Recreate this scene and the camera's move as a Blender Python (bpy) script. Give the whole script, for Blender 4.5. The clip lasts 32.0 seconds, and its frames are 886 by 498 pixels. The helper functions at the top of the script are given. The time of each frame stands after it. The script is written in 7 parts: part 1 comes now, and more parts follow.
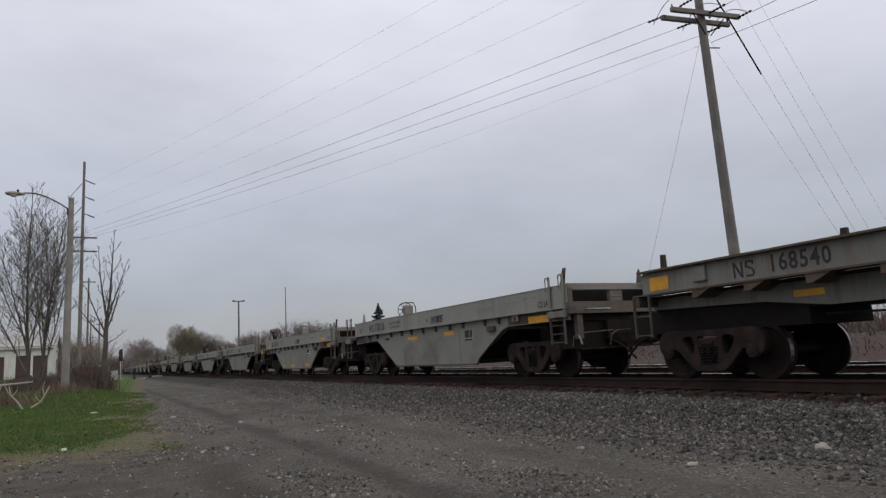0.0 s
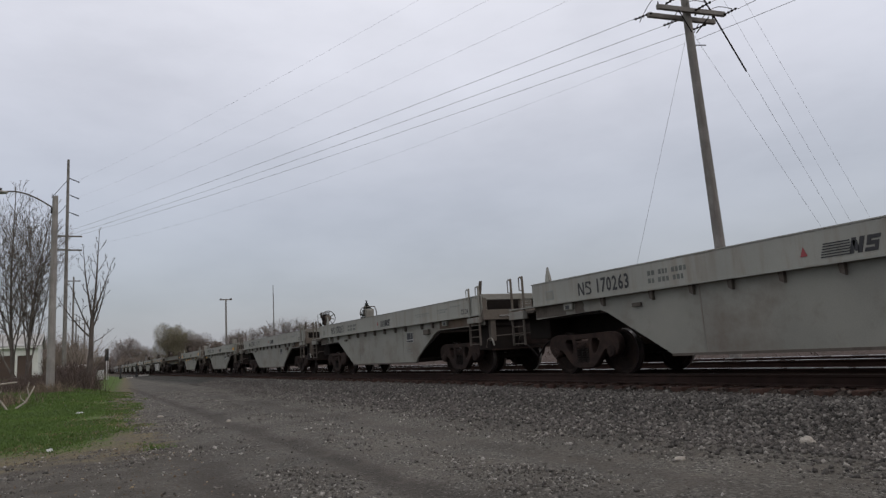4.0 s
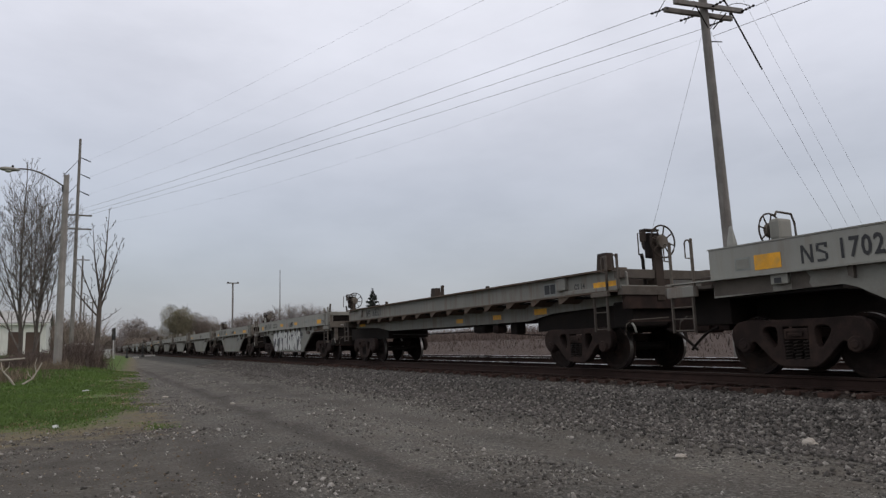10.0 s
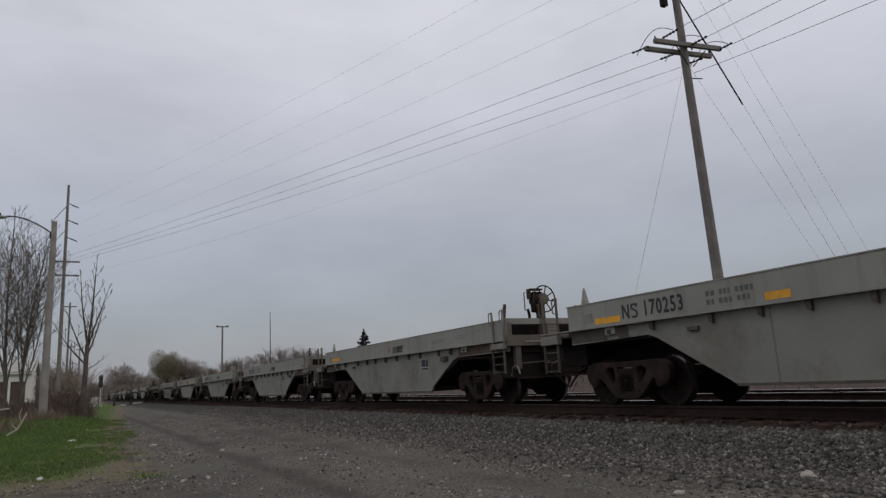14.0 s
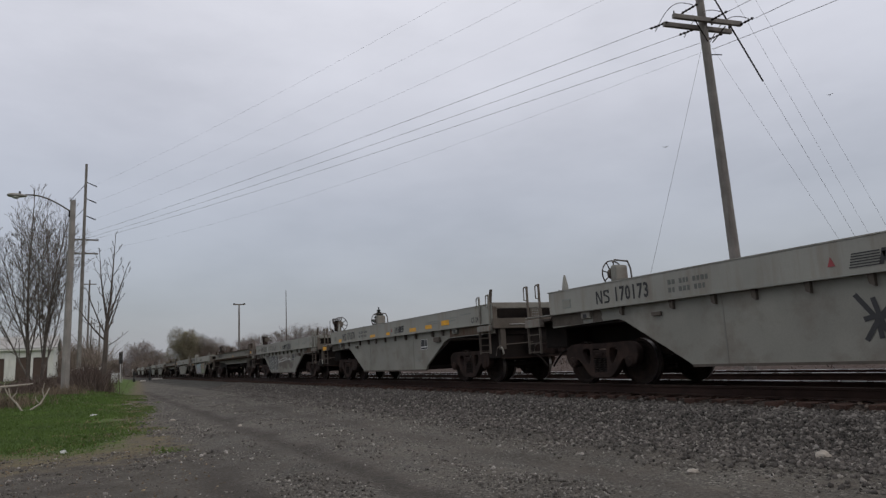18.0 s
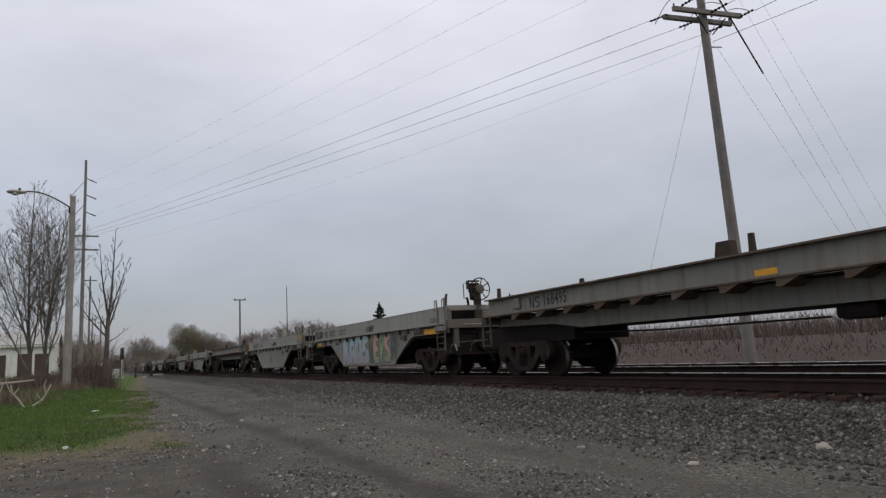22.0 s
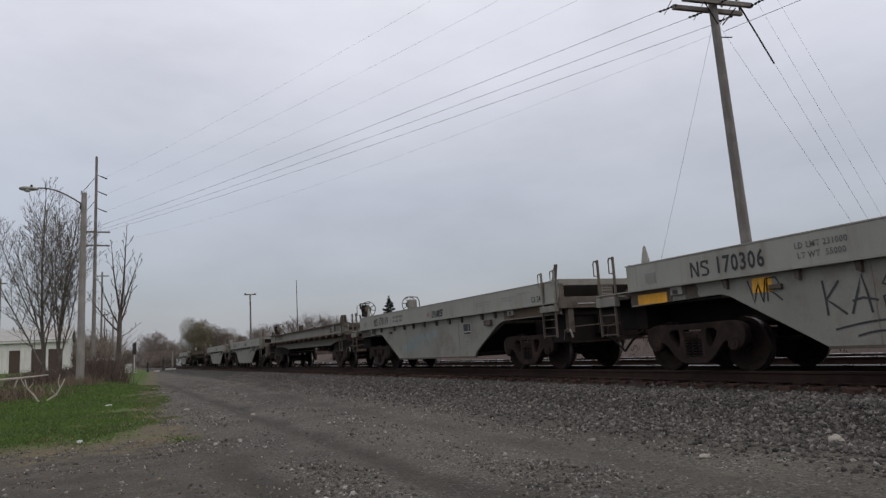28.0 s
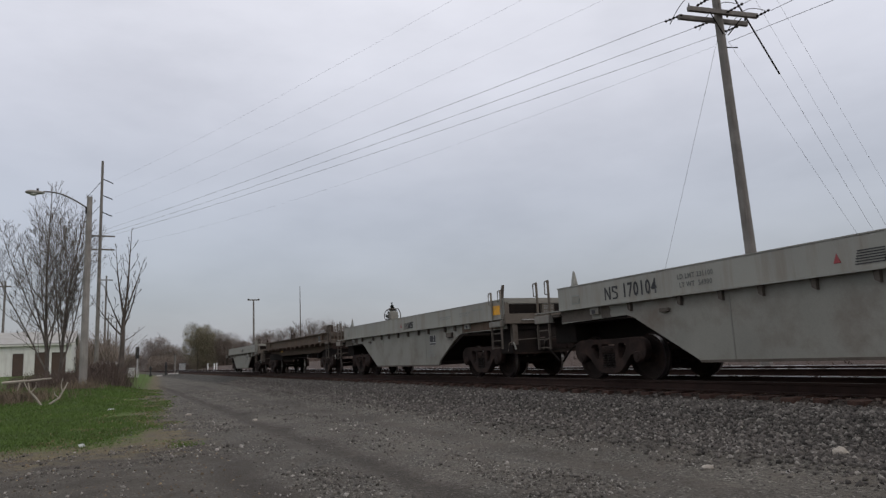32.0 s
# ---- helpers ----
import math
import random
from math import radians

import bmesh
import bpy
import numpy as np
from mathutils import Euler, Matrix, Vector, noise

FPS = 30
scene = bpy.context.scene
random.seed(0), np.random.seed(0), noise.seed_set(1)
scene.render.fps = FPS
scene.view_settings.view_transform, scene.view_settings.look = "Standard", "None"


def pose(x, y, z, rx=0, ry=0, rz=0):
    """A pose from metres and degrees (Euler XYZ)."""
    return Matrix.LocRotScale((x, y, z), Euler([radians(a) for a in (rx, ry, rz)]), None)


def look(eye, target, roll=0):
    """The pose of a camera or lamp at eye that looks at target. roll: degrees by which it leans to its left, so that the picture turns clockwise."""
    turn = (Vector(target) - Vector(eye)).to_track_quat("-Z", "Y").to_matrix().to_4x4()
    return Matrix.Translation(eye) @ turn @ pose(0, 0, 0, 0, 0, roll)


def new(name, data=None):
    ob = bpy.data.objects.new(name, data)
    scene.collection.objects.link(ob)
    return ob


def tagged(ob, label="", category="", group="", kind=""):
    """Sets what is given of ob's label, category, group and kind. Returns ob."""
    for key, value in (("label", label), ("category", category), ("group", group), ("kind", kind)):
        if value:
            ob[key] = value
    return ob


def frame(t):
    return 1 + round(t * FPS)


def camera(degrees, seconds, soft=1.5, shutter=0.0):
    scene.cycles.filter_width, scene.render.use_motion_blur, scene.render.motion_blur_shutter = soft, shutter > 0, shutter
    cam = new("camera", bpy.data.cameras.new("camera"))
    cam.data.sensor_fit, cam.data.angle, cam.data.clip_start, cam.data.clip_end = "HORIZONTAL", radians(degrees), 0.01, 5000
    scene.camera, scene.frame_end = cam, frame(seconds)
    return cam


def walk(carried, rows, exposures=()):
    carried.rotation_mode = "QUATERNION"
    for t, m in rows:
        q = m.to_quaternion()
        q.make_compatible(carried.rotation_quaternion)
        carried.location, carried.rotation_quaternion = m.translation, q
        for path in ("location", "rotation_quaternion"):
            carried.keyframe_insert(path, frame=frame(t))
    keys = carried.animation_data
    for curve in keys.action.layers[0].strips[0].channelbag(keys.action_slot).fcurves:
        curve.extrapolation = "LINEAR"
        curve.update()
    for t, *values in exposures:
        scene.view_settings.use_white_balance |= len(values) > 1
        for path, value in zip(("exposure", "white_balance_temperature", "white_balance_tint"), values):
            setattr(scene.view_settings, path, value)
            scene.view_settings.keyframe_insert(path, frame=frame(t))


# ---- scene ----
# World: x to the right across the tracks, y along them, z up; the road is at z = 0.
C1, C2, RAIL, EYE = 10.42, 14.72, 0.55, 1.25      # track centres, rail top, camera height
cam = camera(67.2, 32.0, soft=1.35)


def aim(yaw, pitch, roll):
    return pose(0, 0, EYE, 90 + pitch, 0, yaw) @ pose(0, 0, 0, 0, 0, roll)


PATH = (
    (0.0, -27.49, 8.92, -3.24),
    (0.5, -27.47, 8.86, -3.30),
    (1.0, -27.68, 8.69, -3.29),
    (1.5, -27.75, 8.67, -3.38),
    (2.0, -27.69, 8.68, -3.59),
    (2.5, -27.67, 8.78, -3.55),
    (3.0, -27.73, 8.93, -3.28),
    (3.5, -28.29, 8.79, -3.46),
    (5.5, -28.57, 8.15, -3.71),
    (6.0, -28.50, 8.00, -3.64),
    (6.5, -28.45, 8.18, -3.72),
    (7.0, -28.39, 8.36, -4.00),
    (7.5, -28.57, 8.38, -3.73),
    (8.0, -28.73, 8.49, -3.86),
    (8.5, -28.70, 8.43, -3.76),
    (9.0, -28.88, 8.02, -4.35),
    (9.2, -28.80, 7.93, -3.20),
    (9.3, -28.61, 7.85, -2.78),
    (9.4, -28.40, 7.72, -2.46),
    (9.5, -28.15, 7.60, -2.42),
    (9.6, -27.95, 7.70, -2.40),
    (9.7, -27.86, 7.66, -2.37),
    (9.8, -27.79, 7.65, -2.19),
    (10.0, -27.82, 7.81, -1.78),
    (10.1, -27.80, 8.00, -2.26),
    (10.2, -27.91, 8.19, -2.45),
    (10.3, -28.21, 8.50, -1.95),
    (10.4, -28.37, 9.76, -1.94),
    (10.5, -28.41, 10.61, -2.41),
    (10.6, -28.61, 11.22, -2.48),
    (10.7, -28.72, 11.62, -2.48),
    (10.8, -28.80, 11.91, -2.67),
    (10.9, -28.95, 12.19, -2.71),
    (11.0, -28.83, 12.28, -2.89),
    (11.5, -28.92, 12.34, -3.15),
    (12.0, -29.16, 12.22, -3.18),
    (12.5, -29.12, 11.76, -3.42),
    (13.0, -29.13, 11.37, -3.51),
    (13.5, -28.96, 11.08, -3.33),
    (14.0, -28.80, 11.07, -3.18),
    (14.5, -28.83, 10.75, -3.30),
    (16.5, -27.58, 9.87, -2.98),
    (17.0, -27.40, 9.75, -2.92),
    (17.5, -27.46, 9.43, -2.99),
    (18.0, -27.43, 9.32, -2.84),
    (18.5, -27.58, 9.38, -3.11),
    (19.0, -27.69, 9.43, -3.13),
    (19.5, -27.83, 9.24, -3.25),
    (20.0, -27.91, 9.15, -3.24),
    (20.5, -28.06, 8.99, -2.88),
    (21.0, -28.00, 8.84, -2.81),
    (21.5, -27.85, 8.75, -3.20),
    (22.0, -27.38, 8.84, -3.13),
    (22.5, -26.45, 8.82, -3.50),
    (23.0, -26.26, 8.76, -3.34),
    (23.5, -26.27, 8.62, -3.21),
    (24.0, -26.29, 8.48, -3.21),
    (24.5, -26.26, 8.42, -3.24),
    (25.0, -26.38, 8.39, -3.26),
    (25.5, -26.44, 8.28, -3.32),
    (27.5, -26.50, 8.44, -3.34),
    (28.0, -26.56, 8.34, -3.37),
    (28.5, -26.56, 8.28, -3.37),
    (29.0, -26.54, 8.38, -3.30),
    (29.5, -26.56, 8.48, -3.39),
    (30.0, -26.59, 8.57, -3.50),
    (30.5, -26.73, 8.73, -3.47),
    (31.0, -26.62, 8.87, -3.46),
    (31.5, -26.45, 8.84, -3.24),
    (32.0, -26.27, 8.98, -2.78),
)
walk(cam, [(t, aim(a, b, c)) for t, a, b, c in PATH], exposures=(
(0, 0.03), (5.5, 0.05), (7.0, 0.12), (10.0, 0.13), (11.0, 0.05), (12.0, -0.27), (13.0, -0.31), (14.5, -0.18), (17.0, -0.09), (20.0, -0.05), (22.0, 0.05), (24.0, 0.03), (32, 0.04)
))

# ---- light: a high overcast with a faint, very wide sun ----
SUN_EL, SUN_AZ = 48, 150
world = bpy.data.worlds.new("overcast_sky")
scene.world = world
world.use_nodes = True


def nodes_of(tree):
    tree.nodes.clear()
    return lambda kind: tree.nodes.new(kind), tree.links.new


def ramp(nd, link, fac, stops):
    r = nd("ShaderNodeValToRGB")
    while len(r.color_ramp.elements) < len(stops):
        r.color_ramp.elements.new(0.5)
    for e, (p, c) in zip(r.color_ramp.elements, stops):
        e.position, e.color = p, ((c, c, c, 1) if isinstance(c, (int, float)) else (*c, 1))
    link(fac, r.inputs[0])
    return r.outputs[0]


def mixed(nd, link, fac, a, b, mode="MIX"):
    m = nd("ShaderNodeMix")
    m.data_type, m.blend_type = "RGBA", mode
    for v, i in ((fac, 0), (a, 6), (b, 7)):
        if isinstance(v, (int, float)):
            m.inputs[i].default_value = v if i == 0 else (v, v, v, 1)
        elif isinstance(v, tuple):
            m.inputs[i].default_value = (*v, 1)
        else:
            link(v, m.inputs[i])
    return m.outputs[2]


def build_sky():
    nd, link = nodes_of(world.node_tree)
    sky = nd("ShaderNodeTexSky")
    sky.sky_type, sky.sun_disc = "NISHITA", False
    sky.sun_elevation, sky.sun_rotation = radians(SUN_EL), radians(SUN_AZ)
    sky.air_density, sky.dust_density = 1.0, 4.0
    co = nd("ShaderNodeTexCoord")
    sep = nd("ShaderNodeSeparateXYZ")
    link(co.outputs["Generated"], sep.inputs[0])
    # the overcast layer: greyer and darker low down, brighter overhead
    deck = ramp(nd, link, sep.outputs[2], [(0.0, (0.355, 0.365, 0.397)), (0.09, (0.332, 0.345, 0.382)), (0.22, (0.43, 0.436, 0.477)), (0.36, (0.59, 0.585, 0.625)),
                                           (0.50, (0.73, 0.72, 0.76)), (1.0, (0.77, 0.75, 0.77))])
    mp = nd("ShaderNodeMapping")
    mp.inputs["Scale"].default_value = (1.0, 1.0, 2.6)
    link(co.outputs["Generated"], mp.inputs[0])
    n1 = nd("ShaderNodeTexNoise")
    n1.inputs["Scale"].default_value, n1.inputs["Detail"].default_value, n1.inputs["Roughness"].default_value = 2.8, 6, 0.55
    link(mp.outputs[0], n1.inputs[0])
    cloud = ramp(nd, link, n1.outputs[0], [(0.30, 0.88), (0.50, 1.0), (0.70, 1.09)])
    deck = mixed(nd, link, 1.0, deck, cloud, "MULTIPLY")
    grey = mixed(nd, link, 0.96, sky.outputs[0], deck)
    bg = nd("ShaderNodeBackground")
    bg.inputs[1].default_value = 1.0
    link(grey, bg.inputs[0])
    out = nd("ShaderNodeOutputWorld")
    link(bg.outputs[0], out.inputs[0])


build_sky()
sun = new("sun", bpy.data.lights.new("sun", "SUN"))
sun.data.energy, sun.data.angle, sun.data.color = 0.3, radians(40), (1.0, 0.96, 0.9)
sun.matrix_world = look((0, 0, 60), (-math.sin(radians(SUN_AZ)) * -40, -math.cos(radians(SUN_AZ)) * -40, 60 - 44))


# ---- materials ----
MATS = {}


def mat(name, base, rough=0.6, metal=0.0, vary=0.15, scale=3.0, fine=40.0, bump=0.15, dirt=None, dirt_amt=0.35, dirt_scale=1.2, streak=False,
        spec=0.5, island=0.0):
    """A painted or natural surface: base colour, variation at two scales, optional stains, fine relief."""
    if name in MATS:
        return MATS[name]
    m = bpy.data.materials.new(name)
    MATS[name] = m
    m.use_nodes = True
    nd, link = nodes_of(m.node_tree)
    co = nd("ShaderNodeTexCoord")
    info = nd("ShaderNodeObjectInfo")
    add = nd("ShaderNodeVectorMath")
    add.operation = "MULTIPLY_ADD"
    add.inputs[1].default_value = (1, 1, 1)
    link(co.outputs["Object"], add.inputs[0])
    sh = nd("ShaderNodeVectorMath")
    sh.operation = "SCALE"
    sh.inputs[0].default_value = (31, 17, 23)
    link(info.outputs["Random"], sh.inputs["Scale"])
    link(sh.outputs[0], add.inputs[2])
    n1, n2 = nd("ShaderNodeTexNoise"), nd("ShaderNodeTexNoise")
    n1.inputs["Scale"].default_value, n1.inputs["Detail"].default_value = scale, 4
    n2.inputs["Scale"].default_value, n2.inputs["Detail"].default_value = fine, 3
    link(add.outputs[0], n1.inputs[0])
    link(add.outputs[0], n2.inputs[0])
    lo = tuple(max(0.0, c * (1 - vary)) for c in base)
    hi = tuple(min(1.0, c * (1 + vary)) for c in base)
    col = mixed(nd, link, ramp(nd, link, n1.outputs[0], [(0.3, 0.0), (0.7, 1.0)]), lo, hi)
    grain = ramp(nd, link, n2.outputs[0], [(0.25, 1 - vary * 0.8), (0.75, 1 + vary * 0.5)])
    col = mixed(nd, link, 0.7, col, grain, "MULTIPLY")
    if island:
        geo = nd("ShaderNodeNewGeometry")
        r = ramp(nd, link, geo.outputs["Random Per Island"], [(0.0, 1 - island), (0.6, 1.0), (1.0, 1 + island)])
        col = mixed(nd, link, 1.0, col, r, "MULTIPLY")
    if dirt:
        n3 = nd("ShaderNodeTexNoise")
        n3.inputs["Scale"].default_value, n3.inputs["Detail"].default_value, n3.inputs["Roughness"].default_value = dirt_scale, 6, 0.65
        if streak:
            mp = nd("ShaderNodeMapping")
            mp.inputs["Scale"].default_value = (5.0, 5.0, 0.5)
            link(add.outputs[0], mp.inputs[0])
            link(mp.outputs[0], n3.inputs[0])
        else:
            link(add.outputs[0], n3.inputs[0])
        f = ramp(nd, link, n3.outputs[0], [(0.48, 0.0), (0.72, dirt_amt)])
        col = mixed(nd, link, f, col, dirt)
    bs = nd("ShaderNodeBsdfPrincipled")
    link(col, bs.inputs["Base Color"])
    bs.inputs["Metallic"].default_value = metal
    bs.inputs["Specular IOR Level"].default_value = spec
    rr = ramp(nd, link, n1.outputs[0], [(0.2, max(0.05, rough - 0.12)), (0.8, min(1.0, rough + 0.12))])
    link(rr, bs.inputs["Roughness"])
    if bump:
        bp = nd("ShaderNodeBump")
        bp.inputs["Strength"].default_value, bp.inputs["Distance"].default_value = bump, 0.02
        link(n2.outputs[0], bp.inputs["Height"])
        link(bp.outputs[0], bs.inputs["Normal"])
    out = nd("ShaderNodeOutputMaterial")
    link(bs.outputs[0], out.inputs[0])
    return m


PAINT = mat("grey_car_paint", (0.252, 0.250, 0.220), 0.55, 0, 0.12, 0.8, 60, 0.05, (0.15, 0.10, 0.068), 0.5, 0.9, True)
PAINT_SIDE = mat("stained_grey_car_paint", (0.214, 0.210, 0.181), 0.62, 0, 0.14, 0.9, 50, 0.05, (0.11, 0.078, 0.056), 0.75, 1.0)
PAINT_OLD = mat("worn_grey_car_paint", (0.185, 0.18, 0.157), 0.65, 0, 0.14, 1.2, 50, 0.1, (0.13, 0.07, 0.04), 0.75, 1.3, True)
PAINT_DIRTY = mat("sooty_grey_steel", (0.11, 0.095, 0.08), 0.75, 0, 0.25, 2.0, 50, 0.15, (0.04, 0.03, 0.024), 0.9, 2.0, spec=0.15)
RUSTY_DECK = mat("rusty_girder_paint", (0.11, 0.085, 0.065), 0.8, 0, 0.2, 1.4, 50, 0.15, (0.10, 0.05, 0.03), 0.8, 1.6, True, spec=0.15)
TRUCK = mat("truck_cast_steel", (0.030, 0.0210, 0.0182), 0.85, 0, 0.3, 3.0, 45, 0.3, (0.06, 0.038, 0.029), 0.6, 3.0, spec=0.12)
# near-black for grimy undergear; its depth also paints the shade in recesses and voids
DARK = mat("grimy_shaded_black_steel", (0.0165, 0.0132, 0.0118), 0.85, 0, 0.3, 3.0, 45, 0.2, (0.022, 0.015, 0.011), 0.5, 2.5, spec=0.15)
GRIME = mat("sooty_brown_steel", (0.054, 0.041, 0.033), 0.8, 0, 0.3, 2.5, 50, 0.15, (0.03, 0.025, 0.02), 0.7, 2.5, spec=0.15)
GRIMY_PAINT = mat("grime_covered_grey_paint", (0.135, 0.117, 0.096), 0.75, 0, 0.25, 1.6, 50, 0.1, (0.05, 0.036, 0.028), 0.92, 1.6, spec=0.2)
WHEEL = mat("wheel_steel", (0.019, 0.0140, 0.0122), 0.85, 0.0, 0.3, 4.0, 40, 0.2, (0.045, 0.026, 0.018), 0.5, 3.0, spec=0.1)
TREAD = mat("polished_tread_steel", (0.25, 0.24, 0.23), 0.45, 1.0, 0.1, 6.0, 60, 0.0)
BRIGHT = mat("bare_bright_steel", (0.55, 0.55, 0.54), 0.35, 0.8, 0.1, 8.0, 60, 0.0)
YELLOW = mat("yellow_reflector", (0.72, 0.34, 0.012), 0.5, 0, 0.15, 5.0, 60, 0.0, (0.34, 0.23, 0.08), 0.6, 7.0)
BLACKPAINT = mat("black_lettering", (0.02, 0.02, 0.022), 0.6, 0, 0.2, 6.0, 60, 0.0)
STENCIL = mat("worn_stencil_paint", (0.105, 0.11, 0.10), 0.65, 0, 0.25, 9.0, 60, 0.0)
PANEL_EDGE = mat("greyed_panel_edge", (0.36, 0.36, 0.34), 0.65, 0, 0.2, 6.0, 60, 0.0)
FADED = mat("faded_lettering", (0.20, 0.21, 0.195), 0.65, 0, 0.2, 6.0, 60, 0.0)
WHITEPAINT = mat("white_lettering", (0.72, 0.72, 0.70), 0.6, 0, 0.1, 5.0, 60, 0.0)
REDPAINT = mat("red_marking", (0.26, 0.04, 0.045), 0.6, 0, 0.1, 5.0, 60, 0.0)
RAILHEAD = mat("polished_rail_head", (0.62, 0.61, 0.60), 0.28, 1.0, 0.1, 3.0, 40, 0.02)
# rail head coloured dark to stand for the train blocking its sky reflection
RAILSHADED = mat("shaded_rail_head", (0.050, 0.038, 0.032), 0.75, 0.0, 0.2, 3.0, 40, 0.05, spec=0.08)
RAILWEB = mat("rusty_rail_web", (0.036, 0.0220, 0.0180), 0.85, 0, 0.25, 4.0, 50, 0.2, spec=0.15)
TIE = mat("creosoted_tie_wood", (0.056, 0.033, 0.026), 0.9, 0, 0.35, 6.0, 60, 0.4, (0.085, 0.053, 0.040), 0.5, 4.0, spec=0.15)
POLEWOOD = mat("weathered_pole_wood", (0.185, 0.173, 0.157), 0.9, 0, 0.25, 2.0, 35, 0.4, (0.10, 0.085, 0.07), 0.6, 1.5, True)
LAMPWOOD = mat("pale_pole_wood", (0.25, 0.235, 0.215), 0.9, 0, 0.2, 2.0, 35, 0.4, (0.17, 0.15, 0.13), 0.5, 1.5, True)
WIRE = mat("weathered_wire", (0.14, 0.14, 0.145), 0.6, 0.0, 0.1, 3, 30, 0)
BARK = mat("dark_bark", (0.095, 0.078, 0.065), 0.95, 0, 0.3, 3.0, 30, 0.4)
BARKMIX = mat("brown_grey_twig_bark", (0.13, 0.112, 0.096), 0.95, 0, 0.3, 3.0, 30, 0.3)
BARKGREY = mat("grey_twig_bark", (0.15, 0.125, 0.105), 0.95, 0, 0.3, 3.0, 30, 0.3)


# ---- mesh helpers ----
def part(name, bm, material=None, parent=None, label=""):
    """Links a bmesh (or a ready mesh) as one object, under a thing or a part."""
    if isinstance(bm, bpy.types.Mesh):
        me = bm
    else:
        me = mesh_of(name, bm, material)
    ob = new(name, me)
    if parent:
        ob.parent = parent
    if label:
        tagged(ob, label)
    return ob


def mesh_of(name, bm, material):
    bmesh.ops.recalc_face_normals(bm, faces=bm.faces)
    me = bpy.data.meshes.new(name)
    bm.to_mesh(me)
    bm.free()
    me.materials.append(material)
    return me


def thing(name, label, category, group="", at=None, kind=""):
    e = new(name)
    e.empty_display_size = 0.2
    if at is not None:
        e.matrix_world = at
    return tagged(e, label, category, group, kind)


def B(*boxes, bevel=0.0):
    """A bmesh of boxes (x0, x1, y0, y1, z0, z1)."""
    bm = bmesh.new()
    for x0, x1, y0, y1, z0, z1 in boxes:
        v = [bm.verts.new((x, y, z)) for x in (x0, x1) for y in (y0, y1) for z in (z0, z1)]
        for f in ((0, 1, 3, 2), (4, 6, 7, 5), (0, 4, 5, 1), (2, 3, 7, 6), (0, 2, 6, 4), (1, 5, 7, 3)):
            bm.faces.new([v[i] for i in f])
    if bevel:
        bmesh.ops.bevel(bm, geom=bm.edges[:], offset=bevel, segments=2, affect="EDGES", profile=0.6)
    return bm


def prism(bm, poly, x0, x1):
    """Adds a slab with the outline poly of (y, z), from x0 to x1."""
    a = [bm.verts.new((x0, y, z)) for y, z in poly]
    b = [bm.verts.new((x1, y, z)) for y, z in poly]
    bm.faces.new(a)
    bm.faces.new(b[::-1])
    for i in range(len(poly)):
        j = (i + 1) % len(poly)
        bm.faces.new((a[j], a[i], b[i], b[j]))
    return bm


def rod(bm, p, q, r, r2=None, n=8, cap=True):
    p, q = Vector(p), Vector(q)
    d = (q - p).normalized()
    s = d.cross(Vector((0, 0, 1)) if abs(d.z) < 0.9 else Vector((1, 0, 0))).normalized()
    t = d.cross(s)
    r2 = r if r2 is None else r2
    ra = [bm.verts.new(p + (s * math.cos(2 * math.pi * i / n) + t * math.sin(2 * math.pi * i / n)) * r) for i in range(n)]
    rb = [bm.verts.new(q + (s * math.cos(2 * math.pi * i / n) + t * math.sin(2 * math.pi * i / n)) * r2) for i in range(n)]
    for i in range(n):
        j = (i + 1) % n
        bm.faces.new((ra[i], ra[j], rb[j], rb[i]))
    if cap:
        bm.faces.new(ra[::-1])
        bm.faces.new(rb)
    return bm


def tube(bm, pts, radii, n=6, closed=False):
    """One welded tube along a line of points."""
    pts = [Vector(p) for p in pts]
    rs = radii if isinstance(radii, (list, tuple)) else [radii] * len(pts)
    rings, m = [], len(pts)
    for i, p in enumerate(pts):
        a = pts[i - 1] if (i or closed) else p
        b = pts[(i + 1) % m] if (i < m - 1 or closed) else p
        d = (b - a).normalized()
        s = d.cross(Vector((0.02, 0.03, 1)) if abs(d.z) < 0.95 else Vector((1, 0.02, 0))).normalized()
        t = d.cross(s)
        rings.append([bm.verts.new(p + (s * math.cos(2 * math.pi * k / n) + t * math.sin(2 * math.pi * k / n)) * rs[i]) for k in range(n)])
    for a, b in zip(rings, rings[1:] + (rings[:1] if closed else [])):
        for k in range(n):
            j = (k + 1) % n
            bm.faces.new((a[k], a[j], b[j], b[k]))
    if not closed:
        bm.faces.new(rings[0][::-1])
        bm.faces.new(rings[-1])
    return bm


def rods(pts, r, n=6, closed=False):
    return tube(bmesh.new(), pts, r, n, closed)


def lathe_x(bm, profile, n=28, at=(0, 0, 0)):
    """Turns a profile of (x, r) round the x axis."""
    rings = []
    for x, r in profile:
        rings.append([bm.verts.new((at[0] + x, at[1] + r * math.cos(2 * math.pi * i / n), at[2] + r * math.sin(2 * math.pi * i / n))) for i in range(n)])
    for a, b in zip(rings, rings[1:]):
        for i in range(n):
            j = (i + 1) % n
            bm.faces.new((a[i], a[j], b[j], b[i]))
    bm.faces.new(rings[0][::-1])
    bm.faces.new(rings[-1])
    return bm


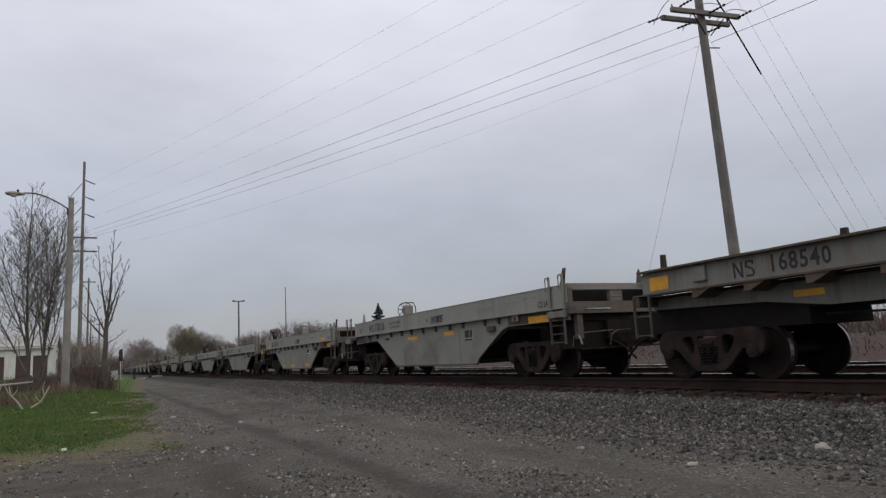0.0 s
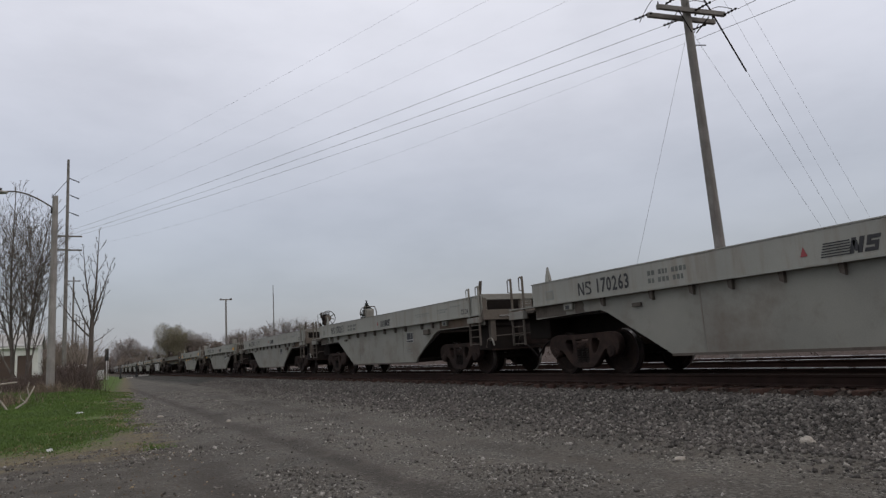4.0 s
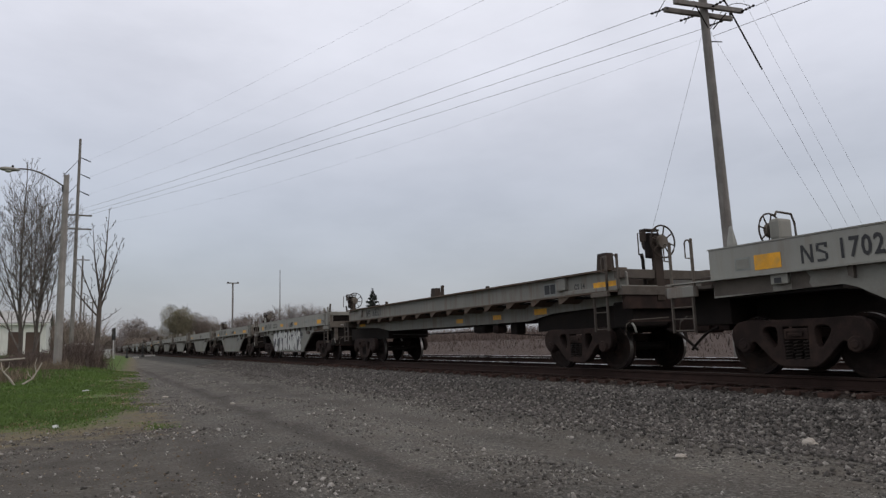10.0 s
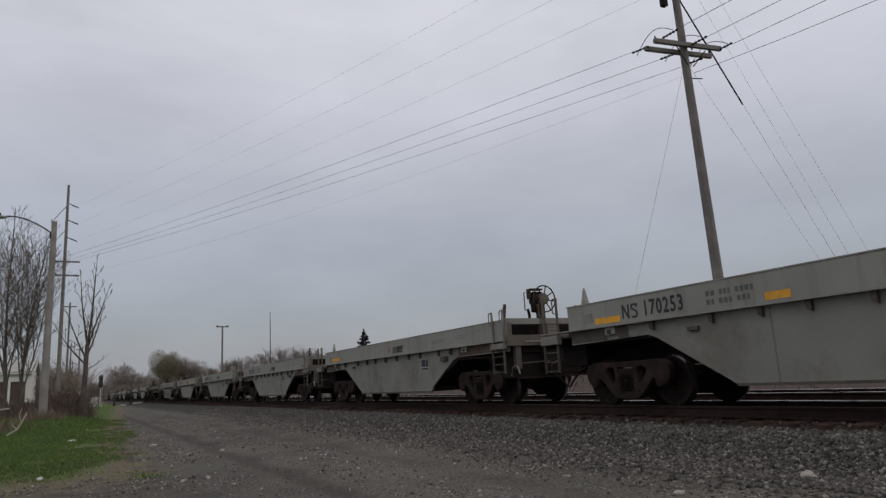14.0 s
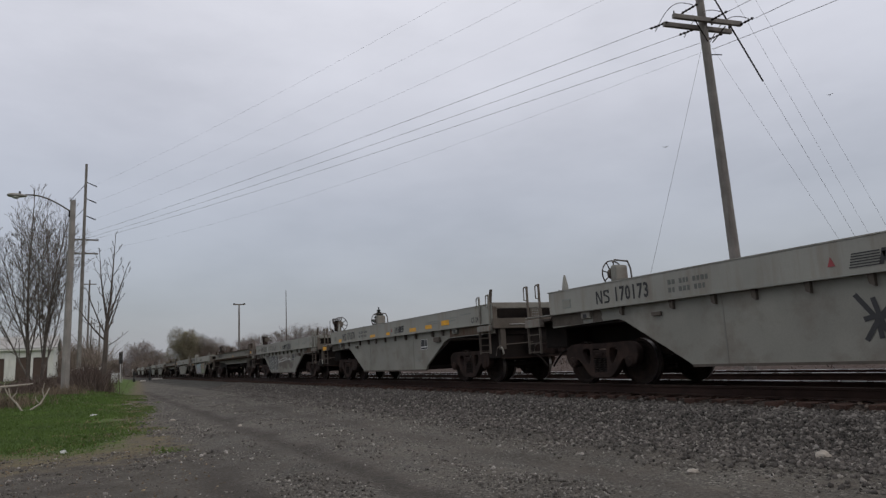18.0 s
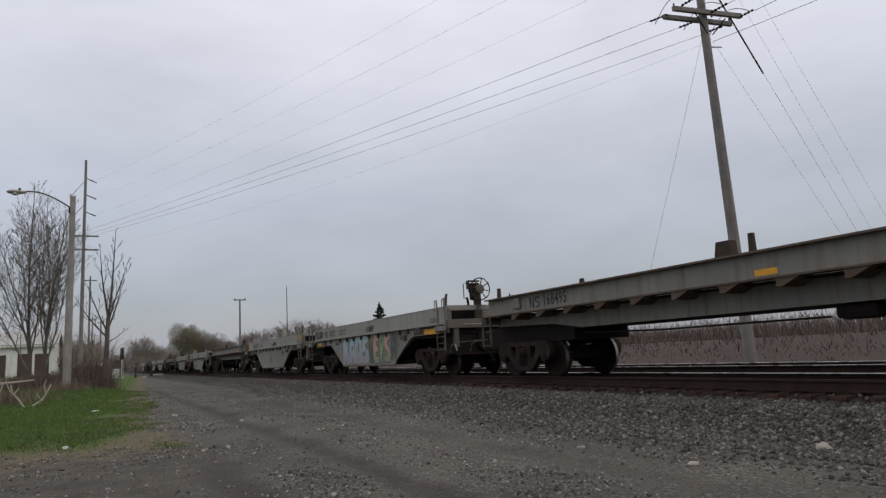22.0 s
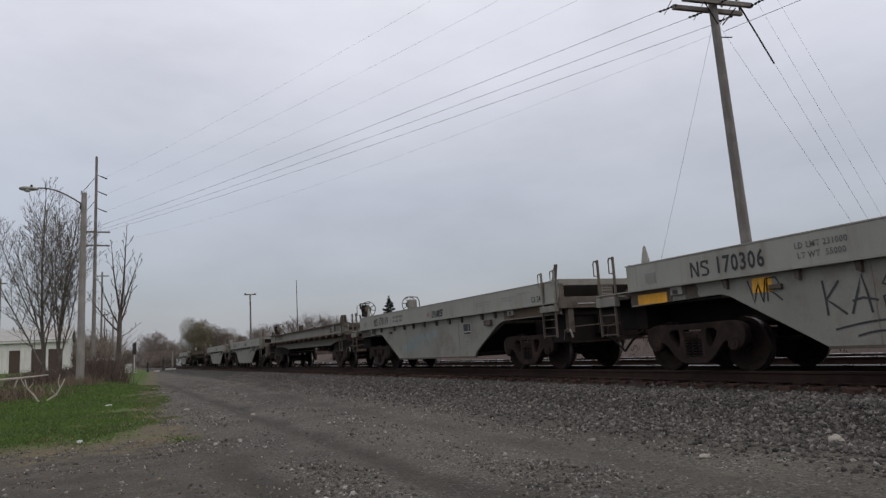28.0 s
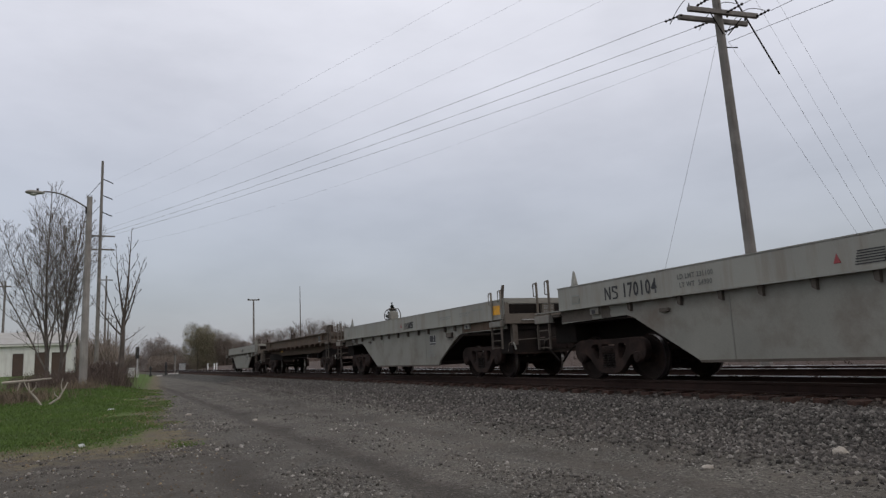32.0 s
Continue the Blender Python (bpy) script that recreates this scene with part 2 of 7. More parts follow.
def raw_mesh(name, verts, faces, material):
    """A mesh from numpy arrays of vertices and equal-sided faces."""
    verts, faces = np.asarray(verts, np.float32), np.asarray(faces, np.int32)
    me = bpy.data.meshes.new(name)
    k = faces.shape[1]
    me.vertices.add(len(verts))
    me.vertices.foreach_set("co", verts.ravel())
    me.loops.add(faces.size)
    me.loops.foreach_set("vertex_index", faces.ravel())
    me.polygons.add(len(faces))
    me.polygons.foreach_set("loop_start", np.arange(len(faces), dtype=np.int32) * k)
    me.update(calc_edges=True)
    me.materials.append(material)
    return me


def smooth(a, b, x):
    t = min(1.0, max(0.0, (x - a) / (b - a)))
    return t * t * (3 - 2 * t)


def lettering(text, size, material, narrow=0.85):
    """A flat mesh of letters in the built-in font, reading along -y on a wall that faces -x; its middle is at the origin."""
    key = (text, size, material.name)
    if key in LETTERS:
        return LETTERS[key]
    cu = bpy.data.curves.new("lettering", "FONT")
    cu.body, cu.size, cu.align_x, cu.align_y, cu.extrude, cu.resolution_u = text, size, "CENTER", "CENTER", 0.0, 2
    cu.offset, cu.space_character = 0.022 * size, 1.14
    ob = bpy.data.objects.new("lettering", cu)
    scene.collection.objects.link(ob)
    me = bpy.data.meshes.new_from_object(ob.evaluated_get(bpy.context.evaluated_depsgraph_get()))
    bpy.data.objects.remove(ob)
    me.transform(Matrix(((0, 0, -1, 0), (-narrow, 0, 0, 0), (0, 1, 0, 0), (0, 0, 0, 1))))
    me.materials.clear()
    me.materials.append(material)
    me.name = "lettering"
    LETTERS[key] = me
    return me


LETTERS = {}


# ---- ground ----
def bank(x, y):
    """How far the lot beside the road rises."""
    up = 0.42 * smooth(24, 38, y) + 0.65 * smooth(38, 62, y) + 0.2 * smooth(62, 90, y)
    return up * (1 - smooth(-1.2, 2.2, x))


def height(x, y):
    z = bank(x, y)
    if 6.6 < x < 18.6:
        z = max(z, (0.25 * smooth(6.9, 8.45, x) + 0.085 * smooth(9.02, 9.28, x)) * (1 - smooth(16.6, 18.2, x)))
    if x > 17.2:
        z = max(z, 0.34 * (1 - smooth(16.6, 18.2, x))) + 1.15 * smooth(18.6, 25, x) + 0.5 * smooth(30, 90, x)
    if x < 6.9:
        z += 0.03 * noise.noise((x * 0.6, y * 0.25, 0)) + 0.012 * noise.noise((x * 2.3, y * 1.4, 5))
        z -= 0.035 * math.exp(-((x - 2.82) / 0.3) ** 2) * smooth(3, 6, y)
        z -= 0.03 * math.exp(-((x - 4.75) / 0.35) ** 2) * smooth(3, 6, y)
    return z


def ground_material():
    m = bpy.data.materials.new("gravel_and_grass_ground")
    m.use_nodes = True
    nd, link = nodes_of(m.node_tree)
    co = nd("ShaderNodeTexCoord")
    sep = nd("ShaderNodeSeparateXYZ")
    link(co.outputs["Object"], sep.inputs[0])

    def tex(scale, detail=4, rough=0.55):
        n = nd("ShaderNodeTexNoise")
        n.inputs["Scale"].default_value, n.inputs["Detail"].default_value, n.inputs["Roughness"].default_value = scale, detail, rough
        link(co.outputs["Object"], n.inputs[0])
        return n.outputs[0]

    def math_(op, a, b):
        k = nd("ShaderNodeMath")
        k.operation = op
        for i, v in enumerate((a, b)):
            if isinstance(v, (int, float)):
                k.inputs[i].default_value = v
            else:
                link(v, k.inputs[i])
        return k.outputs[0]

    def step(v, lo, hi):
        k = nd("ShaderNodeMapRange")
        k.interpolation_type = "SMOOTHSTEP"
        k.inputs[1].default_value, k.inputs[2].default_value = lo, hi
        link(v, k.inputs[0])
        return k.outputs[0]

    big, mid, fine = tex(0.35), tex(2.2), tex(14, 3)
    vor = nd("ShaderNodeTexVoronoi")
    vor.inputs["Scale"].default_value = 46
    link(co.outputs["Object"], vor.inputs[0])
    pebble = ramp(nd, link, vor.outputs["Color"], [(0.0, (0.034, 0.032, 0.027)), (0.5, (0.082, 0.077, 0.066)), (0.8, (0.15, 0.14, 0.123)), (1.0, (0.34, 0.32, 0.285))])
    dirt = ramp(nd, link, fine, [(0.3, (0.066, 0.058, 0.048)), (0.7, (0.122, 0.110, 0.092))])
    road = mixed(nd, link, ramp(nd, link, mid, [(0.36, 0.15), (0.60, 0.95)]), dirt, pebble)
    road = mixed(nd, link, 1.0, road, ramp(nd, link, big, [(0.35, 0.78), (0.65, 1.25)]), "MULTIPLY")
    # darker wheel ruts along the road
    x1 = sep.outputs[0]
    wob = math_("MULTIPLY", math_("SUBTRACT", big, 0.5), 0.9)
    x2 = math_("ADD", x1, wob)
    rut = None
    for c, wd, near_end, deep in ((2.82, 0.38, 60, 0.8), (4.75, 0.35, 60, 0.35), (1.3, 0.45, 11, 0.9)):
        d = math_("ABSOLUTE", math_("SUBTRACT", x2, c), 0)
        r = math_("MULTIPLY", math_("SUBTRACT", 1.0, step(d, 0.06, wd)), math_("SUBTRACT", 1.0, step(sep.outputs[1], near_end - 3, near_end)))
        r = math_("MULTIPLY", r, deep)
        rut = r if rut is None else math_("MAXIMUM", rut, r)
    rut = math_("MULTIPLY", rut, step(mid, 0.15, 0.50))
    road = mixed(nd, link, math_("MULTIPLY", rut, 0.8), road, (0.036, 0.030, 0.025))
    # bare dark soil in front of the lawn
    soil = math_("MULTIPLY", math_("SUBTRACT", 1.0, step(math_("ADD", x1, math_("MULTIPLY", math_("SUBTRACT", mid, 0.5), 1.6)), 0.2, 2.0)), math_("SUBTRACT", 1.0, step(sep.outputs[1], 11.5, 14)))
    road = mixed(nd, link, math_("MULTIPLY", soil, 0.62), road, ramp(nd, link, mid, [(0.35, (0.040, 0.034, 0.027)), (0.62, (0.080, 0.071, 0.057))]))
    # lawn and dry thatch at its rim
    thatch = ramp(nd, link, fine, [(0.3, (0.085, 0.07, 0.04)), (0.7, (0.19, 0.155, 0.09))])
    lawn = ramp(nd, link, fine, [(0.3, (0.050, 0.084, 0.014)), (0.7, (0.082, 0.130, 0.024))])
    edge = math_("SUBTRACT", math_("ADD", math_("ADD", 1.05, math_("MULTIPLY", math_("MAXIMUM", math_("SUBTRACT", sep.outputs[1], 19), 0), 0.05)), math_("MULTIPLY", math_("SUBTRACT", mid, 0.5), 2.2)), sep.outputs[0])
    near = math_("SUBTRACT", math_("ADD", sep.outputs[1], math_("MULTIPLY", math_("SUBTRACT", mid, 0.5), 4.0)), 11.4)
    ing = math_("MULTIPLY", step(edge, -0.5, 0.25), step(near, -1.2, 1.2))
    inl = math_("MULTIPLY", step(edge, 0.2, 1.1), step(near, 0.8, 3.2))
    base = mixed(nd, link, math_("MULTIPLY", ing, ramp(nd, link, mid, [(0.35, 0.45), (0.6, 1.0)])), road, thatch)
    base = mixed(nd, link, inl, base, lawn)
    # ballast and the dry field past the tracks
    # ground under the ballast coloured dark so gaps between stones look shaded
    bal = ramp(nd, link, vor.outputs["Color"], [(0.0, (0.016, 0.015, 0.013)), (0.6, (0.045, 0.043, 0.037)), (1.0, (0.12, 0.115, 0.10))])
    base = mixed(nd, link, math_("MULTIPLY", step(math_("ADD", sep.outputs[0], math_("MULTIPLY", math_("SUBTRACT", mid, 0.5), 1.2)), 5.7, 7.0), math_("SUBTRACT", 1.0, step(sep.outputs[0], 17.4, 18.4))), base, bal)
    bed = ramp(nd, link, vor.outputs["Color"], [(0.0, (0.016, 0.012, 0.010)), (0.6, (0.040, 0.031, 0.025)), (1.0, (0.09, 0.074, 0.06))])
    base = mixed(nd, link, math_("MULTIPLY", step(math_("ADD", sep.outputs[0], math_("MULTIPLY", math_("SUBTRACT", mid, 0.5), 0.8)), 8.75, 9.15), math_("SUBTRACT", 1.0, step(sep.outputs[0], 16.4, 17.2))), base, bed)
    field = ramp(nd, link, tex(5, 5), [(0.3, (0.058, 0.043, 0.036)), (0.7, (0.092, 0.069, 0.058))])
    base = mixed(nd, link, step(sep.outputs[0], 17.6, 18.6), base, field)
    far = step(sep.outputs[1], 150, 260)
    base = mixed(nd, link, far, base, field)
    bs = nd("ShaderNodeBsdfPrincipled")
    bs.inputs["Roughness"].default_value = 0.95
    bs.inputs["Specular IOR Level"].default_value = 0.25
    link(base, bs.inputs["Base Color"])
    bp = nd("ShaderNodeBump")
    bp.inputs["Strength"].default_value, bp.inputs["Distance"].default_value = 0.7, 0.03
    link(math_("ADD", vor.outputs["Distance"], fine), bp.inputs["Height"])
    link(bp.outputs[0], bs.inputs["Normal"])
    out = nd("ShaderNodeOutputMaterial")
    link(bs.outputs[0], out.inputs[0])
    return m


def axis_steps(*runs):
    out = []
    for a, b, s in runs:
        n = max(1, round((b - a) / s))
        out += [a + (b - a) * i / n for i in range(n)]
    return out + [runs[-1][1]]


def build_ground():
    xs = axis_steps((-1500, -200, 130), (-200, -40, 20), (-40, -8, 2), (-8, 8.8, 0.22), (8.8, 9.4, 0.12), (9.4, 19, 0.4), (19, 60, 3), (60, 200, 14), (200, 1500, 130))
    ys = axis_steps((-1500, -200, 130), (-200, -20, 15), (-20, 2, 1.5), (2, 30, 0.3), (30, 100, 1.0), (100, 300, 8), (300, 3000, 150))
    v = np.array([(x, y, height(x, y)) for y in ys for x in xs])
    w = len(xs)
    i = np.arange(len(ys) - 1)[:, None] * w + np.arange(w - 1)[None, :]
    i = i.ravel()
    g = part("ground", raw_mesh("ground", v, np.stack([i, i + 1, i + w + 1, i + w], 1), ground_material()))
    tagged(g, "grey gravel service road with lawn, ballast shoulder and dry field", "ground", kind="structure")
    for p in g.data.polygons:
        p.use_smooth = True


build_ground()


# ---- the two tracks ----
def build_track(cx, y0, y1, name, label, heads):
    t = thing(name, label, "railway track", kind="structure")
    for side, top in zip((-1, 1), heads):
        x = cx + side * 0.7525
        prof = [(-0.075, 0.37), (0.075, 0.37), (0.075, 0.385), (0.012, 0.40), (0.012, 0.50), (0.036, 0.512), (0.036, 0.538), (-0.036, 0.538), (-0.036, 0.512), (-0.012, 0.50), (-0.012, 0.40), (-0.075, 0.385)]
        bm = bmesh.new()
        a = [bm.verts.new((x + px, y0, z)) for px, z in prof]
        b = [bm.verts.new((x + px, y1, z)) for px, z in prof]
        for i in range(len(prof)):
            j = (i + 1) % len(prof)
            bm.faces.new((a[i], a[j], b[j], b[i]))
        bm.faces.new(a)
        bm.faces.new(b[::-1])
        r = part("rail", bm, RAILWEB, t, "rust-brown steel rail")
        part("rail_head", B((x - 0.034, x + 0.034, y0, y1, 0.538, 0.55), bevel=0.004), top, r, "running surface coloured dark where the train blocks the sky's reflection" if top is RAILSHADED else "bright polished running surface")
    return t


def tie_mesh(seed):
    r = random.Random(seed)
    bm = B((-1.3 + r.uniform(-0.05, 0.05), 1.3 + r.uniform(-0.05, 0.05), -0.115, 0.115, 0.16, 0.365), bevel=0.012)
    for v in bm.verts:
        v.co += Vector((0, r.uniform(-0.012, 0.012), r.uniform(-0.012, 0.008)))
    return mesh_of("tie", bm, TIE)


track = build_track(C1, -60, 320, "near_track", "ballasted railway track with rusty rails and timber ties", (RAILSHADED, RAILHEAD))
track_b = build_track(C2, -60, 320, "far_track", "second ballasted railway track with polished rails", (RAILHEAD, RAILHEAD))


def lay_ties():
    kinds = [tie_mesh(i) for i in range(5)]
    plate_m = mesh_of("tie_plate", B((-0.17, 0.17, -0.09, 0.09, 0.363, 0.378), bevel=0.003), RAILWEB)
    rnd = random.Random(3)
    for i in range(240):
        y = -6 + i * 0.52
        o = part("tie", kinds[rnd.randrange(5)], None, track)
        o.matrix_basis = pose(C1 + rnd.uniform(-0.03, 0.03), y + rnd.uniform(-0.02, 0.02), rnd.uniform(-0.012, 0.0), 0, 0, rnd.uniform(-0.8, 0.8))
        if i < 70:
            part("tie_plate", plate_m, None, track).matrix_basis = pose(C1 - 0.7525, y, 0)
    for cx, y0, y1, own in ((C1, 119, 320, track), (C1, -60, -6.4, track), (C2, -60, 320, track_b)):
        n = int((y1 - y0) / 0.52)
        bm = B(*[(cx - 1.3, cx + 1.3, y0 + k * 0.52 - 0.115, y0 + k * 0.52 + 0.115, 0.16, 0.36) for k in range(n)])
        tagged(part("ties", bm, TIE, own), kind="stuff")


lay_ties()


# ---- the train: well cars and spine cars, local frame: y = -u (u forward along the car), z above the rail ----
SPEED = (11.0723, 0.023776, -0.0002685)
FLATS = (0, 8, 16, 19, 22, 25)
SLACK = {2: 0.12, 3: 0.12, 4: 0.08, 9: -0.12, 10: -0.06, 14: 0.22, 15: 0.05, 23: -0.12}      # play in the couplers


def run(t):
    return SPEED[0] * t + SPEED[1] * t * t + SPEED[2] * t ** 3


def place(car):
    """Where the rear end of a car's side stands along the track at the start."""
    nf = sum(1 for f in FLATS if f < car)
    return 4.868 + 15.877 * (car - nf) + 17.857 * nf + (1.556 + 3.1 if car in FLATS else 2.4) + SLACK.get(car, 0)


def P(bm, poly, x0, x1):
    """Adds a slab with an outline of (u, z) to a bmesh."""
    return prism(bm, [(-u, z) for u, z in poly], x0, x1)


def U(*boxes, bevel=0.0):
    """Boxes given as (x0, x1, u0, u1, z0, z1)."""
    return B(*[(a, b, -d, -c, e, f) for a, b, c, d, e, f in boxes], bevel=bevel)


MESH = {}


def shared(key, build):
    if key not in MESH:
        MESH[key] = build()
    return MESH[key]


def bits(name, boxes, material, parent, key, bevel=0.0, label=""):
    """Each box is a part of its own; alike cars share the meshes."""
    for i, b in enumerate(boxes):
        part(name, shared("%s%d" % (key, i), lambda: mesh_of(name, U(b, bevel=bevel), material)), None, parent, label)


def slabs(name, outline, spans, material, parent, key, label=""):
    for i, (x0, x1) in enumerate(spans):
        part(name, shared("%s%d" % (key, i), lambda: mesh_of(name, P(bmesh.new(), outline, x0, x1), material)), None, parent, label)


def wheel_mesh():
    bm = bmesh.new()
    # tread, flange and dished plate, the outer face toward -x
    prof = [(-0.79, 0.40), (-0.79, 0.452), (-0.705, 0.457), (-0.69, 0.482), (-0.665, 0.482), (-0.66, 0.40), (-0.69, 0.36), (-0.69, 0.13), (-0.64, 0.12), (-0.64, 0.085), (-0.82, 0.085), (-0.82, 0.12), (-0.76, 0.13), (-0.735, 0.20), (-0.745, 0.36)]
    rings, n = [], 32
    for x, r in prof:
        rings.append([bm.verts.new((x, r * math.cos(2 * math.pi * i / n), r * math.sin(2 * math.pi * i / n))) for i in range(n)])
    for a, b in zip(rings, rings[1:] + rings[:1]):
        for i in range(n):
            j = (i + 1) % n
            bm.faces.new((a[i], a[j], b[j], b[i]))
    me = mesh_of("wheel", bm, WHEEL)
    me.materials.append(TREAD)
    for p in me.polygons:
        r = math.hypot(p.center.y, p.center.z)
        if 0.448 < r < 0.475 and abs(p.normal.x) < 0.7:
            p.material_index = 1
    return me


def axle_mesh():
    return mesh_of("axle", lathe_x(bmesh.new(), [(-0.98, 0.07), (-0.82, 0.07), (-0.8, 0.09), (-0.3, 0.08), (0.3, 0.08), (0.8, 0.09), (0.82, 0.07), (0.98, 0.07)], 14), DARK)


def pierced_plate(name, outline, holes, thick, bevel, material):
    """A thick plate in the (u, z) plane with rounded edges and openings through it."""
    cu = bpy.data.curves.new(name, "CURVE")
    cu.dimensions, cu.fill_mode, cu.extrude, cu.bevel_depth, cu.bevel_resolution = "2D", "BOTH", thick / 2 - bevel, bevel, 1
    for ring in (outline, *holes):
        sp = cu.splines.new("POLY")
        sp.points.add(len(ring) - 1)
        for q, (u, z) in zip(sp.points, ring):
            q.co = (u, z, 0, 1)
        sp.use_cyclic_u = True
    ob = bpy.data.objects.new(name, cu)
    scene.collection.objects.link(ob)
    me = bpy.data.meshes.new_from_object(ob.evaluated_get(bpy.context.evaluated_depsgraph_get()))
    bpy.data.objects.remove(ob)
    me.transform(Matrix(((0, 0, 1, 0), (-1, 0, 0, 0), (0, 1, 0, 0), (0, 0, 0, 1))))
    me.materials.clear()
    me.materials.append(material)
    me.name = name
    return me


def rounded(ring, times=2):
    """Cuts the corners of a closed outline."""
    for _ in range(times):
        ring = [(a[0] + (b[0] - a[0]) * f, a[1] + (b[1] - a[1]) * f) for a, b in zip(ring, ring[1:] + ring[:1]) for f in (0.25, 0.75)]
    return ring


def side_frame_mesh(s):
    """A cast side frame: arched top bar, teardrop windows, spring opening and jaws over the bearings; u from the truck's middle."""
    half = [(0.40, 0.84), (0.62, 0.845), (0.84, 0.855), (1.00, 0.82), (1.10, 0.73), (1.12, 0.60), (1.07, 0.47), (0.98, 0.40), (0.86, 0.44), (0.74, 0.55), (0.66, 0.51), (0.44, 0.27), (0.31, 0.18), (0.22, 0.155)]
    outline = rounded([(u, z) for u, z in half] + [(-u, z) for u, z in half[::-1]], 1)
    tear = [(0.29, 0.70), (0.34, 0.77), (0.50, 0.765), (0.575, 0.70), (0.54, 0.61), (0.42, 0.44), (0.355, 0.41), (0.295, 0.49)]
    holes = [rounded(tear), rounded([(-u, z) for u, z in tear[::-1]]), [(-0.22, 0.76), (0.22, 0.76), (0.20, 0.25), (-0.20, 0.25)]]
    me = pierced_plate("side_frame", outline, holes, 0.16, 0.016, TRUCK)
    me.transform(Matrix.Translation((s * 1.01, 0, 0)))
    return me


def spring_mesh(s):
    bm = bmesh.new()
    for du in (-0.15, 0.0, 0.15):
        n = 30
        tube(bm, [(s * 1.03 + 0.065 * math.cos(i * 1.3), -du + 0.065 * math.sin(i * 1.3), 0.25 + 0.30 * i / n) for i in range(n + 1)], 0.02, 4)
    return mesh_of("spring_nest", bm, DARK)


def bearing_mesh():
    return mesh_of("bearing_cap", lathe_x(bmesh.new(), [(0, 0.12), (-0.10, 0.12), (-0.125, 0.10), (-0.125, 0.06), (-0.14, 0.05), (-0.14, 0.01)], 14), TRUCK)


WHEELSETS = []


def add_truck(car, u, car_no):
    """A two-axle truck: bolster with side frames, springs and bearing caps, and wheelsets that turn."""
    k = part("truck", shared("bolster", lambda: mesh_of("truck", U((-1.09, 1.09, -0.20, 0.20, 0.55, 0.72), (-1.115, -1.09, -0.13, 0.13, 0.60, 0.67), bevel=0.03), TRUCK)), None, car, "dark cast steel three-piece truck")
    k.matrix_basis = pose(0, -u, 0)
    for s in (-1, 1):
        part("side_frame", shared("side_frame%d" % s, lambda: side_frame_mesh(s)), None, k)
        part("spring_nest", shared("spring%d" % s, lambda: spring_mesh(s)), None, k)
        for d in (-0.889, 0.889):
            part("bearing_cap", shared("bearing", bearing_mesh), None, k).matrix_basis = pose(s * 1.0, -d, 0.475, 0, 0, 0 if s < 0 else 180)
            part("brake_beam", shared("bb%d%.1f" % (s, d), lambda: mesh_of("brake_beam", U((s * 0.85 - 0.08, s * 0.85 + 0.08, d * 0.42 - 0.06, d * 0.42 + 0.06, 0.30, 0.52), bevel=0.02), DARK)), None, k)
    for d in (-0.889, 0.889):
        w = part("wheelset", shared("axle", axle_mesh), None, car, "worn steel wheelset with bright treads")
        w.matrix_basis = pose(0, -u - d, 0.457)
        part("wheel", shared("wheel", wheel_mesh), None, w)
        part("wheel", shared("wheel", wheel_mesh), None, w).matrix_basis = pose(0, 0, 0, 0, 0, 180)
        WHEELSETS.append((w, car_no, u + d))
    return k


def add_ladder(car, u0, u1, z0, z1, x, material, rungs=3, key=""):
    """A side ladder: two stiles and its rungs under one thing part."""
    l = part("ladder", shared(key + "stile0", lambda: mesh_of("ladder", U((x, x + 0.05, u0 - 0.013, u0 + 0.013, z0, z1)), material)), None, car)
    part("stile", shared(key + "stile1", lambda: mesh_of("stile", U((x, x + 0.05, u1 - 0.013, u1 + 0.013, z0, z1)), material)), None, l)
    for i in range(rungs):
        z = z0 + 0.04 + (z1 - z0 - 0.05) * i / rungs
        part("rung", shared("%srung%d" % (key, i), lambda: mesh_of("rung", rods([(x + 0.03, -u0, z), (x + 0.025, -u1, z)], 0.013, 6), material)), None, l)


def add_post(car, u, z0, z1, x, material, key):
    """A slim upright corner post with a round-topped hoop beside it."""
    p = part("corner_post", shared(key + "post%.2f" % u, lambda: mesh_of("corner_post", U((x - 0.015, x + 0.03, u - 0.02, u + 0.02, z0, z1), bevel=0.008), material)), None, car)
    r = 0.055
    hoop = [(x, -u + 0.02, z1 - 0.34), (x, -u + 0.02 + 2 * r, z1 - 0.32)]
    hoop += [(x, -u + 0.02 + r + r * math.cos(a), z1 - 0.07 + r * math.sin(a)) for a in (0.0, 0.6, 1.2, 1.9, 2.5, 3.1)]
    part("grab_iron", shared(key + "grab%.2f" % u, lambda: mesh_of("grab_iron", rods(hoop, 0.015, 6), material)), None, p)


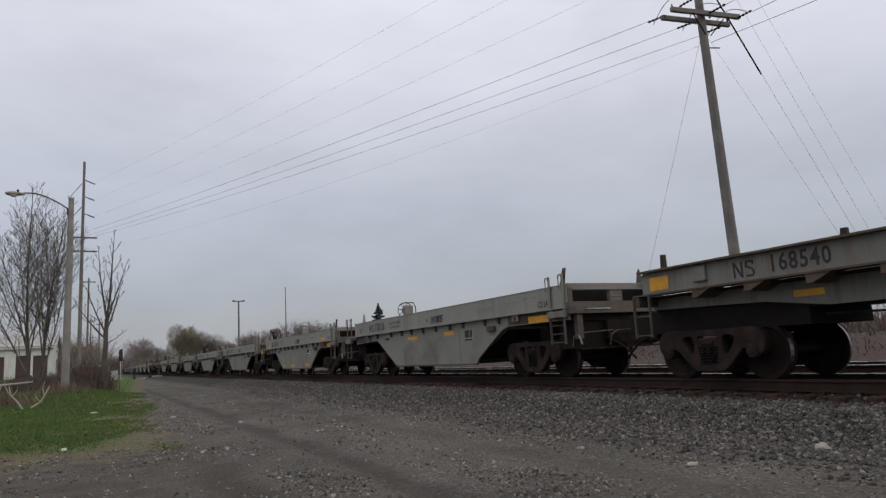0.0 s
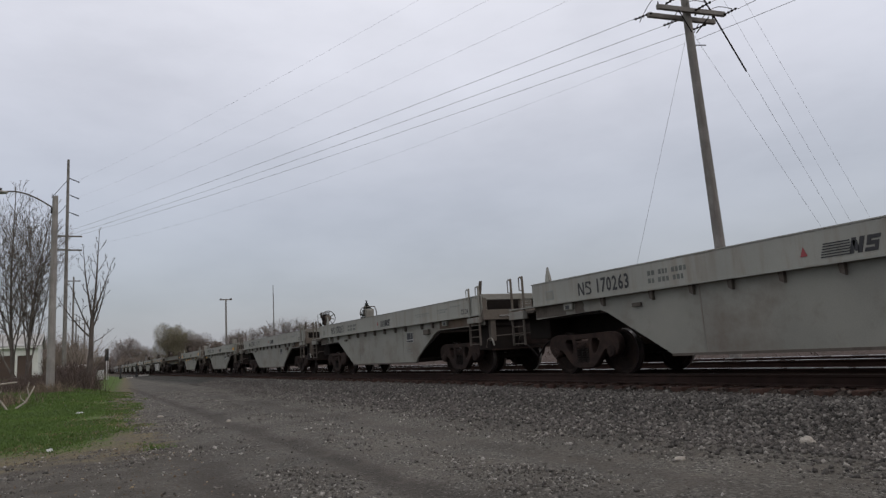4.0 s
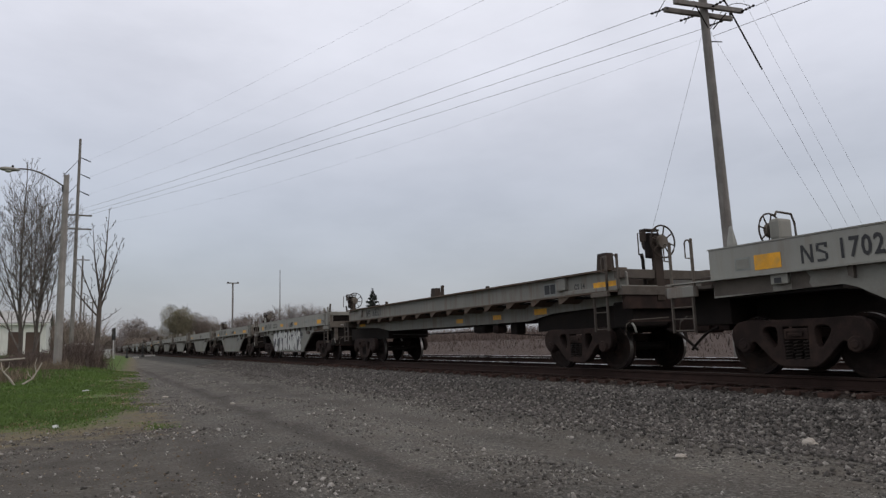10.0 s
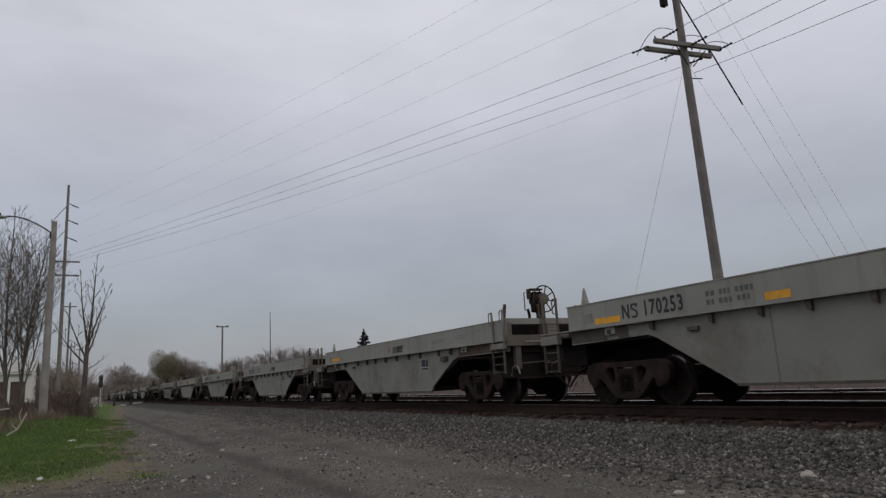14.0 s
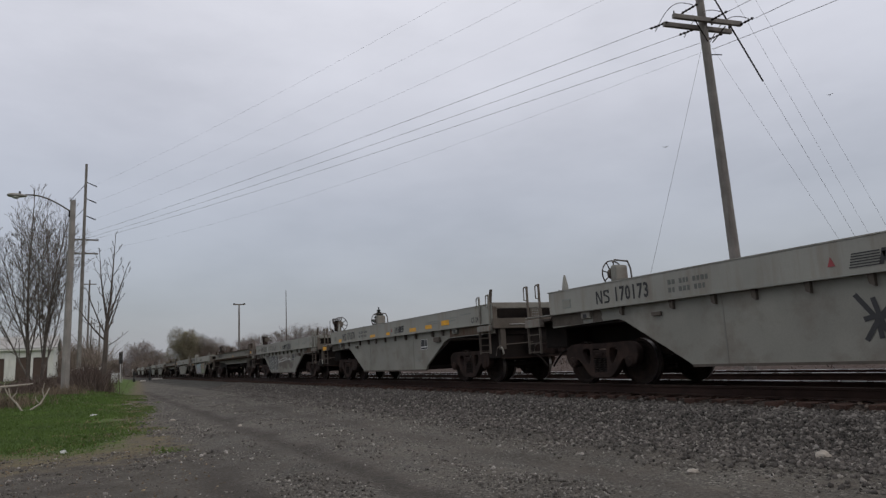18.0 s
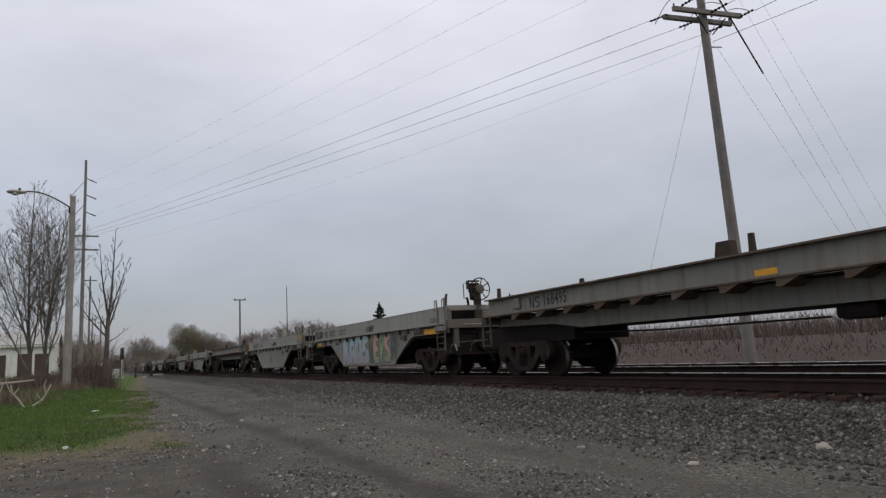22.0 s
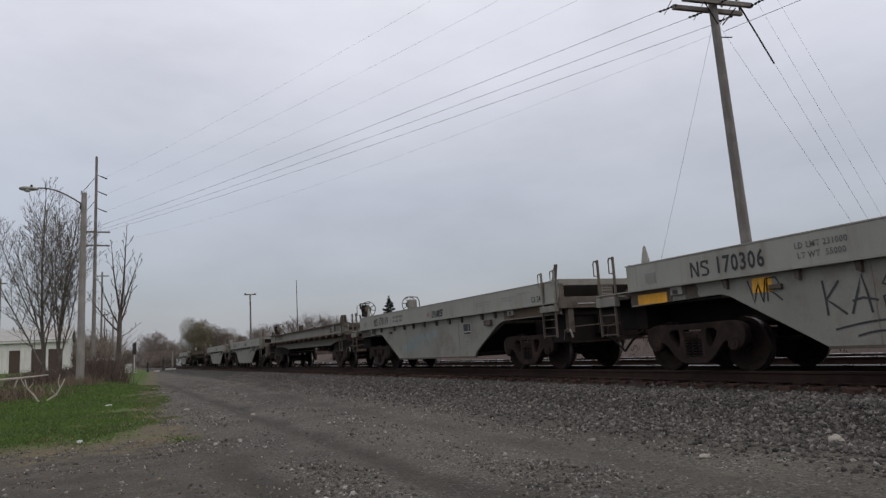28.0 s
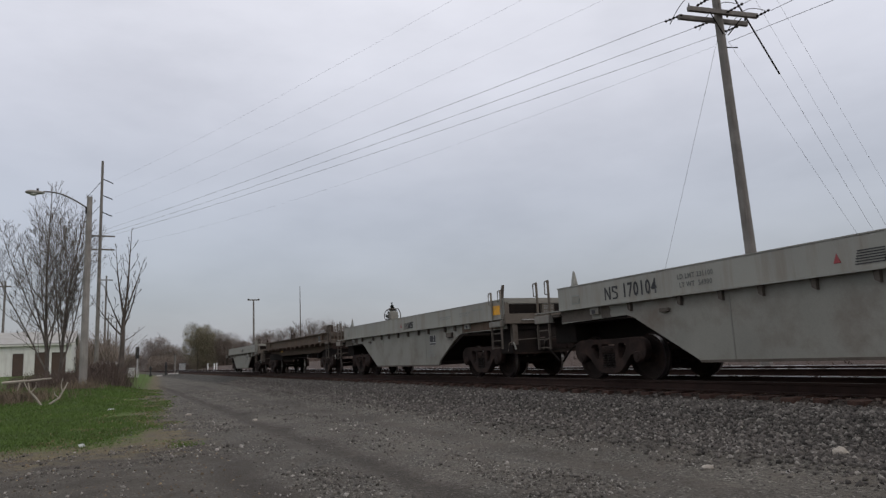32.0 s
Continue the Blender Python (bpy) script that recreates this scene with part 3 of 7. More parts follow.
def add_ends(car, front, key):
    """Couplers, hoses and uncoupling levers."""
    bits("coupler", [(-0.13, 0.13, front - 0.1, front + 0.86, 0.72, 0.98), (-0.13, 0.13, -1.5, -0.85, 0.72, 0.98)], TRUCK, car, key + "cp", 0.03)
    bits("knuckle", [(-0.21, 0.21, front + 0.62, front + 0.93, 0.69, 1.01), (-0.21, 0.21, -1.55, -1.25, 0.69, 1.01)], TRUCK, car, key + "kn", 0.05)
    for nm, u, d, ln in (("f", front + 0.05, 1, 0.72), ("r", -0.95, -1, 0.64)):
        pts = [(-0.32, -(u + d * ln * f), 0.78 - 0.40 * f ** 1.6) for f in [k / 8 for k in range(9)]]
        part("air_hose", shared(key + "hose" + nm, lambda: mesh_of("air_hose", rods(pts, 0.026, 7), DARK)), None, car)
        part("uncoupling_lever", shared(key + "lev" + nm, lambda: mesh_of("uncoupling_lever", rods([(-0.2, -(u - d * 0.05), 1.02), (-1.15, -(u - d * 0.05), 0.98), (-1.32, -(u - d * 0.05), 0.90), (-1.36, -(u - d * 0.05), 0.70)], 0.014, 6), PAINT_DIRTY)), None, car, "bent grey uncoupling lever")
    part("angle_cock", shared(key + "cock", lambda: mesh_of("angle_cock", rods([(-1.2, -front - 0.02, 0.92), (-1.22, -front - 0.10, 0.86), (-1.2, -front - 0.12, 0.74)], 0.022, 6), PAINT)), None, car, "small pale angle cock")


def brake_rim():
    n, r = 24, 0.33
    return mesh_of("brake_wheel", rods([(r * math.cos(2 * math.pi * k / n), 0, r * math.sin(2 * math.pi * k / n)) for k in range(n)], 0.018, 5, True), GRIME)


def brake_hub():
    hub = lathe_x(bmesh.new(), [(-0.03, 0.05), (-0.02, 0.13), (0.02, 0.15), (0.05, 0.14)], 16)
    for v in hub.verts:
        v.co = Vector((v.co.y, v.co.x, v.co.z))
    return mesh_of("hub", hub, GRIMY_PAINT)


def add_brake_wheel(car, at):
    """A spoked wheel that faces along the car."""
    w = part("brake_wheel", shared("brim", brake_rim), None, car, "spoked black hand brake wheel")
    w.matrix_basis = at
    part("hub", shared("bhub", brake_hub), None, w)
    for k in range(8):
        part("spoke", shared("bspoke", lambda: mesh_of("spoke", rod(bmesh.new(), (0.06, 0.02, 0), (0.33, 0, 0), 0.015, n=5), GRIME)), None, w).matrix_basis = pose(0, 0, 0, 0, 45 * k + 12, 0)


def brake_housing_mesh():
    bm = lathe_x(bmesh.new(), [(-0.10, 0.05), (-0.09, 0.13), (0.0, 0.17), (0.10, 0.185), (0.20, 0.16)], 16)
    for v in bm.verts:
        v.co = Vector((v.co.y, v.co.x + 0.08, v.co.z))
    return mesh_of("brake_housing", bm, GRIME)


def add_tower(car, u, key):
    """A hand brake stand: post, hooded bracket with a grab loop, housing and a spoked wheel that faces the car's end."""
    x, z = -0.32, 2.54
    st = part("brake_stand", shared(key + "st", lambda: mesh_of("brake_stand", U((x - 0.13, x + 0.09, u + 0.02, u + 0.12, 1.36, 2.42), bevel=0.015), GRIME)), None, car, "sooty hand brake stand")
    part("brake_hood", shared(key + "hood", lambda: mesh_of("brake_hood", U((x - 0.26, x + 0.12, u - 0.14, u + 0.04, 2.78, 2.82), (x - 0.26, x - 0.23, u - 0.14, u + 0.02, 2.56, 2.78), bevel=0.008), GRIME)), None, st)
    part("hood_leg", shared(key + "leg", lambda: mesh_of("hood_leg", rods([(x - 0.28, -(u - 0.1), 2.32), (x - 0.25, -(u - 0.1), 2.2), (x - 0.22, -(u - 0.1), 1.62)], 0.035, 6), DARK)), None, st)
    part("brake_housing", shared("bhouse", brake_housing_mesh), None, st).matrix_basis = pose(x, -u - 0.08, z)
    part("gear_case", shared(key + "gc", lambda: mesh_of("gear_case", U((x - 0.20, x + 0.12, u - 0.10, u + 0.06, 2.22, 2.74), bevel=0.05), DARK)), None, st)
    add_brake_wheel(car, pose(x + 0.03, -u - 0.20, z))
    part("stand_bracket", shared(key + "br", lambda: mesh_of("stand_bracket", rods([(x - 0.30, -u + 0.02, 2.27), (x - 0.42, -u + 0.02, 2.28), (x - 0.42, -u + 0.02, 2.72), (x - 0.30, -u + 0.02, 2.74)], 0.014, 6), PAINT_DIRTY)), None, st)
    part("brake_chain", shared(key + "ch", lambda: mesh_of("brake_chain", rods([(x + 0.05, -u - 0.03, 2.44), (x + 0.08, -u - 0.05, 2.1), (x + 0.06, -u - 0.03, 1.5)], 0.014, 5), DARK)), None, st)


def add_winch(car):
    """The hand brake on the far rear corner: stand, round housing, wheel and a bent tube guard."""
    x, u, z = 1.12, -0.55, 2.60
    w = part("brake_stand", shared("winch_stand", lambda: mesh_of("brake_stand", U((x + 0.12, x + 0.20, u - 0.05, u + 0.05, 1.46, 2.78), bevel=0.012), PAINT_DIRTY)), None, car, "grey hand brake stand on the far corner")
    part("brake_housing", shared("bhouse_p", lambda: mesh_of("brake_housing", U((x - 0.20, x + 0.20, u - 0.10, u + 0.12, z - 0.22, z + 0.20), bevel=0.07), PAINT_SIDE)), None, w)
    add_brake_wheel(car, pose(x - 0.06, -u + 0.16, z))
    part("guard", shared("wgd", lambda: mesh_of("guard", rods([(x - 0.26, -u - 0.1, z + 0.24), (x - 0.2, -u - 0.1, z + 0.31), (x + 0.22, -u - 0.1, z + 0.29), (x + 0.30, -u - 0.1, z + 0.12), (x + 0.34, -u - 0.1, z - 0.5)], 0.022, 6), PAINT_DIRTY)), None, w)


def cone(u, x):
    bm = tube(bmesh.new(), [(x, -u, 2.03), (x, -u, 2.12), (x, -u, 2.20), (x, -u, 2.40), (x, -u, 2.43)], [0.10, 0.10, 0.085, 0.035, 0.02], 8)
    for v in bm.verts:
        v.co.x = x + (v.co.x - x) * 0.6
    return bm


def decal(car, mesh, u, z, name="lettering", x=-1.4265, label=""):
    o = part(name, mesh, None, car, label)
    o.matrix_basis = pose(x, -u, z)
    return o


def plate(u0, u1, z0, z1, x=-1.42, t=0.006):
    return U((x - t, x + 0.001, u0, u1, z0, z1))


def add_marks(car, u, z, h=0.20, x=-1.42):
    """The reporting mark as two plain blocks of strokes."""
    k = h / 0.2

    def stroke(poly):
        return [(u + a * k, z + b * k) for a, b in poly]

    for i, polys in enumerate((([(0, -0.1), (0.027, -0.1), (0.027, 0.1), (0, 0.1)], [(0.113, -0.1), (0.14, -0.1), (0.14, 0.1), (0.113, 0.1)], [(0.0, 0.1), (0.03, 0.1), (0.14, -0.1), (0.11, -0.1)]),
                               ([(0.205, 0.074), (0.285, 0.074), (0.305, 0.1), (0.185, 0.1)], [(0.195, 0.018), (0.275, -0.022), (0.295, -0.005), (0.215, 0.036)], [(0.185, -0.1), (0.285, -0.1), (0.265, -0.074), (0.185, -0.074)],
                                [(0.18, 0.01), (0.207, 0.035), (0.207, 0.075), (0.18, 0.09)], [(0.278, -0.09), (0.305, -0.075), (0.305, -0.015), (0.278, -0.02)], [(0.275, 0.05), (0.302, 0.05), (0.302, 0.095), (0.275, 0.08)]))):
        def make():
            bm = bmesh.new()
            for q, pl in enumerate(polys):
                P(bm, stroke(pl), x - 0.005 - 0.0008 * q, x)
            return mesh_of("reporting_mark", bm, BLACKPAINT)
        part("reporting_mark", shared("rm%d%.2f%.2f%.2f" % (i, u, z, x), make), None, car)


SIDE = [(-0.1, 1.528), (-0.1, 1.25), (2.05, 1.30), (2.24, 1.24), (3.66, 0.47), (3.84, 0.37), (9.30, 0.37), (9.42, 0.52), (10.66, 1.20), (10.95, 1.28), (13.42, 1.28), (13.42, 1.528)]
BOTH = ((-1.36, -1.30), (1.30, 1.36))


def build_well(no, number, tower=False, box=False, yellow=(), label="", guide=True):
    car = thing("well_car", label or "empty grey steel container well car rolling on the rails", "rail car", "cars of the train")
    slabs("well_side", SIDE, BOTH, PAINT_SIDE, car, "wside")
    bits("top_chord", [(-1.42, -1.26, -0.1, 13.5, 1.55, 2.03), (1.26, 1.42, -0.1, 13.5, 1.55, 2.03)], PAINT, car, "chord", 0.012)
    bits("chord_lip", [(-1.43, -1.24, -0.12, 13.5, 2.03, 2.05), (1.24, 1.43, -0.12, 13.5, 2.03, 2.05)], PAINT, car, "clip")
    bits("side_ledge", [(-1.49, -1.28, -0.98, 13.45, 1.528, 1.549), (1.28, 1.49, -0.98, 13.45, 1.528, 1.549)], PAINT, car, "ledge")
    bits("bottom_sill", [(-1.375, -1.30, 3.82, 9.32, 0.352, 0.395), (1.30, 1.375, 3.82, 9.32, 0.352, 0.395)], PAINT_DIRTY, car, "bsill")
    bits("side_seam", [(-1.366, -1.36, u - 0.011, u + 0.011, 0.40, 1.50) for u in (4.55, 8.42)], PAINT_OLD, car, "seam")
    for i, u in enumerate((2.2, 3.5, 4.42, 5.2, 6.1, 7.0, 7.9, 8.7, 9.9, 10.6)):
        part("chord_bracket", shared("gus%d" % i, lambda: mesh_of("chord_bracket", P(bmesh.new(), [(u - 0.045, 1.528), (u + 0.045, 1.528), (u + 0.04, 1.36), (u - 0.03, 1.40)], -1.43, -1.36), PAINT_DIRTY)), None, car)
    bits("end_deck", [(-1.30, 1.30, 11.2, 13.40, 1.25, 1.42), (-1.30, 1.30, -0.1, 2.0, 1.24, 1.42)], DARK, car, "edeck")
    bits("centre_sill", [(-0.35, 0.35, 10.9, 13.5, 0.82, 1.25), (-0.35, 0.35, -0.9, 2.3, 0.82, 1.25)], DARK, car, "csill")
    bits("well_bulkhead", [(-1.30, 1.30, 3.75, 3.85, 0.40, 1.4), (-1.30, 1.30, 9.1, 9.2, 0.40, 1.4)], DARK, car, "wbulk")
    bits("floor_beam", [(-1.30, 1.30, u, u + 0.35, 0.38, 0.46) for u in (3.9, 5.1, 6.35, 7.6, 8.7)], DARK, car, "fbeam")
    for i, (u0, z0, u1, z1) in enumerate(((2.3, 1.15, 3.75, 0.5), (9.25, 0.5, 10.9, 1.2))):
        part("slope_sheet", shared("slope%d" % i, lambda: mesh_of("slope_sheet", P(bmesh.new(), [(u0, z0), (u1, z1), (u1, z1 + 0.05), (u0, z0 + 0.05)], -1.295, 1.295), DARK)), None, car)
    # the open front bulkhead and the closed rear one
    bits("end_beam", [(-1.40, 1.40, 13.40, 13.52, 1.92, 2.07)], PAINT_SIDE, car, "ebeam", 0.01)
    bits("buffer_beam", [(-1.42, 1.42, 13.36, 13.56, 1.40, 1.66)], GRIMY_PAINT, car, "bubeam", 0.01)
    bits("end_upright", [(-1.40, -1.28, 13.40, 13.52, 1.64, 1.98), (1.10, 1.40, 13.40, 13.52, 1.64, 1.98), (-0.22, 0.16, 13.41, 13.50, 1.64, 1.98)], GRIMY_PAINT, car, "eup", 0.006)
    tagged(part("end_stencil", shared("estencil", end_stencil), None, car, "small pale stencilled rows on the end"), kind="stuff")
    if number:
        o = part("lettering", lettering(number, 0.13, BLACKPAINT, 0.85), None, car)
        o.matrix_basis = pose(0.78, -13.5245, 1.995, 0, 0, 90)
    # an added near-black sheet gives the open end its shaded depth
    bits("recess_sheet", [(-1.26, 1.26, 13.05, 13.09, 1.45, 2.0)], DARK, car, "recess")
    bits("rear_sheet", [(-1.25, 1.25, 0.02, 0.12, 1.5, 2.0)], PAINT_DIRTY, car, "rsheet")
    # draft gear widened into black blocks that stand for the shade under the ends
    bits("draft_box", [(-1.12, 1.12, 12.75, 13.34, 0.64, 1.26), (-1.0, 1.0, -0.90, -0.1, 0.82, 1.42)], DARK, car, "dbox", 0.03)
    bits("end_pipe", [(-1.15, 1.15, 13.44, 13.475, 0.62, 0.655)], TRUCK, car, "epipe")
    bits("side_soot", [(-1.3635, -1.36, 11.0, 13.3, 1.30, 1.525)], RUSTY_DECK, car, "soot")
    # darker brown-grey panels just below the ledge at the rear end
    bits("sooty_panel", [(-1.3635, -1.36, -0.09, 0.98, 1.28, 1.525)], PAINT_DIRTY, car, "dark_r")
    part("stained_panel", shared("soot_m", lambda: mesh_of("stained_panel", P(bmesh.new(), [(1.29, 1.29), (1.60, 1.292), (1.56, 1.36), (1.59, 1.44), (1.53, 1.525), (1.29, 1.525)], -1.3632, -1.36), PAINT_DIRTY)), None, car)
    bits("brake_gear", [(-0.95, -0.35, -0.72, -0.2, 1.47, 1.66), (0.1, 0.8, -0.66, -0.15, 1.47, 1.74)], GRIME, car, "bgear", 0.04)
    bits("rear_beam", [(-1.45, 1.45, -1.08, -0.93, 1.34, 1.49)], PAINT_DIRTY, car, "rbeam", 0.01)
    bits("walkway", [(-1.42, -0.6, -0.93, -0.1, 1.42, 1.47), (0.6, 1.42, -0.93, -0.1, 1.42, 1.47)], PAINT_DIRTY, car, "walk")
    bits("step_board", [(-1.53, -1.40, 12.88, 13.46, 1.34, 1.48), (-1.53, -1.40, -0.96, -0.38, 1.30, 1.48)], PAINT_OLD, car, "sboard", 0.01)
    add_ladder(car, 12.93, 13.42, 0.76, 1.36, -1.50, PAINT_DIRTY, 3, "wf")
    add_ladder(car, -0.9, -0.44, 0.70, 1.34, -1.50, PAINT_DIRTY, 3, "wr")
    if no in (2, 14):
        part("step_reflector", U((-1.536, -1.53, -0.92, -0.42, 1.31, 1.47)), YELLOW, car, "yellow reflective plate on the step board")
    for u, z in ((12.93, 2.27), (13.42, 2.29)):
        add_post(car, u, 1.48, z, -1.46, PAINT_SIDE, "wf")
    for u in (-0.9, -0.42):
        add_post(car, u, 1.48, 2.29, -1.46, GRIMY_PAINT, "wr")
    bits("end_handrail", [(-0.95, -0.30, 13.57, 13.59, 1.49, 1.51)], BRIGHT, car, "hrail")
    bits("sill_support", [(-1.20, -1.05, 13.40, 13.52, 0.86, 1.42), (1.05, 1.20, 13.40, 13.52, 0.86, 1.42)], PAINT_DIRTY, car, "ssup")
    add_ends(car, 13.5, "w")
    if guide:
        part("container_guide", shared("cone", lambda: mesh_of("container_guide", cone(0.12, -1.10), PAINT)), None, car)
    part("container_guide", shared("cone_f", lambda: mesh_of("container_guide", cone(13.2, 1.0), PAINT_DIRTY)), None, car)
    part("corner_horn", shared("horn", lambda: mesh_of("corner_horn", P(bmesh.new(), [(13.20, 2.05), (13.32, 2.05), (13.40, 2.42), (13.35, 2.42)], -1.36, -1.30), PAINT_DIRTY)), None, car)
    bits("side_box", [(-1.44, -1.36, 10.05, 10.40, 1.20, 1.34), (-1.42, -1.36, 3.0, 3.22, 1.28, 1.35)], PAINT_DIRTY, car, "sbox", 0.01)
    bits("jacking_pad", [(-1.43, -1.34, 11.27, 11.55, 1.38, 1.526), (-1.43, -1.34, 1.0, 1.28, 1.375, 1.526)], PAINT_SIDE, car, "jack", 0.01)
    # thin black plates paint the shaded inside of each pad's hole
    bits("pad_hole", [(-1.434, -1.43, 11.36, 11.48, 1.40, 1.48), (-1.434, -1.43, 1.06, 1.18, 1.39, 1.47)], BLACKPAINT, car, "jhole")
    cp = part("corner_plate", shared("cplate", lambda: mesh_of("corner_plate", plate(0.40, 0.68, 1.64, 1.84, -1.42, 0.004), FADED)), None, car)
    bits("plate_field", [(-1.428, -1.424, 0.425, 0.655, 1.665, 1.815)], PAINT_SIDE, cp, "cpf")
    if tower:
        add_tower(car, 13.40, "w")
    if box:
        add_winch(car)
    for u in (1.08, 11.56):
        add_truck(car, u, no)
    if number:
        add_marks(car, 1.52, 1.765, 0.26)
        decal(car, lettering(number, 0.385, BLACKPAINT, 0.74), 2.53, 1.765, label="black car number")
        decal(car, lettering("CS 24", 0.19, BLACKPAINT, 0.75), 12.60, 1.68)
    for u0, u1, z0, z1 in yellow:
        part("reflector", plate(u0, u1, z0, z1, -1.42 if z0 > 1.5 else (-1.36 if u0 > 2.2 else -1.36)), YELLOW, car, "yellow reflective marking")
    du = -0.40 if no in (14, 18) else -0.12
    part("rail_emblem", shared("emblem", emblem), None, car, "black striped emblem").matrix_basis = pose(0, du, 0)
    if no != 17:
        part("warning_triangle", shared("tri", lambda: mesh_of("warning_triangle", P(bmesh.new(), [(6.32, 1.69), (6.43, 1.69), (6.375, 1.825)], -1.427, -1.42), REDPAINT)), None, car, "small red triangle").matrix_basis = pose(0, du, 0)
    if number and no not in (2, 5, 7, 15, 20, 23):
        tagged(part("weight_stencil", shared("wbars", weight_bars), None, car, "two rows of faded stencilled weights"), kind="stuff")
    if no == 17:
        return car
    edge = WHITEPAINT if no in (2, 6, 14) else PANEL_EDGE
    dp = part("data_panel", shared("panel" + edge.name, lambda: mesh_of("data_panel", plate(8.60, 9.06, 1.01, 1.32, -1.36), edge)), None, car, "pale-edged black data panel")
    dp.matrix_basis = pose(0, du, 0)
    bits("panel_field", [(-1.370, -1.364, 8.62, 8.89, 1.10, 1.31), (-1.370, -1.364, 8.92, 9.04, 1.10, 1.31), (-1.370, -1.364, 8.62, 9.04, 1.02, 1.07)], BLACKPAINT, dp, "pfield")
    tagged(part("stencil", shared("sten", stencils), None, car, "rows of faded stencilled data"), kind="stuff")
    return car


def end_stencil():
    rnd = random.Random(9)
    bm = bmesh.new()
    for z in (1.90, 1.84, 1.78, 1.70):
        x = -0.17
        while x < 0.10:
            w = rnd.uniform(0.02, 0.05)
            v = [bm.verts.new((a, -13.5035, b)) for a, b in ((x, z), (x + w, z), (x + w, z + 0.032), (x, z + 0.032))]
            bm.faces.new(v)
            x += w + 0.02
    return mesh_of("end_stencil", bm, FADED)


def emblem():
    bm = bmesh.new()
    for i in range(6):
        z = 1.63 + i * 0.036
        P(bm, [(6.62 + 0.012 * i, z), (7.12, z), (7.12, z + 0.016), (6.62 + 0.012 * i, z + 0.016)], -1.427, -1.42)
    for a, b in ((7.09, 7.16), (7.22, 7.29)):
        P(bm, [(a, 1.63), (b, 1.63), (b + 0.07, 1.84), (a + 0.07, 1.84)], -1.427, -1.42)
    P(bm, [(7.16, 1.80), (7.23, 1.80), (7.26, 1.66), (7.19, 1.66)], -1.427, -1.42)
    for q, pl in enumerate(([(7.33, 1.63), (7.52, 1.63), (7.54, 1.68), (7.35, 1.68)], [(7.37, 1.712), (7.55, 1.712), (7.57, 1.762), (7.39, 1.762)], [(7.40, 1.79), (7.59, 1.79), (7.61, 1.84), (7.42, 1.84)],
                            [(7.48, 1.63), (7.53, 1.63), (7.57, 1.76), (7.51, 1.76)], [(7.37, 1.712), (7.43, 1.712), (7.47, 1.84), (7.41, 1.84)])):
        P(bm, pl, -1.427 - 0.0006 * q, -1.42)
    for v in bm.verts:
        v.co.y = -6.62 + (v.co.y + 6.62) * 0.84
    return mesh_of("rail_emblem", bm, BLACKPAINT)


def weight_bars():
    rnd = random.Random(6)
    bm = bmesh.new()
    for z, n in ((1.80, 9), (1.66, 8)):
        u = 3.48
        for k in range(n):
            w = rnd.uniform(0.04, 0.075)
            P(bm, [(u, z), (u + w, z), (u + w, z + 0.085), (u, z + 0.085)], -1.424, -1.42)
            u += w + (0.10 if k in (1, 4) else 0.028)
    return mesh_of("weight_stencil", bm, STENCIL)


def stencils():
    rnd = random.Random(4)
    bm = bmesh.new()

    def row(u, z, n, h, x):
        for _ in range(n):
            w = rnd.uniform(0.03, 0.09)
            P(bm, [(u, z), (u + w, z), (u + w, z + h), (u, z + h)], x - 0.004, x)
            u += w + 0.03

    row(9.55, 1.80, 11, 0.03, -1.42), row(9.6, 1.74, 9, 0.03, -1.42)
    row(11.0, 1.82, 7, 0.035, -1.42), row(11.0, 1.75, 6, 0.035, -1.42), row(11.8, 1.86, 6, 0.035, -1.42)
    row(8.6, 0.82, 4, 0.035, -1.36), row(8.55, 0.74, 6, 0.03, -1.36), row(8.55, 0.66, 6, 0.03, -1.36)
    return mesh_of("stencil", bm, FADED)


# spine cars
GIRDER = [(0.0, 1.55), (0.0, 1.96), (0.12, 1.98), (15.80, 1.98), (15.90, 1.9), (15.90, 1.62), (13.2, 1.57)]
LOWER = [(-0.1, 1.545), (-0.1, 1.30), (2.3, 1.24), (3.4, 1.10), (12.0, 1.10), (13.0, 1.24), (15.80, 1.34), (15.80, 1.545)]


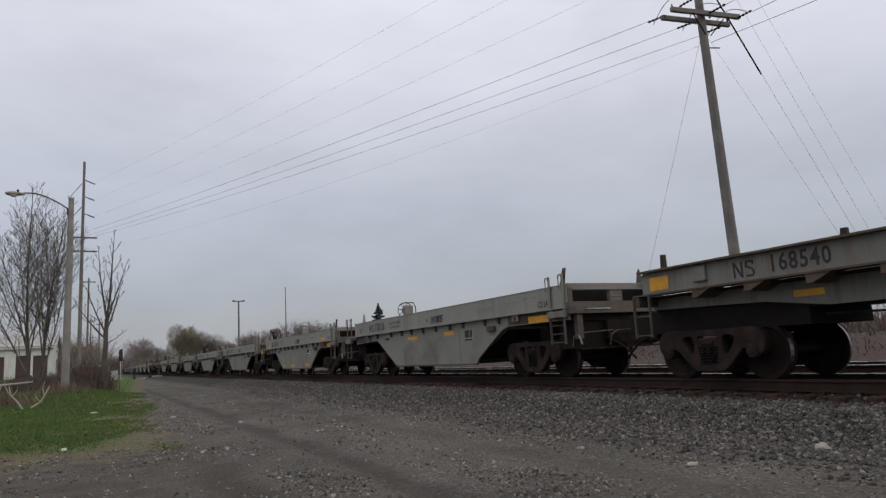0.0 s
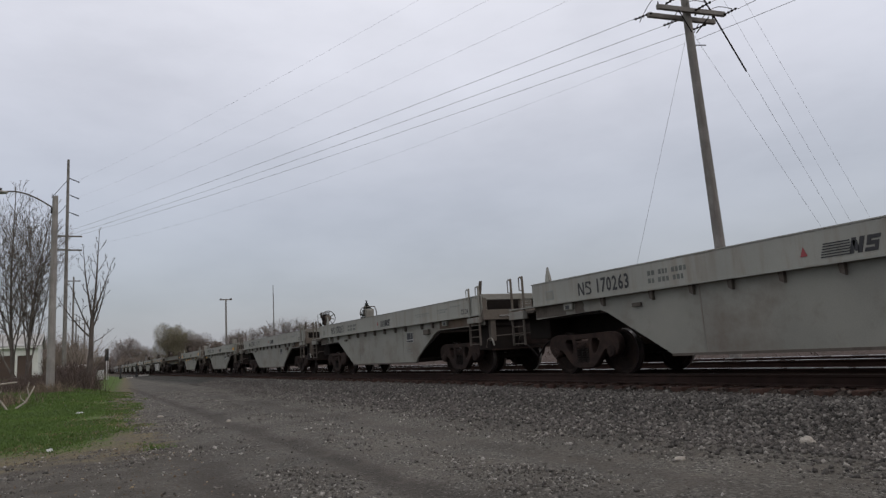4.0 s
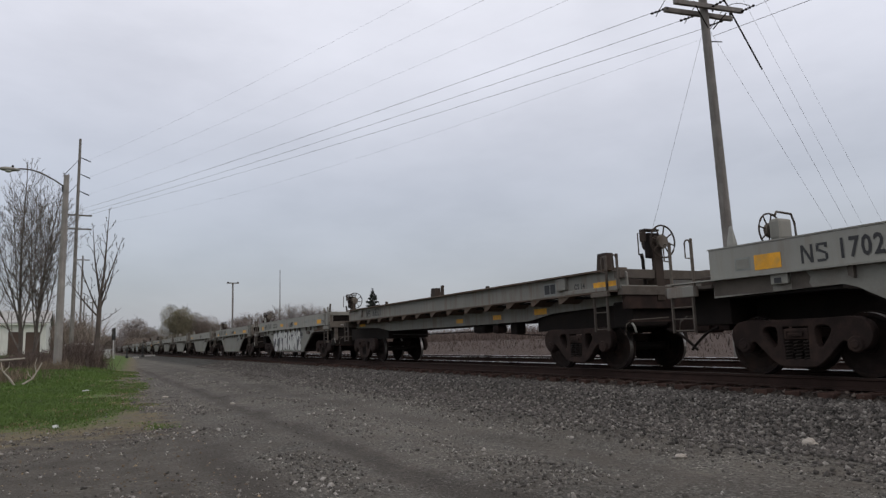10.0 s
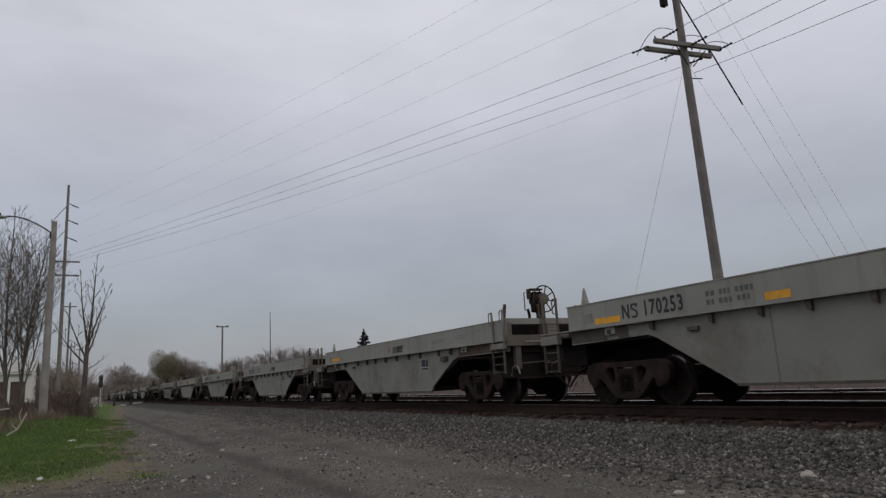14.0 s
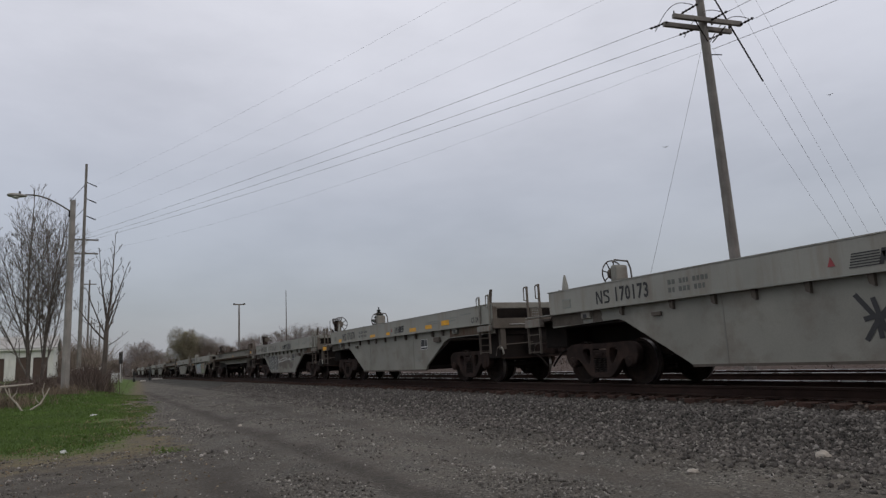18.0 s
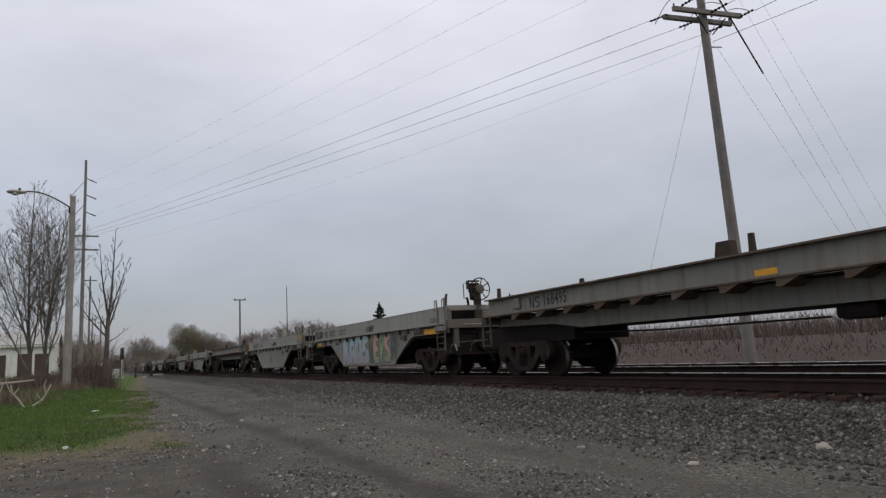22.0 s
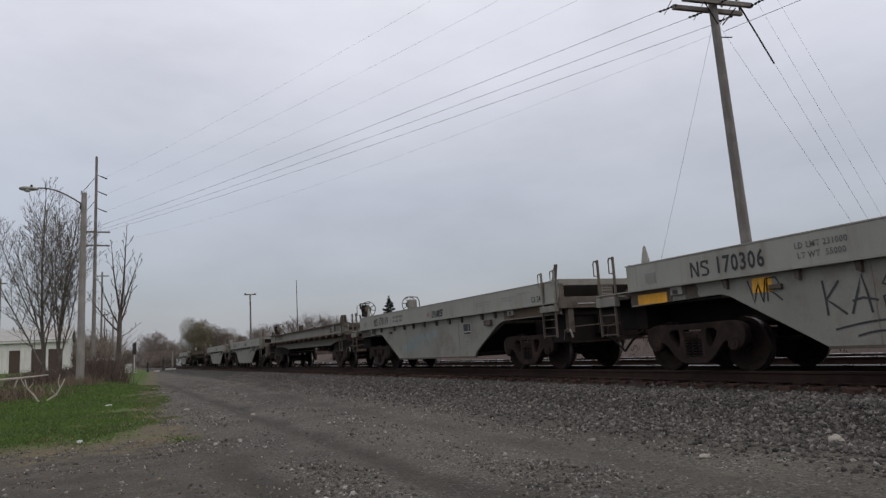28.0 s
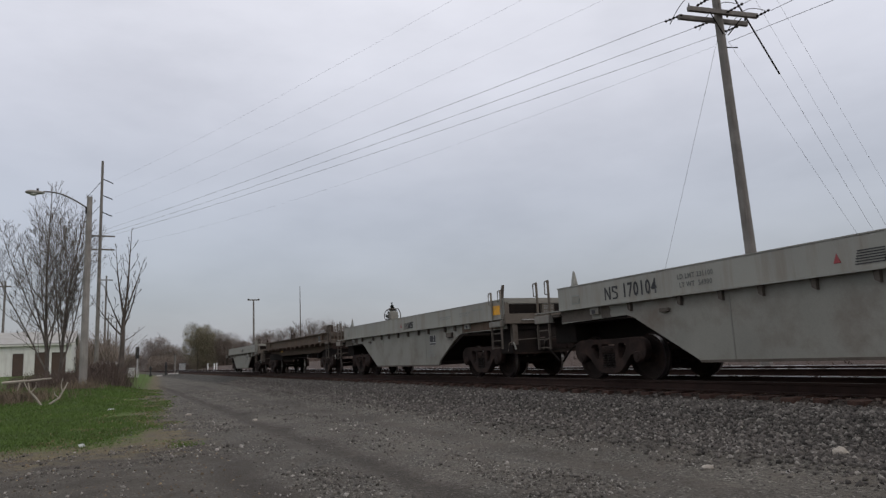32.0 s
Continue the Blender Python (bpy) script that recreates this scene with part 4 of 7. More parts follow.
def build_flat(no, number, tower=True, rusty=False, yellow=(), label=""):
    car = thing("spine_car", label or "empty grey steel spine car with rusty side girders", "rail car", "cars of the train")
    k = "r" if rusty else "s"
    paint = RUSTY_DECK if rusty else PAINT_OLD
    slabs("side_girder", GIRDER, ((-1.24, -1.20), (1.20, 1.24)), paint, car, k + "gird")
    bits("top_flange", [(-1.36, -1.12, 0.0, 15.80, 1.98, 2.015), (1.12, 1.36, 0.0, 15.80, 1.98, 2.015)], RUSTY_DECK, car, "tfl")
    bits("bottom_flange", [(-1.40, -1.10, -0.1, 15.80, 1.545, 1.575), (1.10, 1.40, -0.1, 15.80, 1.545, 1.575)], RUSTY_DECK, car, "bfl")
    slabs("lower_web", LOWER, ((-0.90, -0.84), (0.84, 0.90)), paint, car, k + "lweb")
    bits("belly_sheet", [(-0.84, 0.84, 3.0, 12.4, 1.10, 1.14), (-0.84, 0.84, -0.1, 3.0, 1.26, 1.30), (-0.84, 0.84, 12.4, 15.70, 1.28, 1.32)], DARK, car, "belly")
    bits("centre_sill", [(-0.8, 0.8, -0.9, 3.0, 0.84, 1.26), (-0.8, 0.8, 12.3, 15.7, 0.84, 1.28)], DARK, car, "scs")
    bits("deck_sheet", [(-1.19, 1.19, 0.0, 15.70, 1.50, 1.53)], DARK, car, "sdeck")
    bits("air_reservoir", [(-0.80, -0.42, 9.1, 9.75, 0.86, 1.10)], DARK, car, "resv", 0.12)
    bits("brake_cylinder", [(-0.84, -0.5, 10.2, 10.5, 0.84, 1.08)], TRUCK, car, "bcyl", 0.1)
    bits("control_valve", [(-0.7, -0.4, 10.9, 11.2, 0.80, 1.1)], DARK, car, "cvlv", 0.05)
    part("brake_pipe", shared("bpipe", lambda: mesh_of("brake_pipe", rods([(-0.7, -3.2, 0.98), (-0.7, -5.5, 0.92), (-0.7, -9.0, 0.92)], 0.02, 6), DARK)), None, car)
    part("brake_rod", shared("brod", lambda: mesh_of("brake_rod", rods([(-0.6, -10.5, 0.85), (-0.55, -11.4, 0.78), (-0.5, -12.6, 0.74)], 0.015, 6), DARK)), None, car)
    for i in range(13):
        u = 1.3 + i * 1.05
        part("cross_arm", shared("arm%d" % i, lambda: mesh_of("cross_arm", P(bmesh.new(), [(u, 1.545), (u + 0.40, 1.545), (u + 0.10, 1.41), (u, 1.41)], -1.38, -0.90), RUSTY_DECK)), None, car)
    bits("end_platform", [(-1.38, 1.38, 14.10, 15.90, 1.58, 1.66)], paint, car, k + "plat", 0.01)
    bits("end_beam", [(-1.38, 1.38, 15.78, 15.92, 1.47, 1.64), (-1.38, 1.38, -0.14, 0.02, 1.36, 1.56), (-1.38, 1.38, 15.70, 15.86, 1.80, 1.98)], PAINT_DIRTY, car, k + "ebm", 0.01)
    for u, h in ((0.64, 0.25), (4.0, 0.10), (7.7, 0.26), (8.25, 0.30), (10.8, 0.06), (15.3, 0.34)):
        w = 0.34 if u in (7.7, 15.3) else 0.10
        part("hitch_bracket", shared("hb%.2f" % u, lambda: mesh_of("hitch_bracket", P(bmesh.new(), [(u - w / 2, 2.01), (u + w / 2, 2.01), (u + w * 0.42, 2.01 + h), (u - w * 0.34, 2.01 + h)], -1.32, -1.14 if w > 0.2 else -1.25), GRIME)), None, car)
    bits("brake_gear", [(-1.1, -0.6, 14.7, 15.3, 1.66, 1.86), (0.0, 0.7, 14.4, 15.2, 1.66, 1.98), (-0.4, -0.1, 15.3, 15.6, 1.66, 1.84)], GRIME, car, "sgear", 0.04)
    # black block as wide as the end, standing for the shade round the draft gear
    bits("draft_box", [(-1.0, 1.0, 15.2, 15.76, 0.85, 1.36)], DARK, car, "sdbox", 0.03)
    bits("end_plate", [(-1.30, 1.30, 15.80, 15.88, 1.20, 1.47)], TRUCK, car, "splate", 0.01)
    bits("end_pipe", [(-1.3, 1.3, 15.93, 15.965, 0.94, 0.975)], TRUCK, car, "spipe")
    bits("lift_pocket", [(-1.32, -1.22, 13.74, 14.08, 1.70, 1.97), (-1.30, -1.22, 1.25, 1.55, 1.68, 1.95)], paint, car, k + "lpk", 0.02)
    bits("step_board", [(-1.45, -1.36, 15.05, 15.55, 1.46, 1.56)], GRIMY_PAINT, car, "fsb", 0.01)
    add_ladder(car, 15.10, 15.48, 0.78, 1.5, -1.42, PAINT_DIRTY, 2, "sf")
    add_ladder(car, -0.1, 0.3, 0.78, 1.54, -1.42, PAINT_DIRTY, 2, "sr")
    for u in (15.50, 15.82):
        add_post(car, u, 1.58, 2.28, -1.40, PAINT_DIRTY, "sf")
    add_ends(car, 15.90, "s")
    if tower:
        add_tower(car, 15.78, "s")
    for u in (1.25, 14.05):
        add_truck(car, u, no)
    if number:
        u = 2.08 if no == 0 else 1.93
        add_marks(car, u, 1.77, 0.26, -1.24)
        decal(car, lettering(number, 0.37, BLACKPAINT, 0.82 if no == 0 else 0.74), u + (1.16 if no == 0 else 1.0), 1.78, x=-1.2465, label="black car number")
    decal(car, lettering("CS 14", 0.16, BLACKPAINT, 0.8), 14.47, 1.74, x=-1.2465)
    for u0, u1, z0, z1 in yellow:
        part("reflector", plate(u0, u1, z0, z1, -1.24 if z0 > 1.55 else -0.90), YELLOW, car, "yellow reflective marking")
    dp = part("data_panel", shared("spanel", lambda: mesh_of("data_panel", plate(13.20, 13.66, 1.62, 1.90, -1.24), FADED)), None, car, "white-edged data panel")
    bits("panel_field", [(-1.250, -1.244, 13.23, 13.42, 1.66, 1.87), (-1.250, -1.244, 13.45, 13.63, 1.66, 1.87)], BLACKPAINT, dp, "spf")
    return car


# markings car by car
YELLOWS = {
    0: [(0.2, 0.66, 1.64, 1.88), (2.85, 3.35, 1.26, 1.36)], 1: [(11.9, 12.7, 1.29, 1.45), (4.9, 5.6, 1.20, 1.30), (7.5, 8.1, 1.22, 1.32)],
    2: [(0.75, 1.15, 1.60, 1.74), (3.9, 4.4, 0.48, 0.56), (5.6, 6.3, 0.48, 0.58), (8.3, 9.0, 0.50, 0.60), (11.3, 11.9, 1.62, 1.74), (12.0, 12.7, 1.29, 1.45)],
    7: [(0.75, 1.2, 1.62, 1.85), (3.55, 4.1, 1.27, 1.40), (4.95, 5.45, 1.30, 1.42), (6.35, 6.85, 1.34, 1.46), (9.6, 10.2, 1.37, 1.47), (11.75, 12.2, 1.62, 1.84)],
    8: [(0.3, 0.9, 1.34, 1.46), (8.35, 8.75, 1.18, 1.30), (10.4, 10.8, 1.20, 1.32), (12.3, 12.8, 1.24, 1.38), (14.92, 15.6, 1.62, 1.78)], 9: [(0.75, 1.12, 1.62, 1.84), (5.1, 5.62, 1.70, 1.84), (7.9, 8.4, 1.68, 1.82), (11.7, 12.3, 1.62, 1.80)],
    10: [(0.75, 1.45, 1.60, 1.72), (4.55, 4.97, 1.60, 1.72), (7.75, 8.35, 1.64, 1.78), (10.9, 11.9, 1.62, 1.78)], 11: [(0.75, 1.7, 1.64, 1.76)], 6: [(0.3, 0.75, 1.29, 1.42), (12.0, 12.6, 1.62, 1.78)],
    14: [(1.0, 1.35, 1.58, 1.70), (4.7, 5.2, 1.60, 1.70), (6.3, 6.6, 1.60, 1.70), (8.3, 8.8, 1.60, 1.72), (9.5, 9.95, 1.62, 1.74), (10.6, 11.1, 1.66, 1.80)],
    16: [(8.2, 8.6, 1.62, 1.72), (14.92, 15.5, 1.66, 1.82)], 17: [(11.8, 12.8, 1.29, 1.45), (0.2, 0.85, 1.31, 1.45)], 18: [(12.95, 13.22, 1.78, 1.98), (0.1, 0.5, 1.58, 1.86), (4.2, 4.6, 1.30, 1.42), (9.7, 10.2, 1.36, 1.47)],
    20: [(0.1, 0.85, 1.27, 1.46), (2.68, 3.04, 1.25, 1.48)], 24: [(12.9, 13.3, 1.66, 1.9)], 19: [(12.6, 13.2, 1.62, 1.76)], 25: [(3.0, 3.6, 1.32, 1.42)]}
NUMBERS = {1: "170136", 2: "170186", 3: "170263", 4: "170213", 5: "170149", 6: "170293", 7: "170281", 9: "170142", 10: "170253", 12: "170258", 13: "170173", 14: "170378", 15: "170211",
           17: "170137", 18: "170375", 20: "170306", 21: "170119", 23: "170104", 0: "168540", 8: "168521", 16: "168495", 22: "168317"}
TOWERS = {3, 5, 8, 9, 10, 11, 15, 16, 17, 22, 23}
WINCHES = {1, 2, 4, 6, 7, 13, 14, 18, 21, 24, 26}
NOTES = {9: "grey well car with large white block graffiti on its side", 15: "grimy grey well car with smeared black and white graffiti", 17: "grey well car with pastel graffiti lettering along its side",
         20: "grey well car with black scrawled graffiti on its side", 21: "grey well car with faint teal scrawl on its side", 7: "grey well car with yellow reflectors and an overpainted patch",
         13: "grey well car with a small dark scrawl on its side", 16: "weathered grey-green spine car with rust-streaked side girders", 14: "clean grey well car with a row of yellow reflectors"}
CARS = []
for n in range(27):
    if n in FLATS:
        c = build_flat(n, NUMBERS.get(n, ""), n in TOWERS, n == 25, YELLOWS.get(n, ()), NOTES.get(n, ""))
    else:
        c = build_well(n, NUMBERS.get(n, ""), n in TOWERS, n in WINCHES, YELLOWS.get(n, ()), NOTES.get(n, ""))
    CARS.append((n, c))
CAR = dict(CARS)


# ---- graffiti, weight stencils and stains ----
def scrawl(car, strokes, r, material, x=-1.366, name="scrawl", label=""):
    """Flat sprayed lines of (u, z) points, a piece for each stroke."""
    for q, line in enumerate(strokes):
        bm = bmesh.new()
        xx = x - 0.0006 * q
        left, right = [], []
        for i, (u, z) in enumerate(line):
            a, b = line[max(0, i - 1)], line[min(len(line) - 1, i + 1)]
            d = Vector((b[0] - a[0], b[1] - a[1], 0))
            d = d.normalized() if d.length else Vector((1, 0, 0))
            left.append(bm.verts.new((xx, -(u - d.y * r), z + d.x * r)))
            right.append(bm.verts.new((xx, -(u + d.y * r), z - d.x * r)))
        for i in range(len(line) - 1):
            bm.faces.new((left[i], right[i], right[i + 1], left[i + 1]))
        part(name, bm, material, car, label)


def curl(u, z, w, h, seed, n=16):
    r = random.Random(seed)
    a0, k = r.uniform(0, 6), r.uniform(3.5, 7.5)
    return [(u + w * (i / n) * 0.7 + w * 0.3 * math.cos(a0 + k * i / n), z + h * 0.5 * math.sin(a0 + k * 1.2 * i / n)) for i in range(n + 1)]


GWHITE = mat("white_spray_paint", (0.56, 0.56, 0.53), 0.5, 0, 0.08, 2, 40, 0, (0.35, 0.35, 0.34), 0.4, 1.5, True)
GBLACK = mat("black_spray_paint", (0.026, 0.025, 0.027), 0.5, 0, 0.2, 2, 40, 0)
GGREEN = mat("green_spray_paint", (0.20, 0.27, 0.15), 0.5, 0, 0.25, 2, 30, 0)
GOLIVE = mat("olive_spray_paint", (0.17, 0.19, 0.13), 0.6, 0, 0.25, 2, 30, 0, (0.28, 0.28, 0.25), 0.9, 2.2)
GTEAL = mat("faint_teal_spray_paint", (0.185, 0.225, 0.222), 0.6, 0, 0.15, 2, 30, 0, (0.214, 0.210, 0.181), 0.9, 3.0)
GBROWN = mat("brown_overpaint", (0.13, 0.105, 0.085), 0.6, 0, 0.2, 2, 30, 0, (0.06, 0.055, 0.05), 0.7, 1.5)
PATCH = mat("grey_overpaint", (0.20, 0.205, 0.195), 0.6, 0, 0.12, 3, 30, 0)


# chunky letters in a unit box: outer outlines first, openings after them
GLYPH = {
    "2": [[(0.02, 0.62), (0.12, 0.88), (0.45, 1.0), (0.85, 0.92), (1.0, 0.68), (0.92, 0.45), (0.75, 0.32), (1.0, 0.30), (1.0, 0.0), (0.35, 0.0), (0.32, 0.12), (0.55, 0.35), (0.68, 0.55), (0.60, 0.70), (0.42, 0.70), (0.30, 0.58), (0.22, 0.45)]],
    "T": [[(0.0, 0.78), (0.0, 1.0), (1.0, 1.0), (1.0, 0.62), (0.85, 0.62), (0.75, 0.72), (0.72, 0.45), (0.95, 0.25), (0.78, 0.0), (0.35, 0.0), (0.30, 0.15), (0.45, 0.45), (0.45, 0.75), (0.25, 0.62), (0.05, 0.60)]],
    "R": [[(0.0, 0.0), (0.03, 0.95), (0.5, 1.0), (0.9, 0.85), (0.95, 0.6), (0.75, 0.42), (1.0, 0.12), (0.9, 0.02), (0.45, 0.12), (0.38, 0.22), (0.36, 0.02)], [(0.36, 0.72), (0.62, 0.78), (0.66, 0.66), (0.40, 0.58)]],
    "A": [[(0.0, 0.05), (0.12, 0.7), (0.35, 1.0), (0.75, 0.98), (0.95, 0.35), (1.0, 0.02), (0.72, 0.02), (0.62, 0.25), (0.42, 0.28), (0.36, 0.02)], [(0.40, 0.48), (0.64, 0.50), (0.62, 0.72), (0.42, 0.72)]],
    "i": [[(0.0, 0.0), (0.15, 0.68), (0.8, 0.68), (1.0, 0.0)], [(0.05, 0.76), (0.12, 1.0), (0.82, 0.96), (0.82, 0.76)]],
    "N": [[(0.0, 0.0), (0.0, 1.0), (0.35, 1.0), (0.65, 0.5), (0.68, 1.0), (1.0, 1.0), (1.0, 0.0), (0.68, 0.0), (0.35, 0.45), (0.33, 0.0)]],
    "K": [[(0.0, 0.0), (0.05, 0.85), (0.18, 1.0), (0.4, 0.98), (0.45, 0.68), (0.62, 0.98), (0.85, 0.95), (0.9, 0.78), (0.7, 0.55), (1.0, 0.05), (0.6, 0.0), (0.42, 0.3), (0.36, 0.0)]],
    "O": [[(0.0, 0.1), (0.0, 0.8), (0.15, 1.0), (0.85, 1.0), (1.0, 0.8), (1.0, 0.1), (0.8, 0.0), (0.2, 0.0)], [(0.36, 0.35), (0.60, 0.33), (0.66, 0.78), (0.40, 0.82)]],
    "S": [[(0.0, 0.62), (0.05, 0.9), (0.35, 1.0), (0.85, 0.98), (0.9, 0.78), (0.5, 0.72), (0.48, 0.62), (0.9, 0.45), (1.0, 0.15), (0.75, 0.0), (0.1, 0.02), (0.05, 0.2), (0.45, 0.25), (0.5, 0.36), (0.15, 0.45)]],
    "E": [[(0.1, 0.0), (0.0, 0.55), (0.12, 1.0), (0.75, 1.0), (0.95, 0.75), (0.5, 0.78), (0.45, 0.62), (0.8, 0.56), (0.75, 0.38), (0.42, 0.40), (0.45, 0.22), (1.0, 0.25), (0.85, 0.0)]],
    "P": [[(0.1, 0.0), (0.0, 1.0), (0.6, 1.0), (1.0, 0.8), (0.85, 0.45), (0.5, 0.40), (0.5, 0.0)], [(0.36, 0.65), (0.58, 0.68), (0.60, 0.82), (0.36, 0.84)]],
    "V": [[(0.0, 1.0), (0.35, 0.95), (0.45, 0.35), (0.9, 1.0), (1.0, 0.0), (0.3, 0.0)]],
}


def graffiti(car, ch, u0, u1, z0, z1, fill, edge, soft=1, width=0.03, rim=None):
    """One big sprayed letter: a dark outline with the lighter fill over it."""
    for m, off, x in (((rim, width + 0.022, -1.3648),) if rim else ()) + ((edge, width, -1.3655), (fill, 0.0, -1.3675)):
        cu = bpy.data.curves.new("graffiti_letter", "CURVE")
        cu.dimensions, cu.fill_mode, cu.offset = "2D", "BOTH", 0.0
        for k, ring in enumerate(GLYPH[ch]):
            ring = rounded([(u0 + (u1 - u0) * a, z0 + (z1 - z0) * b) for a, b in ring], soft)
            if off:
                n, hole = len(ring), k > 0 and ch != "i"
                area = sum(ring[q - 1][0] * ring[q][1] - ring[q][0] * ring[q - 1][1] for q in range(n))
                sgn = (1 if area > 0 else -1) * (-1 if hole else 1)
                grown = []
                for q in range(n):
                    d = Vector((ring[(q + 1) % n][0] - ring[q - 1][0], ring[(q + 1) % n][1] - ring[q - 1][1]))
                    d = d.normalized() if d.length else Vector((1, 0))
                    grown.append((ring[q][0] + sgn * off * d.y, ring[q][1] - sgn * off * d.x))
                ring = grown
            sp = cu.splines.new("POLY")
            sp.points.add(len(ring) - 1)
            for q, (u, z) in zip(sp.points, ring):
                q.co = (u, z, 0, 1)
            sp.use_cyclic_u = True
        ob = bpy.data.objects.new("graffiti_letter", cu)
        scene.collection.objects.link(ob)
        me = bpy.data.meshes.new_from_object(ob.evaluated_get(bpy.context.evaluated_depsgraph_get()))
        bpy.data.objects.remove(ob)
        me.transform(Matrix(((0, 0, -1, x), (-1, 0, 0, 0), (0, 1, 0, 0), (0, 0, 0, 1))))
        me.materials.clear()
        me.materials.append(m)
        part("graffiti_letter", me, None, car)


def faded_spray(name, low, high, z0, z1):
    """Spray paint that blends from one colour to another up the side."""
    m = bpy.data.materials.new(name)
    m.use_nodes = True
    nd, link = nodes_of(m.node_tree)
    co, sep, n = nd("ShaderNodeTexCoord"), nd("ShaderNodeSeparateXYZ"), nd("ShaderNodeTexNoise")
    link(co.outputs["Object"], sep.inputs[0])
    link(co.outputs["Object"], n.inputs[0])
    n.inputs["Scale"].default_value, n.inputs["Detail"].default_value = 2.5, 4
    k = nd("ShaderNodeMapRange")
    k.inputs[1].default_value, k.inputs[2].default_value = z0, z1
    link(sep.outputs[2], k.inputs[0])
    add = nd("ShaderNodeMath")
    add.operation = "MULTIPLY_ADD"
    add.inputs[1].default_value, add.inputs[2].default_value = 0.5, -0.25
    link(n.outputs[0], add.inputs[0])
    tot = nd("ShaderNodeMath")
    link(add.outputs[0], tot.inputs[0])
    link(k.outputs[0], tot.inputs[1])
    bs, out = nd("ShaderNodeBsdfPrincipled"), nd("ShaderNodeOutputMaterial")
    bs.inputs["Roughness"].default_value = 0.55
    link(ramp(nd, link, tot.outputs[0], [(0.15, low), (0.85, high)]), bs.inputs["Base Color"])
    link(bs.outputs[0], out.inputs[0])
    return m


GPASTEL = faded_spray("lilac_to_cyan_spray_paint", (0.29, 0.27, 0.31), (0.33, 0.47, 0.50), 0.55, 1.45)
GSALMON = faded_spray("green_to_salmon_spray_paint", (0.22, 0.25, 0.15), (0.46, 0.27, 0.21), 0.55, 1.1)
GOCHRE = mat("ochre_spray_paint", (0.27, 0.20, 0.06), 0.55, 0, 0.25, 3, 40, 0)
GGREY = mat("dark_grey_spray_paint", (0.075, 0.075, 0.078), 0.55, 0, 0.2, 2, 40, 0)


def blotch(car, u0, u1, z0, z1, material, seed, x=-1.3635, name="paint_patch", label=""):
    r = random.Random(seed)
    n = max(6, int((u1 - u0) * 9))
    a, b = r.uniform(0, 6), r.uniform(0, 6)
    k = min(0.10, 0.3 * (z1 - z0))
    top = [(u0 + (u1 - u0) * i / n, z1 - k * abs(math.sin(a + i * 0.7)) + r.uniform(-0.4, 0.0) * k) for i in range(n + 1)]
    bot = [(u0 + 0.12 * r.uniform(-1, 1) / n + (u1 - u0) * i / n, z0 + 1.1 * k * abs(math.sin(b + i * 0.6)) + r.uniform(0.0, 0.4) * k) for i in range(n, -1, -1)]
    return part(name, P(bmesh.new(), rounded(top + bot, 1), x - 0.0005, x), material, car, label)


def smear(car, u, z, ru, rz, material, seed, x):
    """A small uneven patch of paint."""
    r = random.Random(seed)
    ring = []
    for i in range(11):
        a, k = 2 * math.pi * i / 11, r.uniform(0.6, 1.15)
        ring.append((u + ru * k * math.cos(a), z + rz * k * math.sin(a)))
    part("paint_patch", P(bmesh.new(), ring, x - 0.0005, x), material, car)


blotch(CAR[9], 3.35, 8.9, 0.44, 1.50, GGREY, 1)
for ch, u0, u1, z0, z1 in (("2", 3.25, 4.28, 0.40, 1.40), ("T", 4.33, 5.38, 0.42, 1.49), ("R", 5.42, 6.36, 0.44, 1.50), ("A", 6.37, 7.12, 0.44, 1.50), ("i", 7.08, 7.44, 0.44, 1.48), ("N", 7.46, 8.12, 0.44, 1.46), ("2", 8.16, 8.86, 0.44, 1.44)):
    graffiti(CAR[9], ch, u0, u1, z0, z1, GWHITE, GBLACK)
blotch(CAR[17], 3.72, 9.3, 0.47, 1.50, GOLIVE, 2)
[blotch(CAR[17], a, b, c, d, GOCHRE, 50 + k, -1.3641) for k, (a, b, c, d) in enumerate(((5.55, 5.85, 0.75, 1.3), (6.65, 6.95, 1.0, 1.48), (6.0, 6.2, 0.5, 0.8), (3.4, 3.75, 0.62, 0.95)))]
blotch(CAR[17], 2.9, 3.75, 1.0, 1.40, PATCH, 22)
for ch, u0, u1, z0, z1, fill, edge in (("K", 3.80, 4.60, 0.46, 1.42, GPASTEL, GWHITE), ("A", 4.52, 5.34, 0.46, 1.46, GPASTEL, GWHITE), ("O", 5.32, 6.10, 0.48, 1.49, GPASTEL, GWHITE), ("S", 6.04, 6.84, 0.48, 1.50, GPASTEL, GWHITE),
                                       ("V", 6.84, 7.34, 0.46, 1.45, GGREY, GGREEN), ("E", 7.30, 7.95, 0.46, 1.50, GSALMON, GBLACK), ("P", 7.92, 8.42, 0.48, 1.48, GGREEN, GBLACK), ("S", 8.40, 9.02, 0.48, 1.50, GSALMON, GBLACK), ("A", 9.0, 9.5, 0.55, 1.50, GGREY, GGREEN)):
    graffiti(CAR[17], ch, u0, u1, z0, z1, fill, edge, 1, 0.014, GBLACK)
scrawl(CAR[17], [[(u + 0.035 * q, z + 0.05 * q), (u + 0.035 * q + 0.09, z + 0.05 * q - 0.05)] for u, z in ((3.72, 0.95), (4.28, 1.18), (4.98, 1.05), (5.42, 1.0), (6.02, 1.15), (6.46, 0.85)) for q in range(5)], 0.011, GBLACK, -1.369)
